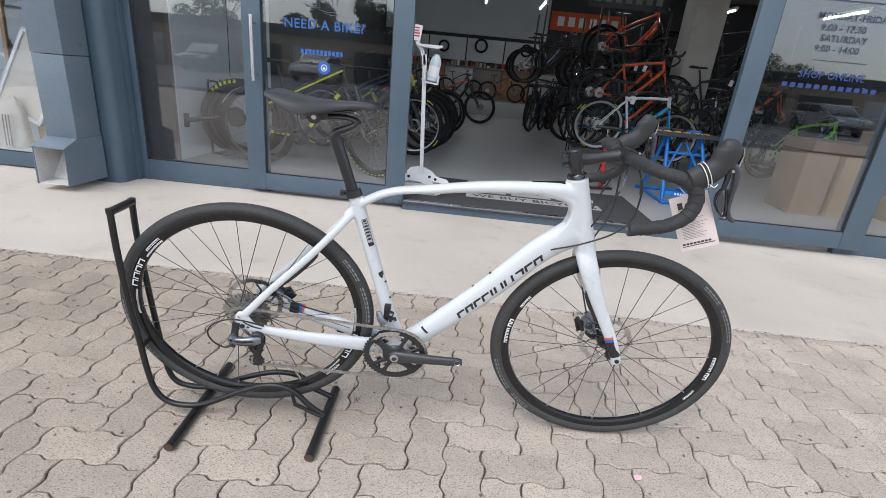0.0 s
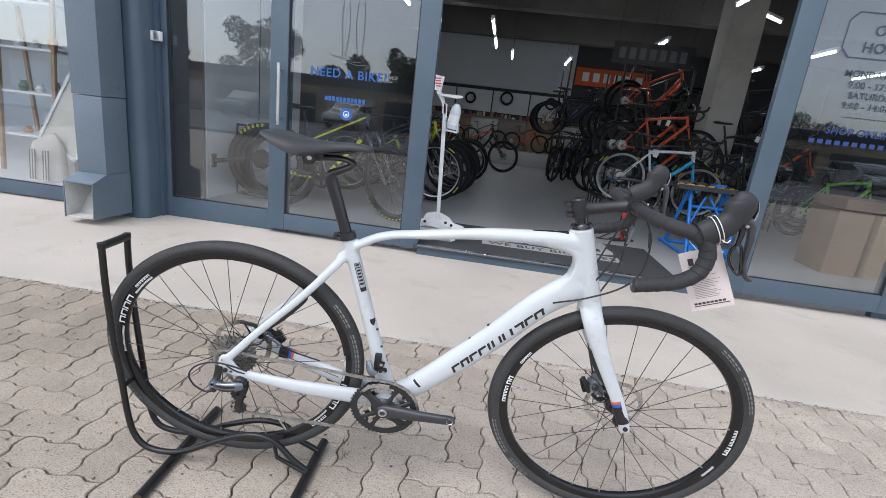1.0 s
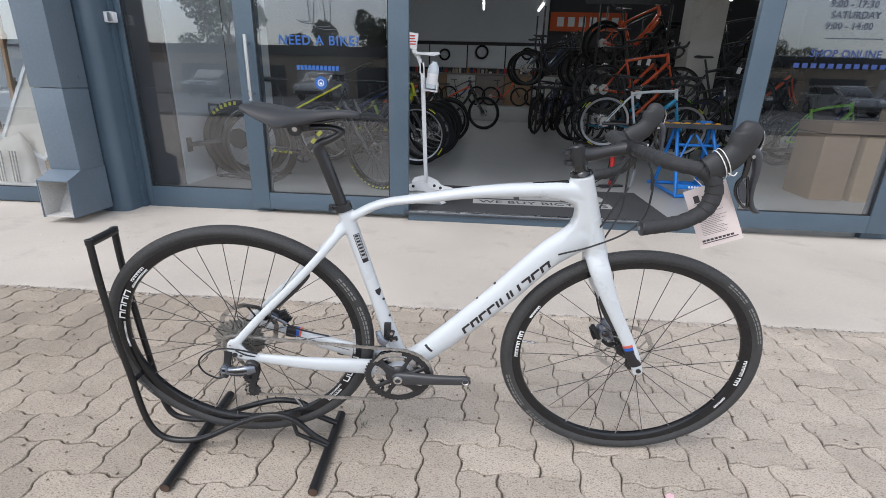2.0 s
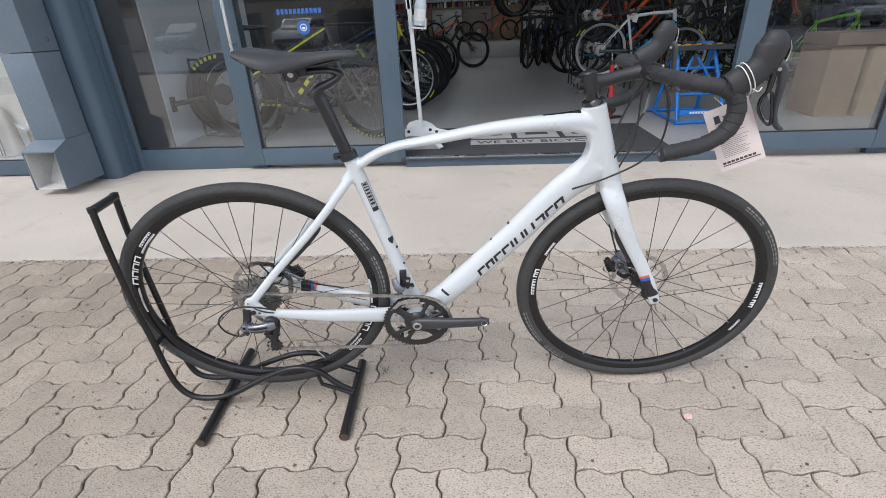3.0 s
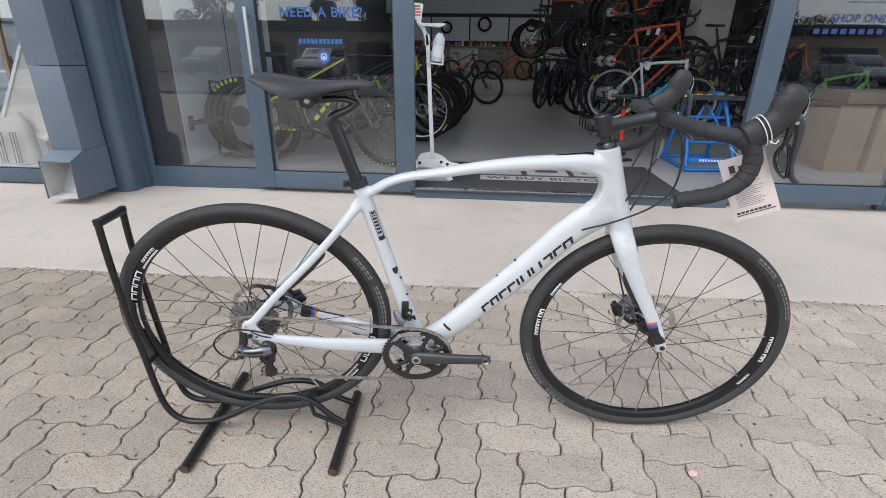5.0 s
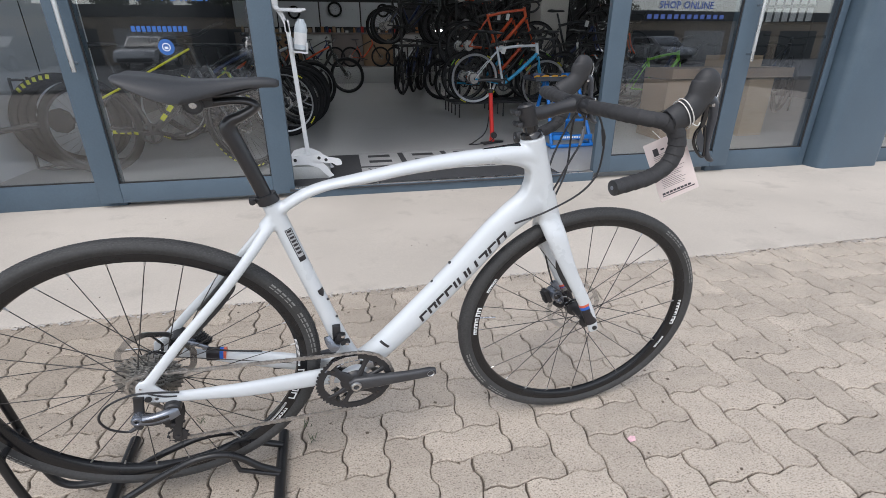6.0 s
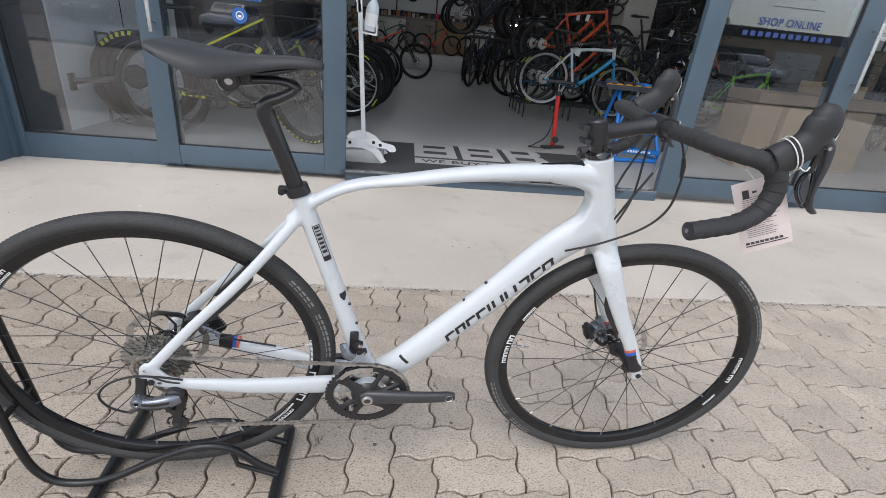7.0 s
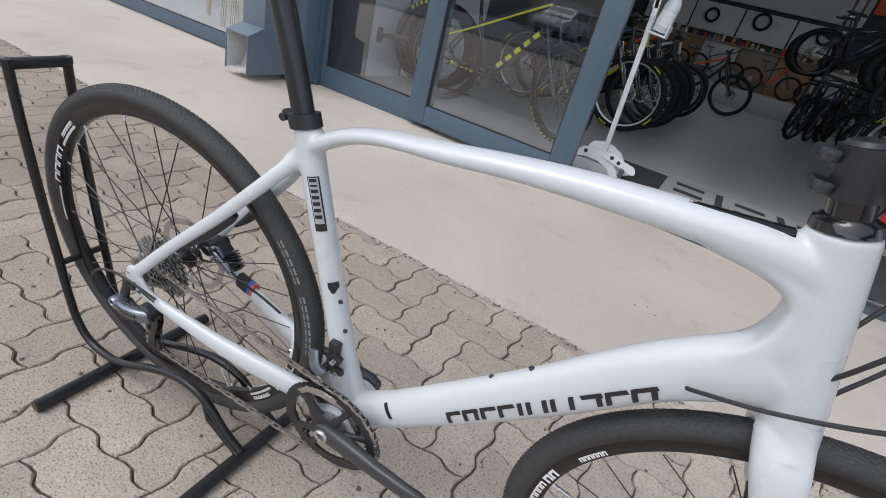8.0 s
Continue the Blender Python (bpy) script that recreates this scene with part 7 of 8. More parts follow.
# the lamp at (3.2, 5.0) is an added, unseen one that brightens the pillar
for x, y, turn in ((0.15, 8.3, 90), (0.15, 10.0, 90), (0.53, 11.5, 90), (1.9, 11.6, 90), (3.15, 8.6, 90), (3.2, 5.0, 90), (-1.3, 9.6, 90), (-1.2, 6.6, 90), (5.6, 10.5, 90), (5.6, 8.2, 90), (7.4, 9.4, 90), (8.3, 7.2, 0)):
    tube_lamp(x, y, 2.8, 1.25, turn)
tube_lamp(4.75, 8.1, 3.3, 0.6, 40)
for x, z, mat in ((3.42, 1.40, TUBE_LIGHT), (3.66, 1.42, TUBE_LIGHT), (4.62, 1.52, STRIP_WARM), (4.95, 1.55, STRIP_WARM)):
    ob = thing("strip_lamp", "short lit strip lamp on the dark back wall", "strip lamp", pose(x, 13.86, z), "strip lamps")
    part("case", Shape().box((0, 0.02, 0), (0.22, 0.03, 0.07), bevel=0.004), BLACK_SATIN, ob)
    part("tube", Shape().box((0, -0.004, 0), (0.19, 0.016, 0.04), bevel=0.004), mat, ob)
    part("post", Shape().rod((0, 0.02, -0.03), (0, 0.02, 0.46 - z), 0.008), BLACK_SATIN, ob)

# ---- doormat ----
mat_ob = thing("doormat", "charcoal pile doormat with pale grey printing", "doormat", pose(0, 0, FLOOR))
part("carpet", Shape().box((1.09, 3.0, 0.004), (2.08, 1.13, 0.008), bevel=0.003), MAT_DARK, mat_ob)
g = Shape()
for x0, x1 in ((0.58, 0.94), (0.99, 1.35)):
    for y in (3.125, 3.34, 3.555):
        g.box(((x0 + x1) / 2, y, 0.0088), (x1 - x0, 0.115, 0.0012))
    for x in (x0 + 0.04, x1 - 0.04):
        g.box((x, 3.34, 0.0086), (0.08, 0.50, 0.0010))
outer = [(1.40, 3.08), (1.66, 3.08), (1.74, 3.11), (1.76, 3.20), (1.73, 3.32), (1.70, 3.34), (1.73, 3.37), (1.75, 3.46), (1.72, 3.57), (1.64, 3.60), (1.40, 3.60)]
g.slab(outer, 0.0082, 0.0094, "z")
part("block_print", g, MAT_PRINT, mat_ob, "pale grey block shapes", smooth=0)
holes = Shape().box((1.56, 3.46, 0.0098), (0.17, 0.10, 0.0008)).box((1.56, 3.22, 0.0098), (0.17, 0.10, 0.0008))
part("block_gap", holes, MAT_DARK, mat_ob)
part("text_band", Shape().box((1.17, 2.935, 0.0088), (1.18, 0.16, 0.0012)), MAT_PRINT, mat_ob, "pale grey band")
lettering("text", "WE BUY BICYCLES", 0.125, MAT_DARK, mat_ob, pose(0.635, 2.892, 0.0098), 0.0003, 0.002, 1.07)

# ---- hand sanitiser dispenser ----
DY = 2.9
sd = thing("sanitiser_dispenser", "white metal foot-pedal hand sanitiser dispenser on a grey base", "sanitiser dispenser", Matrix.Translation((0.024, 0, 0)))
part("base", Shape().box((0.155, DY, FLOOR + 0.053), (0.30, 0.30, 0.10), bevel=0.006), BASE_GREY, sd, "grey sheet metal base")
arch = [(0.005, 0.20), (0.03, 0.235), (0.10, 0.255), (0.17, 0.245), (0.235, 0.215), (0.285, 0.16), (0.315, 0.112), (0.335, 0.085), (0.30, 0.072), (0.27, 0.10), (0.225, 0.15), (0.15, 0.178), (0.07, 0.182), (0.01, 0.168)]
for y in (DY - 0.155, DY + 0.13):
    part("foot_plate", Shape().slab(arch, y, y + 0.006), WHITE_METAL, sd, "white bent side plate", smooth=25)
ped = [(0.17, 0.225), (0.20, 0.252), (0.255, 0.258), (0.30, 0.235), (0.345, 0.225), (0.385, 0.215), (0.402, 0.19), (0.398, 0.17), (0.36, 0.165), (0.33, 0.185), (0.28, 0.19), (0.23, 0.20)]
pd = part("pedal", Shape().slab(curve([p for p in ped], 3, True), DY - 0.165, DY - 0.158), WHITE_METAL, sd, "white foot pedal plate", smooth=25)
for x, z in ((0.235, 0.228), (0.285, 0.212), (0.06, 0.217)):
    part("hole", Shape().lathe([(0.0, DY - 0.1665), (0.012, DY - 0.1665), (0.0125, DY - 0.1655)], (x, 0, z), n=16), GASKET, pd)
part("pole", Shape().box((0.126, DY, 0.70), (0.032, 0.024, 0.96), pose(0, 0, 0, 0, -2.6, 0).to_3x3(), 0.004), WHITE_METAL, sd)
part("neck", Shape().slab([(0.085, 1.10), (0.118, 1.10), (0.110, 1.16), (0.085, 1.23), (0.05, 1.275), (0.02, 1.27), (0.03, 1.245), (0.066, 1.20), (0.085, 1.15)], DY - 0.012, DY + 0.012), WHITE_METAL, sd, smooth=25)
part("arm", Shape().slab([(0.035, 1.252), (0.24, 1.252), (0.245, 1.240), (0.20, 1.226), (0.06, 1.235)], DY - 0.04, DY + 0.04), WHITE_METAL, sd, smooth=25)
part("holder", Shape().slab([(0.112, 0.97), (0.228, 0.955), (0.236, 1.03), (0.226, 1.03), (0.220, 0.968), (0.122, 0.98), (0.122, 1.06), (0.112, 1.06)], DY - 0.05, DY + 0.05).box((0.172, DY + 0.045, 1.01), (0.11, 0.008, 0.10)), WHITE_METAL, sd, smooth=25)
bt = part("bottle", Shape().lathe([(0, 0), (0.043, 0.002), (0.046, 0.012), (0.046, 0.14), (0.040, 0.17), (0.024, 0.195), (0.02, 0.205), (0, 0.206)], axis="z", n=24), CLEAR_GEL, sd, "translucent plastic gel bottle", pose(0.175, DY, 0.982, 0, 8, 0))
part("label", Shape().lathe([(0.0463, 0.035), (0.0465, 0.04), (0.0465, 0.11), (0.0463, 0.115)], axis="z", n=24, start=3.6, end=5.9), WHITE_PRINT, bt)
sg = part("notice", Shape().box((0.022, DY + 0.01, 1.335), (0.085, 0.004, 0.115), pose(0, 0, 0, 0, 8, 0).to_3x3(), 0.001), WHITE_PLASTIC, sd, "small white notice with red print")
pr = Shape()
for k in range(4):
    pr.box((0.019 + 0.003 * k, DY + 0.0072, 1.37 - 0.02 * k), (0.055 - 0.012 * (k % 2), 0.0012, 0.009))
part("notice_print", pr, RED_PRINT, sg)

# ---- red floor pump ----
pump = thing("floor_pump", "red bicycle floor pump with a black foot and hose", "floor pump")
foot = Shape().box((1.98, 3.86, FLOOR + 0.012), (0.25, 0.075, 0.022), pose(0, 0, 0, 0, 0, 20).to_3x3(), 0.008)
part("foot", foot, BLACK_SATIN, pump, "black pump foot")
part("barrel", Shape().sweep([(1.98, 3.86, FLOOR + 0.02), (1.975, 3.853, 0.16), (1.932, 3.812, 0.58)], [0.028, 0.022, 0.021], 16), PUMP_RED, pump, "red enamelled barrel")
part("collar", Shape().sweep([(1.932, 3.812, 0.575), (1.929, 3.810, 0.61)], 0.026, 16), BLACK_SATIN, pump)
part("rod", Shape().rod((1.929, 3.810, 0.60), (1.922, 3.804, 0.68), 0.007), STEEL, pump)
part("handle", Shape().sweep([(1.80, 3.82, 0.69), (1.86, 3.81, 0.695), (1.985, 3.80, 0.695), (2.045, 3.79, 0.69)], [0.012, 0.016, 0.016, 0.012], 12), BLACK_SATIN, pump)
part("hose", Shape().sweep(curve([(2.0, 3.83, 0.14), (1.93, 3.75, 0.10), (1.80, 3.72, 0.085), (1.72, 3.80, 0.072), (1.80, 3.90, 0.075), (1.93, 3.90, 0.20), (1.945, 3.84, 0.55)], 8), 0.006, 8), BLACK_SATIN, pump, "black rubber hose")
part("gauge", Shape().lathe([(0, -0.03), (0.03, -0.03), (0.032, -0.02), (0.032, 0)], (1.985, 3.835, 0.15), n=18), BLACK_SATIN, pump)

# ---- blue work stand with its tool tray ----
ws = thing("work_stand", "bright blue tubular workshop stand with a tool tray on top", "work stand")
for a, b in (((2.46, 3.45, FLOOR + 0.02), (2.95, 3.50, FLOOR + 0.02)), ((2.44, 4.15, FLOOR + 0.02), (2.98, 4.15, FLOOR + 0.02))):
    part("foot_tube", Shape().sweep([a, b], 0.018, 12), STAND_BLUE, ws)
for x in (2.48, 2.93):
    part("side_tube", Shape().sweep([(x, 3.46, FLOOR + 0.02), (x, 4.15, FLOOR + 0.02)], 0.016, 12), STAND_BLUE, ws)
for x, u in ((2.50, 2.52), (2.93, 2.85)):
    part("leg", Shape().sweep([(x, 3.52, FLOOR + 0.03), (u, 3.80, 0.67)], 0.018, 12), STAND_BLUE, ws)
    part("leg", Shape().sweep([(x, 4.12, FLOOR + 0.03), (u, 3.86, 0.67)], 0.018, 12), STAND_BLUE, ws)
for z, y in ((0.30, 3.66), (0.52, 3.76)):
    part("cross_tube", Shape().sweep([(2.51, y, z), (2.92, y, z)], 0.014, 12), STAND_BLUE, ws)
part("brace", Shape().sweep([(2.53, 3.70, 0.33), (2.66, 3.78, 0.62)], 0.012, 10), STAND_BLUE, ws)
part("brace", Shape().sweep([(2.88, 3.70, 0.33), (2.70, 3.78, 0.62)], 0.012, 10), STAND_BLUE, ws)
bar = part("name_bar", Shape().box((2.71, 3.50, 0.16), (0.42, 0.025, 0.045), bevel=0.004), STAND_BLUE, ws, "blue cross bar with white print")
bp = Shape()
for k in range(9):
    bp.box((2.60 + 0.026 * k, 3.486, 0.16), (0.018, 0.002, 0.02))
part("bar_print", bp, WHITE_PRINT, bar)
part("tray", Shape().box((2.66, 3.86, 0.685), (0.62, 0.34, 0.012), bevel=0.003).box((2.66, 3.695, 0.705), (0.62, 0.008, 0.035)).box((2.66, 4.025, 0.705), (0.62, 0.008, 0.035)), TRAY_GREY, ws, "dark metal tool tray")
for k in range(6):
    x = 2.42 + 0.095 * k
    tl = thing("hand_tool", "amber and black hand tool lying in the tool tray", "tool", pose(x, 3.80, 0.706, 0, 0, rng.uniform(-30, 30)), "tools in the tray")
    part("handle", Shape().sweep([(-0.05, 0, 0.008), (-0.02, 0, 0.012), (0.02, 0, 0.012)], [0.009, 0.014, 0.011], 10), TOOL_AMBER, tl)
    part("shaft", Shape().rod((0.02, 0, 0.012), (0.075, 0, 0.008), 0.005), STEEL, tl)
for k in range(3):
    solid("tool_box", Shape().box((0, 0, 0.025), (0.12, 0.09, 0.05), bevel=0.006), (FRAME_NAVY, BLACK_SATIN, STAND_BLUE)[k], "small plastic tool box in the tool tray", "tool box", m=pose(2.48 + 0.17 * k, 3.95, 0.691, 0, 0, 8 * k - 6))

# ---- cardboard boxes behind the right door leaf ----


def carton(x0, x1, y0, y1, z0, z1, mat, label, turn=0.0):
    w, d, h = x1 - x0, y1 - y0, z1 - z0
    ob = thing("cardboard_box", label, "cardboard box", pose((x0 + x1) / 2, (y0 + y1) / 2, z0, 0, 0, turn), "cardboard boxes")
    part("body", Shape().box((0, 0, h / 2), (w, d, h - 0.002), bevel=0.004), mat, ob)
    for s in (-1, 1):
        part("flap", Shape().box((0, s * d / 4, h + 0.001), (w - 0.004, d / 2 - 0.003, 0.004)), mat, ob)
    part("tape", Shape().box((0, 0, h + 0.004), (w * 0.98, 0.05, 0.001)).box((w / 2 + 0.001, 0, h - 0.05), (0.001, 0.05, 0.1)), PALE_WOOD, ob)
    return ob


carton(3.80, 4.09, 3.62, 4.1, FLOOR, 0.665, CARD_SHADED, "brown cardboard box standing behind the door glass", -4)
carton(4.13, 4.50, 3.60, 4.2, FLOOR, 0.66, CARD, "large pale brown cardboard box behind the door glass")
carton(4.78, 5.10, 3.66, 4.1, FLOOR, 0.665, CARD, "brown cardboard box beside the window", 3)
carton(3.84, 5.33, 3.66, 4.15, 0.676, 0.775, CARD_SHADED, "long flat brown box lying on other boxes")
carton(4.55, 4.95, 3.72, 4.1, 0.782, 0.90, CARD, "small cardboard box on top of the pile", 5)
# coloured frames standing behind the boxes
shop_bicycle("lime green bicycle standing behind cardboard boxes", bike_at(4.75, 5.9, FLOOR, 8, 3), FRAME_GREEN, FRAME_GREEN, True, group="bicycles behind the boxes")
shop_bicycle("yellow and black bicycle standing behind cardboard boxes", bike_at(6.1, 6.2, FLOOR, -6, 3), MTB_YELLOW, MTB_BLACK, True, group="bicycles behind the boxes")
shop_bicycle("black bicycle standing behind cardboard boxes", bike_at(5.2, 6.6, FLOOR, 4, -3), MTB_BLACK, FRAME_NAVY, group="bicycles behind the boxes")
shop_bicycle("black bicycle standing deep behind the side light", bike_at(5.9, 4.75, FLOOR, 28, 3), MTB_BLACK, BLACK_SATIN, group="bicycles behind the boxes")
shop_bicycle("dark blue bicycle standing deep behind the side light", bike_at(6.5, 5.15, FLOOR, 34, -3), FRAME_NAVY, MTB_BLACK, True, group="bicycles behind the boxes")
shop_bicycle("black bicycle standing deep behind the side light", bike_at(7.0, 4.55, FLOOR, 22, 3), BLACK_SATIN, MTB_BLACK, group="bicycles behind the boxes")
shop_bicycle("dark blue bicycle standing deep behind the side light", bike_at(7.3, 3.75, FLOOR, 30, -3), MTB_BLACK, FRAME_NAVY, group="bicycles behind the boxes")
rack = thing("card_rack", "black wire rack holding white packets", "rack", pose(6.9, 5.55, 0, 0, 0, -30))
for x in (-0.36, 0.36):
    part("post", Shape().rod((x, 0, FLOOR), (x, 0, 1.75), 0.012), BLACK_SATIN, rack)
for z in (1.28, 1.50, 1.72):
    part("rail", Shape().rod((-0.36, 0, z), (0.36, 0, z), 0.008), BLACK_SATIN, rack)
for k in range(14):
    part("packet", Shape().box((-0.30 + 0.1 * (k % 7), -0.018, 1.40 + 0.22 * (k // 7)), (0.07, 0.016, 0.17), bevel=0.003), WHITE_PLASTIC, rack)

# ---- tyres behind the side light, standing in for the mountain bicycle's rear wheel ----
td = thing("rear_wheel_stand_in", "black tyres on a tube stand, standing in for a rear wheel", "tyre display")
for k in range(3):
    ty = part("tyre", Shape().lathe(tyre_profile(0.372 - 0.006 * k, 0.03, 12), n=56, closed=True), TYRE_PLAIN, td, "new black tyre", m=pose(-1.70 + 0.022 * k, 3.46 + 0.066 * k, 0.455, 0, 0, 8))
    if k == 0:
        for i in range(6):
            a = math.radians(133 - 7.6 * i)
            part("tyre_print", Shape().box((0.345 * math.cos(a), -0.0295, 0.345 * math.sin(a)), (0.024, 0.003, 0.032), pose(0, 0, 0, 0, 90 - math.degrees(a), 0).to_3x3() @ Matrix.Rotation(0.25, 3, "Y")), MTB_YELLOW, ty, "yellow block of print")
    else:
        part("tyre_line", Shape().lathe([(0.36, -0.0262), (0.364, -0.0247), (0.3645, -0.0243), (0.3605, -0.0266)], n=40, closed=True, start=2.2, end=4.4), BASE_GREY, ty)
part("bar", Shape().sweep([(-2.10, 3.24, 0.42), (-1.88, 3.42, 0.45), (-1.62, 3.44, 0.47)], 0.022, 8, up=(0, 0, 1)), BLACK_SATIN, td)
part("bar_plate", Shape().box((-2.112, 3.235, 0.42), (0.02, 0.06, 0.13), bevel=0.004), BLACK_SATIN, td)
for x, y in ((-2.06, 3.56), (-1.99, 3.66)):
    part("frame_tube", Shape().sweep(curve([(x, y, FLOOR + 0.01), (x, y, 0.3), (x, y, 0.74), (x + 0.02, y, 0.77), (x + 0.10, y, 0.77)], 5), 0.010, 10), BLACK_SATIN, td)
for a, b in (((-2.06, 3.56, 0.07), (-1.45, 3.40, 0.07)), ((-1.99, 3.66, 0.07), (-1.40, 3.86, 0.07)), ((-2.06, 3.56, 0.07), (-1.99, 3.66, 0.07))):
    part("foot_tube", Shape().sweep([a, b], 0.010, 10), BLACK_SATIN, td)
part("hub_plate", Shape().lathe([(0, -0.02), (0.095, -0.02), (0.10, 0.0), (0.06, 0.05), (0, 0.05)], (-1.72, 3.42, 0.47), n=9), BLACK_SATIN, td)

# ---- partitions beside the display ----
block("brown_panel", -2.42, -2.135, 3.10, 3.14, FLOOR, 3.4, BROWN_PANEL, "tall dark brown partition panel", "panel", kind="")
block("white_partition", -2.17, -2.122, 3.143, 5.2, FLOOR, 3.4, WALL_WHITE, "white painted partition receding into the shop", "partition", kind="")
block("door_post", -2.44, -2.405, 2.72, 2.76, FLOOR, 3.4, PALE_WOOD, "pale vertical trim strip behind the side light", "trim", kind="")
solid("cable", Shape().sweep(curve([(-1.86, 3.62, 3.4), (-1.85, 3.60, 1.6), (-1.84, 3.58, 1.0), (-1.83, 3.56, 0.83)], 6), 0.004, 6), BLACK_SATIN, "thin black cable hanging before the white partition", "cable")

# ---- lettering on the glass ----
GL = FRONT + 0.0205
s1 = thing("window_lettering", "blue vinyl lettering on the door glass", "lettering", pose(-0.865, GL, 1.262))
lettering("text", "NEED A BIKE?", 0.088, BLUE_PRINT, s1, pose(0, 0, 0, 90), 0.0004, 0.0015, 1.12)
for k in range(11):
    part("print_bar", Shape().box((0.134 + 0.029 * k, 0, -0.155), (0.022, 0.0008, 0.032)), BLUE_PRINT, s1, "unreadable blue letter")
sticker = thing("round_sticker", "round blue notice sticker on the door glass", "sticker", pose(-0.568, GL, 1.005))
part("disc", Shape().lathe([(0, -0.0005), (0.046, -0.0005), (0.046, 0.0005), (0, 0.0005)], n=40), BLUE_PRINT, sticker)
part("mark", Shape().ring(circle(0.024, 24), circle(0.019, 24), -0.0012, -0.0007).box((0, -0.001, -0.004), (0.020, 0.0005, 0.014)), WHITE_PLASTIC, sticker, "plain white mark")
sketch = thing("window_drawing", "thin dark line drawing above the blue lettering", "drawing", pose(-0.865, GL, 1.262))
for k, (x, lean) in enumerate(((0.235, -0.006), (0.275, 0.012), (0.345, -0.010), (0.392, 0.004))):
    part("stroke", Shape().sweep(curve([(x, 0, 0.53), (x + lean, 0, 0.36), (x - lean, 0, 0.15)], 5), 0.0022, 6), DARK_PRINT, sketch)
for x0, x1, z in ((0.145, 0.235, 0.150), (0.165, 0.270, 0.138), (0.255, 0.385, 0.118), (0.290, 0.435, 0.100)):
    part("stroke", Shape().sweep(curve([(x0, 0, z + 0.012), ((x0 + x1) / 2, 0, z), (x1, 0, z + 0.004)], 5), 0.0022, 6, up=(0, 1, 0.01)), DARK_PRINT, sketch)
s2 = thing("window_lettering", "dark vinyl opening hours on the door glass", "lettering", pose(2.70, GL, 0))
for words, x, z, size in (("OPEN", 0.19, 1.88, 0.09), ("HOURS", 0.145, 1.775, 0.09), ("MONDAY-FRIDAY", 0.09, 1.625, 0.058), ("9:00 - 17:30", 0.13, 1.555, 0.058), ("SATURDAY", 0.15, 1.49, 0.058), ("9:00 - 14:00", 0.13, 1.425, 0.058)):
    lettering("text", words, size, DARK_PRINT, s2, pose(x, 0, z, 90), 0.0004, 0.001, 1.05)
octo = [(2.72, 1.79), (2.77, 1.735), (3.23, 1.735), (3.28, 1.79), (3.28, 1.96), (3.23, 2.015), (2.77, 2.015), (2.72, 1.96)]
part("outline", Shape().ring([(3.0 + (x - 3.0) - 2.70, z) for x, z in octo], [(3.0 + (x - 3.0) * 0.975 - 2.70, 1.875 + (z - 1.875) * 0.94) for x, z in octo], -0.0004, 0.0004), DARK_PRINT, s2)
s3 = thing("window_lettering", "blue vinyl shop line on the other door glass", "lettering", pose(2.66, GL, 1.255))
part("rule", Shape().box((0.37, 0, 0.115), (0.36, 0.0008, 0.005)), DARK_PRINT, s3)
lettering("text", "SHOP ONLINE", 0.066, DEEP_PRINT, s3, pose(0.12, 0, 0.0, 90), 0.0004, 0.001, 1.08)
for k in range(12):
    part("print_bar", Shape().box((0.05 + 0.055 * k, 0, -0.055), (0.036, 0.0008, 0.030)), DEEP_PRINT, s3)

# ---- furniture shop window ----
ls = thing("ladder_shelf", "pale oak ladder shelf with white boards", "ladder shelf")
for y in (3.05, 3.35):
    for x, lean in ((-4.16, 0.0), (-3.58, 0.0)):
        part("upright", Shape().box((x, y, 0.95), (0.035, 0.03, 1.70), pose(0, 0, 0, -4 if y < 3.2 else 4, 0, 0).to_3x3(), 0.004), WOOD, ls)
for k in range(4):
    part("board", Shape().box((-3.87, 3.2, 0.45 + 0.40 * k), (0.55, 0.34 - 0.03 * k, 0.022), bevel=0.003), WHITE_PLASTIC, ls)
for k in range(4):
    for q in range(3):
        h = rng.uniform(0.06, 0.16)
        solid("vase", Shape().lathe([(0, 0), (0.03, 0), (0.045, h * 0.45), (0.022, h * 0.8), (0.028, h), (0.024, h), (0.018, h * 0.8), (0, h * 0.75)], axis="z", n=18), (TERRACOTTA, GREEN_POT, WHITE_PLASTIC, BRUSHED)[(k + q) % 4], "small ceramic vase on the ladder shelf", "vase", m=pose(-4.05 + 0.18 * q, 3.18, 0.461 + 0.40 * k))
pf = thing("picture_frame", "white picture frame leaning against the shelf", "picture frame", pose(-3.60, 2.86, 0.46, -10, 0, 0) @ pose(0, 0, 0, 0, 24, 0))
for c, s in (((0, 0, 0.35), (0.03, 0.02, 0.7)), ((0.42, 0, 0.35), (0.03, 0.02, 0.7)), ((0.21, 0, 0.015), (0.45, 0.02, 0.03)), ((0.21, 0, 0.685), (0.45, 0.02, 0.03))):
    part("bar", Shape().box(c, s, bevel=0.003), WHITE_PLASTIC, pf)
part("sheet", Shape().box((0.21, 0.006, 0.35), (0.39, 0.004, 0.64)), LINEN, pf)
bag = thing("linen_bag", "cream linen bag with dark stripes", "bag", pose(-3.46, 2.80, 0.10) @ Matrix.Scale(0.88, 4))
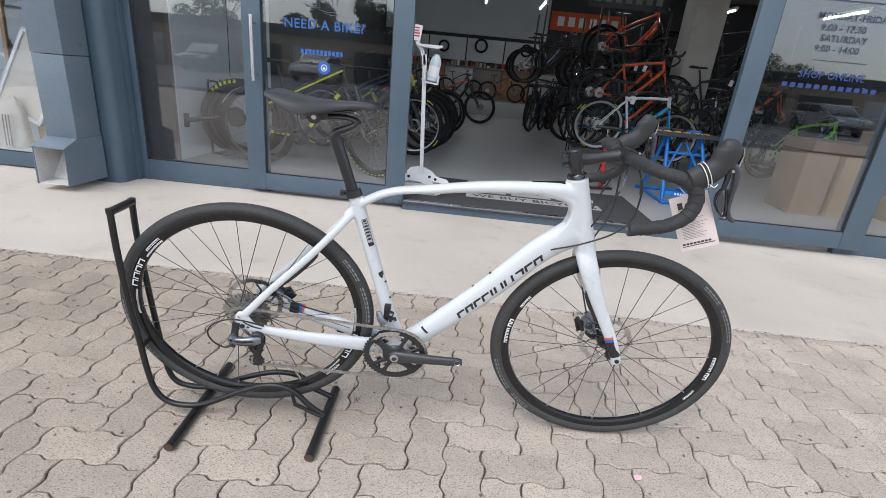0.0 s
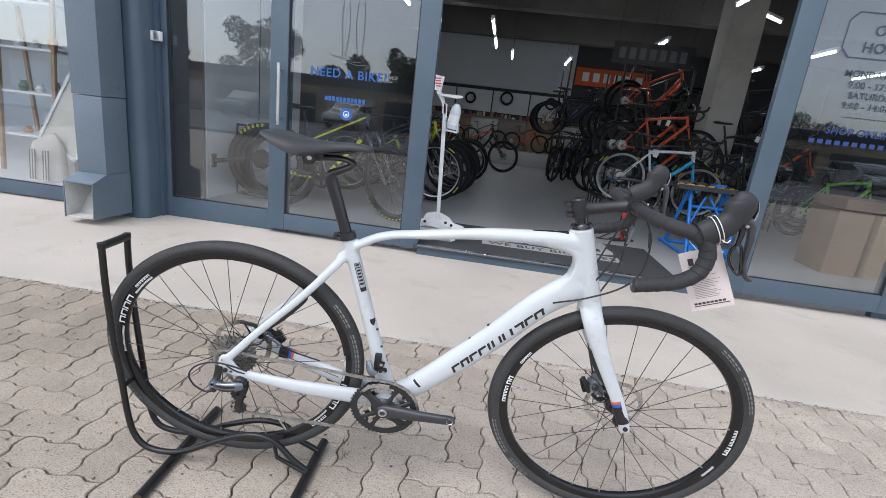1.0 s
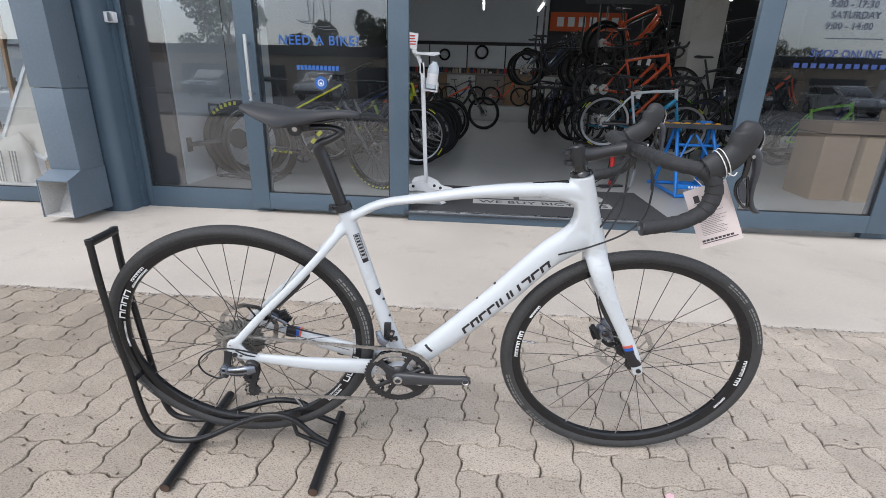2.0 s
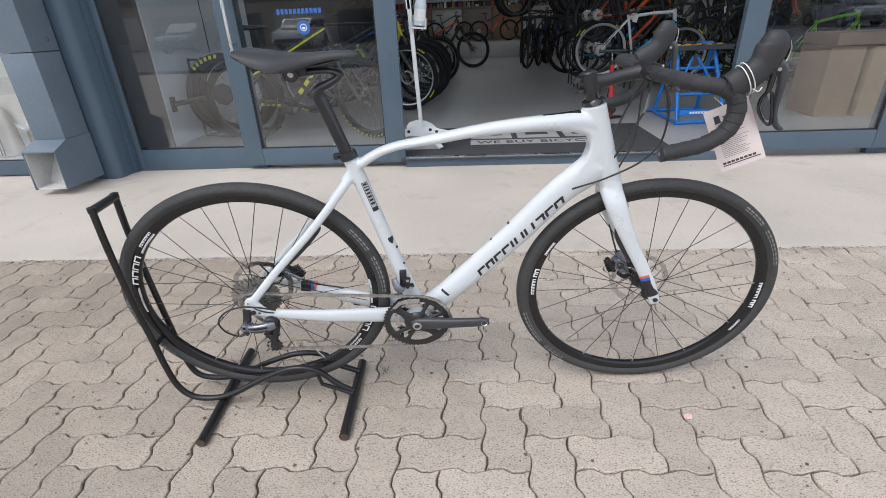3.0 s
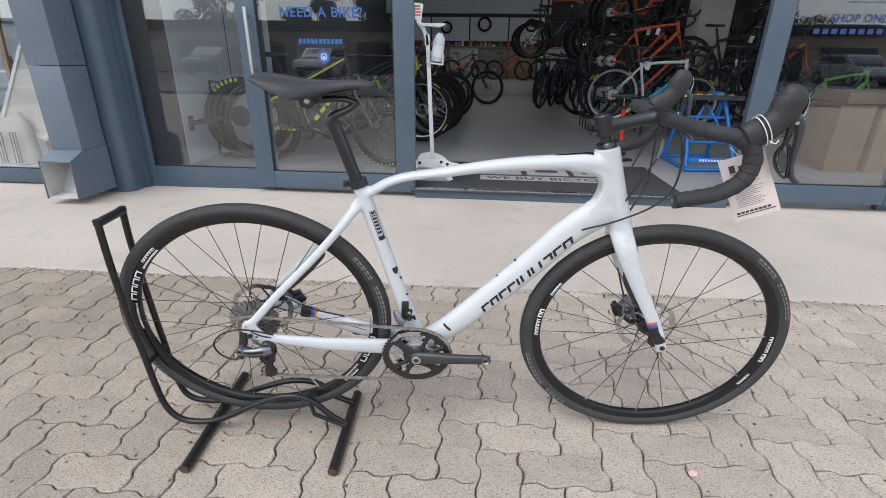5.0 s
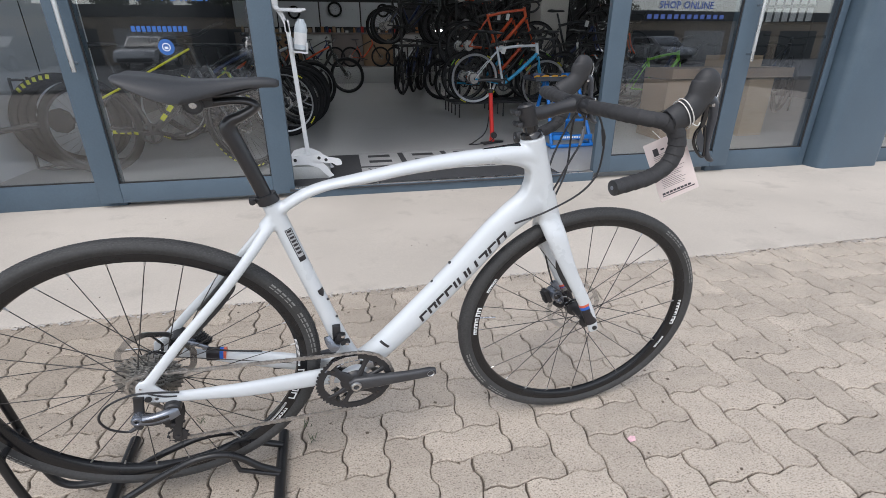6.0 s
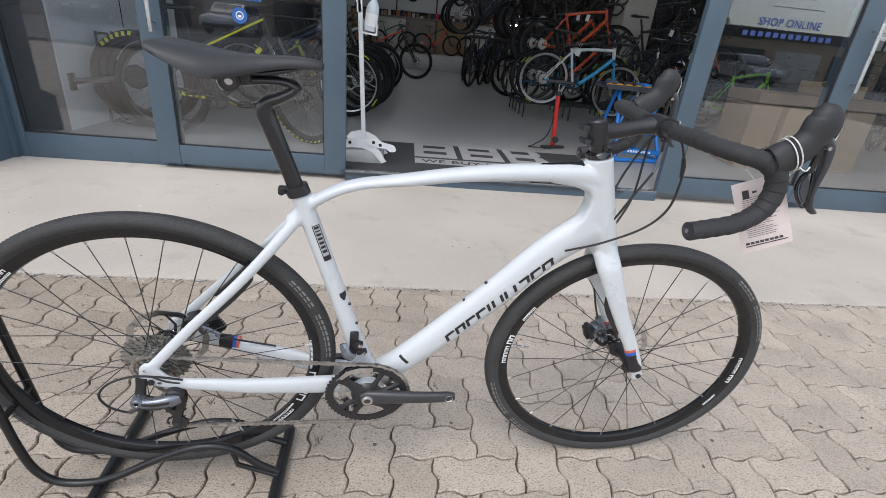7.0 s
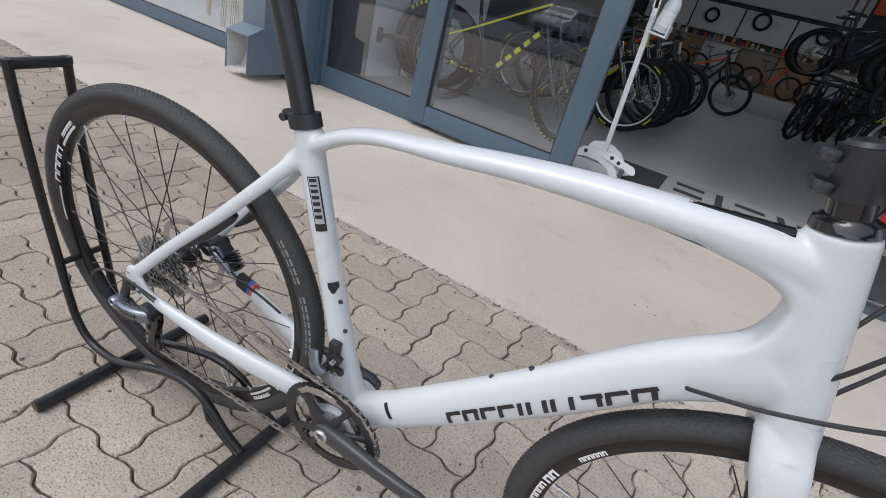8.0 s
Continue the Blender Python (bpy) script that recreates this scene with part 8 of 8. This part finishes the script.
bagsh = Shape().sweep(curve([(0, 0, 0.0), (0, 0, 0.02), (0.005, 0, 0.16), (0.0, 0, 0.32), (-0.015, 0, 0.40), (-0.03, 0, 0.44)], 5), [(a, b) for a, b in [(0.20 - 0.0006 * k * k * 0.16, 0.11 - 0.0035 * k) for k in range(26)]], 20, up=(0, 1, 0), power=0.7)
part("body", bagsh, LINEN, bag)
st = Shape()
for k in range(3):
    st.box((-0.10 + 0.03 * k, -0.1135, 0.17), (0.012, 0.003, 0.30), pose(0, 0, 0, -4, 0, 0).to_3x3())
    st.box((0.05 + 0.03 * k, -0.1135, 0.17), (0.012, 0.003, 0.30), pose(0, 0, 0, -4, 0, 0).to_3x3())
part("stripe", st, LINEN_DARK, bag)
block("step_stool", -3.3, -2.95, 2.9, 3.2, 0.10, 0.36, PALE_WOOD, "pale pine step stool in the furniture window", "stool", kind="", bevel=0.01)
# added low plinth behind the far right window, black to match the dark floor
plinth = block("display_plinth", 6.35, 7.4, 3.0, 3.4, -0.008, 0.25, BLACK_SATIN, "added low plinth behind the far window, black like the dark floor", "plinth", kind="", bevel=0.006)
guard_ob = thing("mudguard", "short white plastic mudguard lying on the black plinth", "mudguard", pose(6.72, 3.12, 0.256, 0, 0, -8))
part("blade", tube_along([(-0.22, 0, 0.02, 0.012, 0.02), (-0.12, 0, 0.055, 0.024, 0.03), (0.0, 0, 0.078, 0.030, 0.032), (0.14, 0, 0.070, 0.028, 0.032), (0.24, 0, 0.035, 0.030, 0.028)]), WHITE_PLASTIC, guard_ob)
part("foot", Shape().box((0.24, 0, 0.012), (0.05, 0.05, 0.03), bevel=0.004).box((-0.2, 0, 0.008), (0.03, 0.03, 0.02)), BLACK_SATIN, guard_ob)
part("dot", Shape().rod((-0.05, -0.024, 0.068), (-0.05, -0.0335, 0.068), 0.012), STAND_BLUE, guard_ob)


# ---- small litter on the ground ----
def pebble(rng, size):
    """An irregular crumb of twelve faces."""
    t = (1 + 5 ** 0.5) / 2
    v = [(0, 1, t), (0, -1, t), (0, 1, -t), (0, -1, -t), (1, t, 0), (-1, t, 0), (1, -t, 0), (-1, -t, 0)]
    return [tuple(size * 0.5 * rng.uniform(0.6, 1.1) * c for c in p) for p in v], [(0, 4, 5), (0, 1, 6, 4), (0, 5, 7, 1), (1, 7, 6), (2, 5, 4), (2, 3, 7, 5), (2, 4, 6, 3), (3, 6, 7)]


def scatter(name, label, count, seed, spot, sizes, material):
    r, s = random.Random(seed), Shape()
    for _ in range(count):
        x, y, z = spot(r)
        size = r.uniform(*sizes)
        v, f = pebble(r, size)
        m = pose(x, y, z + size * 0.12, 0, 0, r.uniform(0, 360)) @ Matrix.Diagonal((1.5, 1, 0.35, 1))
        s.add([m @ Vector(p) for p in v], f)
    return solid(name, s, material, label, "litter", kind="stuff", smooth=0)


def on_edge(r):
    x = r.uniform(-3.2, 4.0)
    return (x, EDGE + 0.012 * x + r.gauss(-0.004, 0.012), 0.001)


def on_apron(r):
    return (r.uniform(-3.0, 4.6), r.uniform(1.05, 2.42), 0.0045)


def on_pavers(r):
    return (r.uniform(-2.2, 2.8), r.uniform(-0.9, 0.9), 0.0005)


scatter("mortar_crumbs", "pale mortar crumbs along the edge of the apron", 900, 31, on_edge, (0.003, 0.011), EDGE_CRUMBS)
scatter("dirt_crumbs", "dark dirt crumbs along the edge of the apron", 500, 32, on_edge, (0.002, 0.008), SAND)
scatter("grit", "dark specks of grit on the concrete apron", 60, 33, on_apron, (0.002, 0.006), SAND)
scatter("pale_chips", "pale chips lying on the concrete apron", 14, 34, on_apron, (0.002, 0.006), WHITE_PRINT)
scatter("paver_grit", "brown grit and leaf crumbs on the pavers", 420, 35, on_pavers, (0.002, 0.007), BARK)
solid("paper_scrap", Shape().slab([(-0.014, -0.006), (0.004, -0.010), (0.015, 0.001), (0.006, 0.009), (-0.010, 0.007)], 0.0015, 0.003, "z"), PINK, "small pink scrap of paper on the pavers", "scrap", m=pose(1.17, -0.08, 0, 0, 0, 20))
rng = random.Random(8)
for x, y in ((0.28, 0.16), (0.30, 0.10), (-0.02, 0.24), (0.62, 0.33)):
    s = Shape()
    for k in range(7):
        q, l = rng.uniform(0, 6.28), rng.uniform(0.008, 0.022)
        bx, by = x + rng.uniform(-0.01, 0.01), y + rng.uniform(-0.01, 0.01)
        s.add([(bx - 0.0012, by, -0.002), (bx + 0.0012, by, -0.002), (bx + l * 0.6 * math.cos(q), by + l * 0.6 * math.sin(q), l), (bx + 0.3 * l * math.cos(q), by + 0.3 * l * math.sin(q) + 0.001, l * 0.6)], [(0, 1, 2), (0, 2, 3)])
    solid("weed", s, LEAF, "tiny green weed in a paver joint", "weed", kind="stuff", smooth=0)


# ---- the street behind: seen only as reflections in the glass ----
block("road", -60, 60, -34, -7.2, -0.012, -0.006, ASPHALT, "worn grey asphalt road and parking bays", "road")
for k in range(40):
    x = -50 + 2.5 * k
    block("kerb", x + 0.01, x + 2.49, -7.2, -7.05, -0.02, 0.09, KERB, "concrete kerb stone along the road", "kerb", bevel=0.01)
for k in range(15):
    x = -21 + 2.8 * k
    block("road_marking", x, x + 0.1, -23.5, -18.8, -0.0055, -0.003, ROAD_PAINT, "worn white parking bay line", "road marking")


def car(label, x, y, rz, paint, van=False):
    ob = thing("parked_car", label, "car", pose(x, y, 0, 0, 0, rz), "parked cars")
    h = 1.9 if van else 1.45
    low = [(-2.1, 0.35), (-2.12, 0.62), (-2.05, 0.86), (-1.9, 0.95), (1.1, 0.95), (1.95, 0.80), (2.1, 0.62), (2.1, 0.35), (1.72, 0.28)]
    for cx in (1.3, -1.3):
        low += [(cx + 0.37 * math.cos(q), 0.30 + 0.37 * max(math.sin(q), 0)) for q in [math.pi * i / 8 for i in range(9)]]
    low.append((-1.72, 0.28))
    part("body", Shape().slab(low, -0.86, 0.86), paint, ob, smooth=20)
    cab = [(-2.0, 0.951), (-1.75, h - 0.03), (-1.5, h), (0.25, h), (0.45, h - 0.04), (1.15, 0.951)]
    part("cabin", Shape().slab(cab, -0.74, 0.74), paint, ob, smooth=20)
    for s in (-1, 1):
        y0 = 0.742 * s
        for outline in ([(-1.65, 1.0), (-1.52, h - 0.1), (-0.62, h - 0.1), (-0.62, 1.0)], [(-0.55, 1.0), (-0.55, h - 0.1), (0.25, h - 0.1), (0.85, 1.0)]):
            part("side_window", Shape().slab(outline, y0 - 0.006, y0 + 0.006), CAR_GLASS, ob)
        for cx in (1.3, -1.3):
            w = part("wheel", Shape().lathe([(0.19, -0.1), (0.31, -0.1), (0.325, -0.06), (0.325, 0.06), (0.31, 0.1), (0.19, 0.1)], n=28), TYRE_PLAIN, ob, m=pose(cx, 0.76 * s, 0.325))
            part("rim", Shape().lathe([(0.0, -0.07), (0.18, -0.09), (0.195, -0.1), (0.195, 0.1), (0.18, 0.09), (0.0, 0.07)], n=20), RIM_ALLOY, w)
        part("headlight", Shape().box((2.0, 0.62 * s, 0.70), (0.16, 0.32, 0.13), bevel=0.03), WHITE_PLASTIC, ob)
        part("tail_light", Shape().box((-2.07, 0.68 * s, 0.78), (0.08, 0.26, 0.16), bevel=0.02), TAIL_RED, ob)
        part("mirror", Shape().box((0.78, 0.93 * s, 1.0), (0.10, 0.18, 0.13), bevel=0.03), paint, ob)
    for pts in ([(0.48, h - 0.07), (1.12, 0.99), (1.14, 0.99), (0.50, h - 0.07)], [(-1.77, h - 0.08), (-1.98, 0.99), (-1.995, 0.99), (-1.785, h - 0.08)]):
        part("windscreen", Shape().slab(pts, -0.66, 0.66), CAR_GLASS, ob)
    part("bumper", Shape().box((2.09, 0, 0.42), (0.08, 1.5, 0.16), bevel=0.03), BLACK_SATIN, ob)
    return ob


car("white hatchback parked across the road", -8.4, -21.5, 92, CAR_WHITE)
car("dark grey car parked across the road", -14.5, -21.2, 88, CAR_DARK)
car("silver car parked across the road", -3.0, -21.0, 90, CAR_SILVER)
car("blue car parked across the road", 2.4, -21.4, 91, CAR_BLUE)
car("white van parked across the road", 9.0, -21.2, 89, CAR_WHITE, True)
car("dark car parked across the road", 14.0, -21.5, 90, CAR_DARK)
car("silver car parked across the road", 19.0, -21.0, 92, CAR_SILVER)

# boundary wall and a low building
shed = thing("long_shed", "long low brown shed with a dark roof edge", "shed")
block("wall", -60, 60, -32, -26.2, -0.01, 2.5, SHED_BROWN, parent=shed)
block("roof", -60.3, 60.3, -32.2, -26.0, 2.502, 3.1, SHED_DARK, parent=shed, bevel=0.02)
for k in range(24):
    part("gate", Shape().box((-46 + 4 * k, -26.18, 0.95), (3.2, 0.06, 1.9), bevel=0.01), SHED_DARK if k % 3 else RENDER_PALE, shed, "roller door of the shed")
hall = thing("low_building", "long low pale building with a grey sheet roof", "building")
block("wall", -2, 34, -46, -38, -0.01, 3.0, RENDER_PALE, parent=hall)
part("roof", Shape().slab([(-46.4, 2.98), (-37.6, 2.98), (-42, 4.2)], -2.4, 34.4, "x"), ROOF_GREY, hall)
for k in range(9):
    w = part("window", Shape().box((1 + 3.7 * k, -37.98, 1.75), (1.5, 0.06, 1.2)), CAR_GLASS, hall)
    part("frame", Shape().box((1 + 3.7 * k, -37.94, 1.75), (0.06, 0.04, 1.2)).box((1 + 3.7 * k, -37.94, 1.12), (1.6, 0.12, 0.05)), WHITE_PLASTIC, w)


def leaf_cloud(rng, centre, reach, count, size):
    v, f = [], []
    for _ in range(count):
        while True:
            p = Vector((rng.uniform(-1, 1), rng.uniform(-1, 1), rng.uniform(-1, 1)))
            if p.length < 1 and noise.noise(p * 2.2 + Vector(centre)) > -0.12:
                break
        c = Vector((centre[0] + p.x * reach[0], centre[1] + p.y * reach[1], centre[2] + p.z * reach[2]))
        a = Vector((rng.gauss(0, 1), rng.gauss(0, 1), rng.gauss(0, 1))).normalized()
        b = a.cross(Vector((rng.gauss(0, 1), rng.gauss(0, 1), rng.gauss(0, 1)))).normalized()
        s = size * rng.uniform(0.6, 1.3)
        k = len(v)
        v += [tuple(c - a * s), tuple(c + b * s * 0.5), tuple(c + a * s), tuple(c - b * s * 0.5)]
        f.append((k, k + 1, k + 2, k + 3))
    s = Shape()
    s.v, s.f = v, f
    return s


def tree(x, y, height, spread, seed, leaves=3600):
    r = random.Random(seed)
    ob = thing("tree", "street tree with a loose green crown", "tree", pose(x, y, 0), "trees across the road")
    fork = height * 0.36
    part("trunk", Shape().sweep(curve([(0, 0, -0.05), (0.05, 0, fork * 0.5), (0.0, 0.05, fork), (0.1, 0, height * 0.7)], 5), [0.16 - 0.0068 * k for k in range(16)], 10, up=(1, 0, 0)), BARK, ob)
    crown = Shape()
    for k in range(7):
        q = 2 * math.pi * k / 7 + r.uniform(-0.3, 0.3)
        tip = (spread * 0.75 * math.cos(q), spread * 0.75 * math.sin(q), height * r.uniform(0.6, 0.95))
        part("limb", Shape().sweep(curve([(0, 0, fork * r.uniform(0.8, 1.2)), (tip[0] * 0.45, tip[1] * 0.45, (fork + tip[2]) * 0.52), tip], 4), [0.07 - 0.0068 * i for i in range(9)], 7, up=(0.3, 0.2, 1)), BARK, ob)
        c = leaf_cloud(r, tip, (spread * 0.42, spread * 0.42, height * 0.15), leaves // 7, 0.15)
        crown.add(c.v, c.f)
    part("crown", crown, LEAF, ob, smooth=0)


for x, y, h, s, k in ((-44, -52, 6.5, 3.6, 1), (-33, -55, 5.6, 3.4, 2), (-20.7, -35, 7.2, 2.9, 3), (-13.4, -36, 5.6, 2.3, 4), (-7.6, -35, 6.3, 2.2, 9), (8, -60, 6.0, 3.4, 5), (22, -55, 5.2, 3.2, 6), (36, -58, 6.4, 3.6, 7)):
    tree(x, y, h, s, k)
lamp_post = thing("street_lamp", "grey steel street lamp with a boxy head across the road", "street lamp", pose(-21.6, -25.0, 0))
part("pole", Shape().sweep([(0, 0, 0), (0, 0, 2.0), (0, 0, 4.0)], [0.07, 0.055, 0.04], 12), DUCT_GREY, lamp_post)
part("head", Shape().box((0.05, 0, 4.05), (0.40, 0.3, 0.42), bevel=0.03), DUCT_GREY, lamp_post)


# ---- interlocking pavers in herringbone, the nearest as single pieces ----
CX, CY, PX, PY, SKEW = 0.1115, 0.1065, 0.497, 0.053, 0.0095


def paver_mesh(name, cells_x, cells_y, fine=5):
    def wave(t):
        return 0.0075 * math.sin(2 * math.pi * t) + 0.002 * math.sin(6 * math.pi * t)

    def edge(p, d, length, n):
        out = []
        for i in range(n):
            t = i / n
            off = wave((t * length) % 1.0) if 0 < t * length % 1.0 else 0.0
            out.append((p[0] + d[0] * t * length + abs(d[1]) * off / CX, p[1] + d[1] * t * length + abs(d[0]) * off / CY))
        return out
    # all lattice edges carry the same wave, so that any laying interlocks
    def line(a, b):
        k = int(round(abs(b[0] - a[0]) + abs(b[1] - a[1])))
        forward = (b[0] - a[0] + b[1] - a[1]) > 0
        lo, hi = (a, b) if forward else (b, a)
        d = (1, 0) if hi[0] > lo[0] else (0, 1)
        pts = edge(lo, d, k, fine * k) + [hi]
        return pts[:-1] if forward else list(reversed(pts))[:-1]
    corners = [(0, 0), (cells_x, 0), (cells_x, cells_y), (0, cells_y)]
    outline = [p for i in range(4) for p in line(corners[i], corners[(i + 1) % 4])]
    outline = [((p[0] - cells_x / 2) * CX, (p[1] - cells_y / 2) * CY) for p in outline]
    k = len(outline)

    def inset(d):
        out = []
        for i in range(k):
            a, b, c = Vector(outline[i - 1]), Vector(outline[i]), Vector(outline[(i + 1) % k])
            n1, n2 = (b - a).normalized(), (c - b).normalized()
            m = Vector((-(n1.y + n2.y), n1.x + n2.x))
            out.append(b + m.normalized() * d)
        return out
    low, top = inset(0.0021), inset(0.0047)
    v = [(p.x, p.y, -0.02) for p in low] + [(p.x, p.y, -0.0035) for p in low] + [(p.x, p.y, 0) for p in top]
    f = [tuple(range(2 * k, 3 * k))]
    for r in range(2):
        f += [(r * k + i, r * k + (i + 1) % k, (r + 1) * k + (i + 1) % k, (r + 1) * k + i) for i in range(k)]
    me = bpy.data.meshes.new(name)
    me.from_pydata(v, [], f)
    return me


paver_lying, paver_standing = paver_mesh("paver_lying", 2, 1), paver_mesh("paver_standing", 1, 2)
plain_lying, plain_standing = paver_mesh("paver_plain_lying", 2, 1, 3), paver_mesh("paver_plain_standing", 1, 2, 3)
for me in (paver_lying, paver_standing):
    me.materials.append(PAVER)
paving = tagged(new("pavement"), "herringbone pavement of weathered beige interlocking concrete pavers", "pavement", kind="structure")
rng = random.Random(11)
rest_v, rest_f = [], []
singles = 0
for j in range(-66, 14):
    for i in range(-84, 94):
        s = (i + j) % 4
        if s not in (0, 2):
            continue
        w, h = (2, 1) if s == 0 else (1, 2)
        x = PX + (i + w / 2) * CX
        y = PY + (j + h / 2) * CY + SKEW * x
        me = paver_lying if s == 0 else paver_standing
        if abs(x - 0.6) > 3.6 or y < -2.6:
            me = plain_lying if s == 0 else plain_standing
        if y < -6.98:
            continue
        if y + h * CY / 2 > EDGE + 0.012 * x + 0.19:
            continue
        dz, rx, ry = rng.uniform(-0.0024, 0.0006), rng.uniform(-0.5, 0.5), rng.uniform(-0.5, 0.5)
        m = pose(x + rng.uniform(-0.001, 0.001), y + rng.uniform(-0.001, 0.001), dz, rx, ry, 0.5 + rng.uniform(-0.6, 0.6))
        if -0.75 < x < 2.0 and -0.62 < y < 0.95 and singles < 300:
            ob = new("paver", me)
            ob.parent = paving
            ob.matrix_basis = m
            singles += 1
        else:
            k = len(rest_v)
            rest_v += [tuple(m @ p.co) for p in me.vertices]
            rest_f += [tuple(k + q for q in p.vertices) for p in me.polygons]
rest = bpy.data.meshes.new("paver_field")
rest.from_pydata(rest_v, [], rest_f)
rest.materials.append(PAVER_REST)
field = tagged(new("paver_field", rest), "the rest of the interlocking pavers", kind="stuff")
field.parent = paving
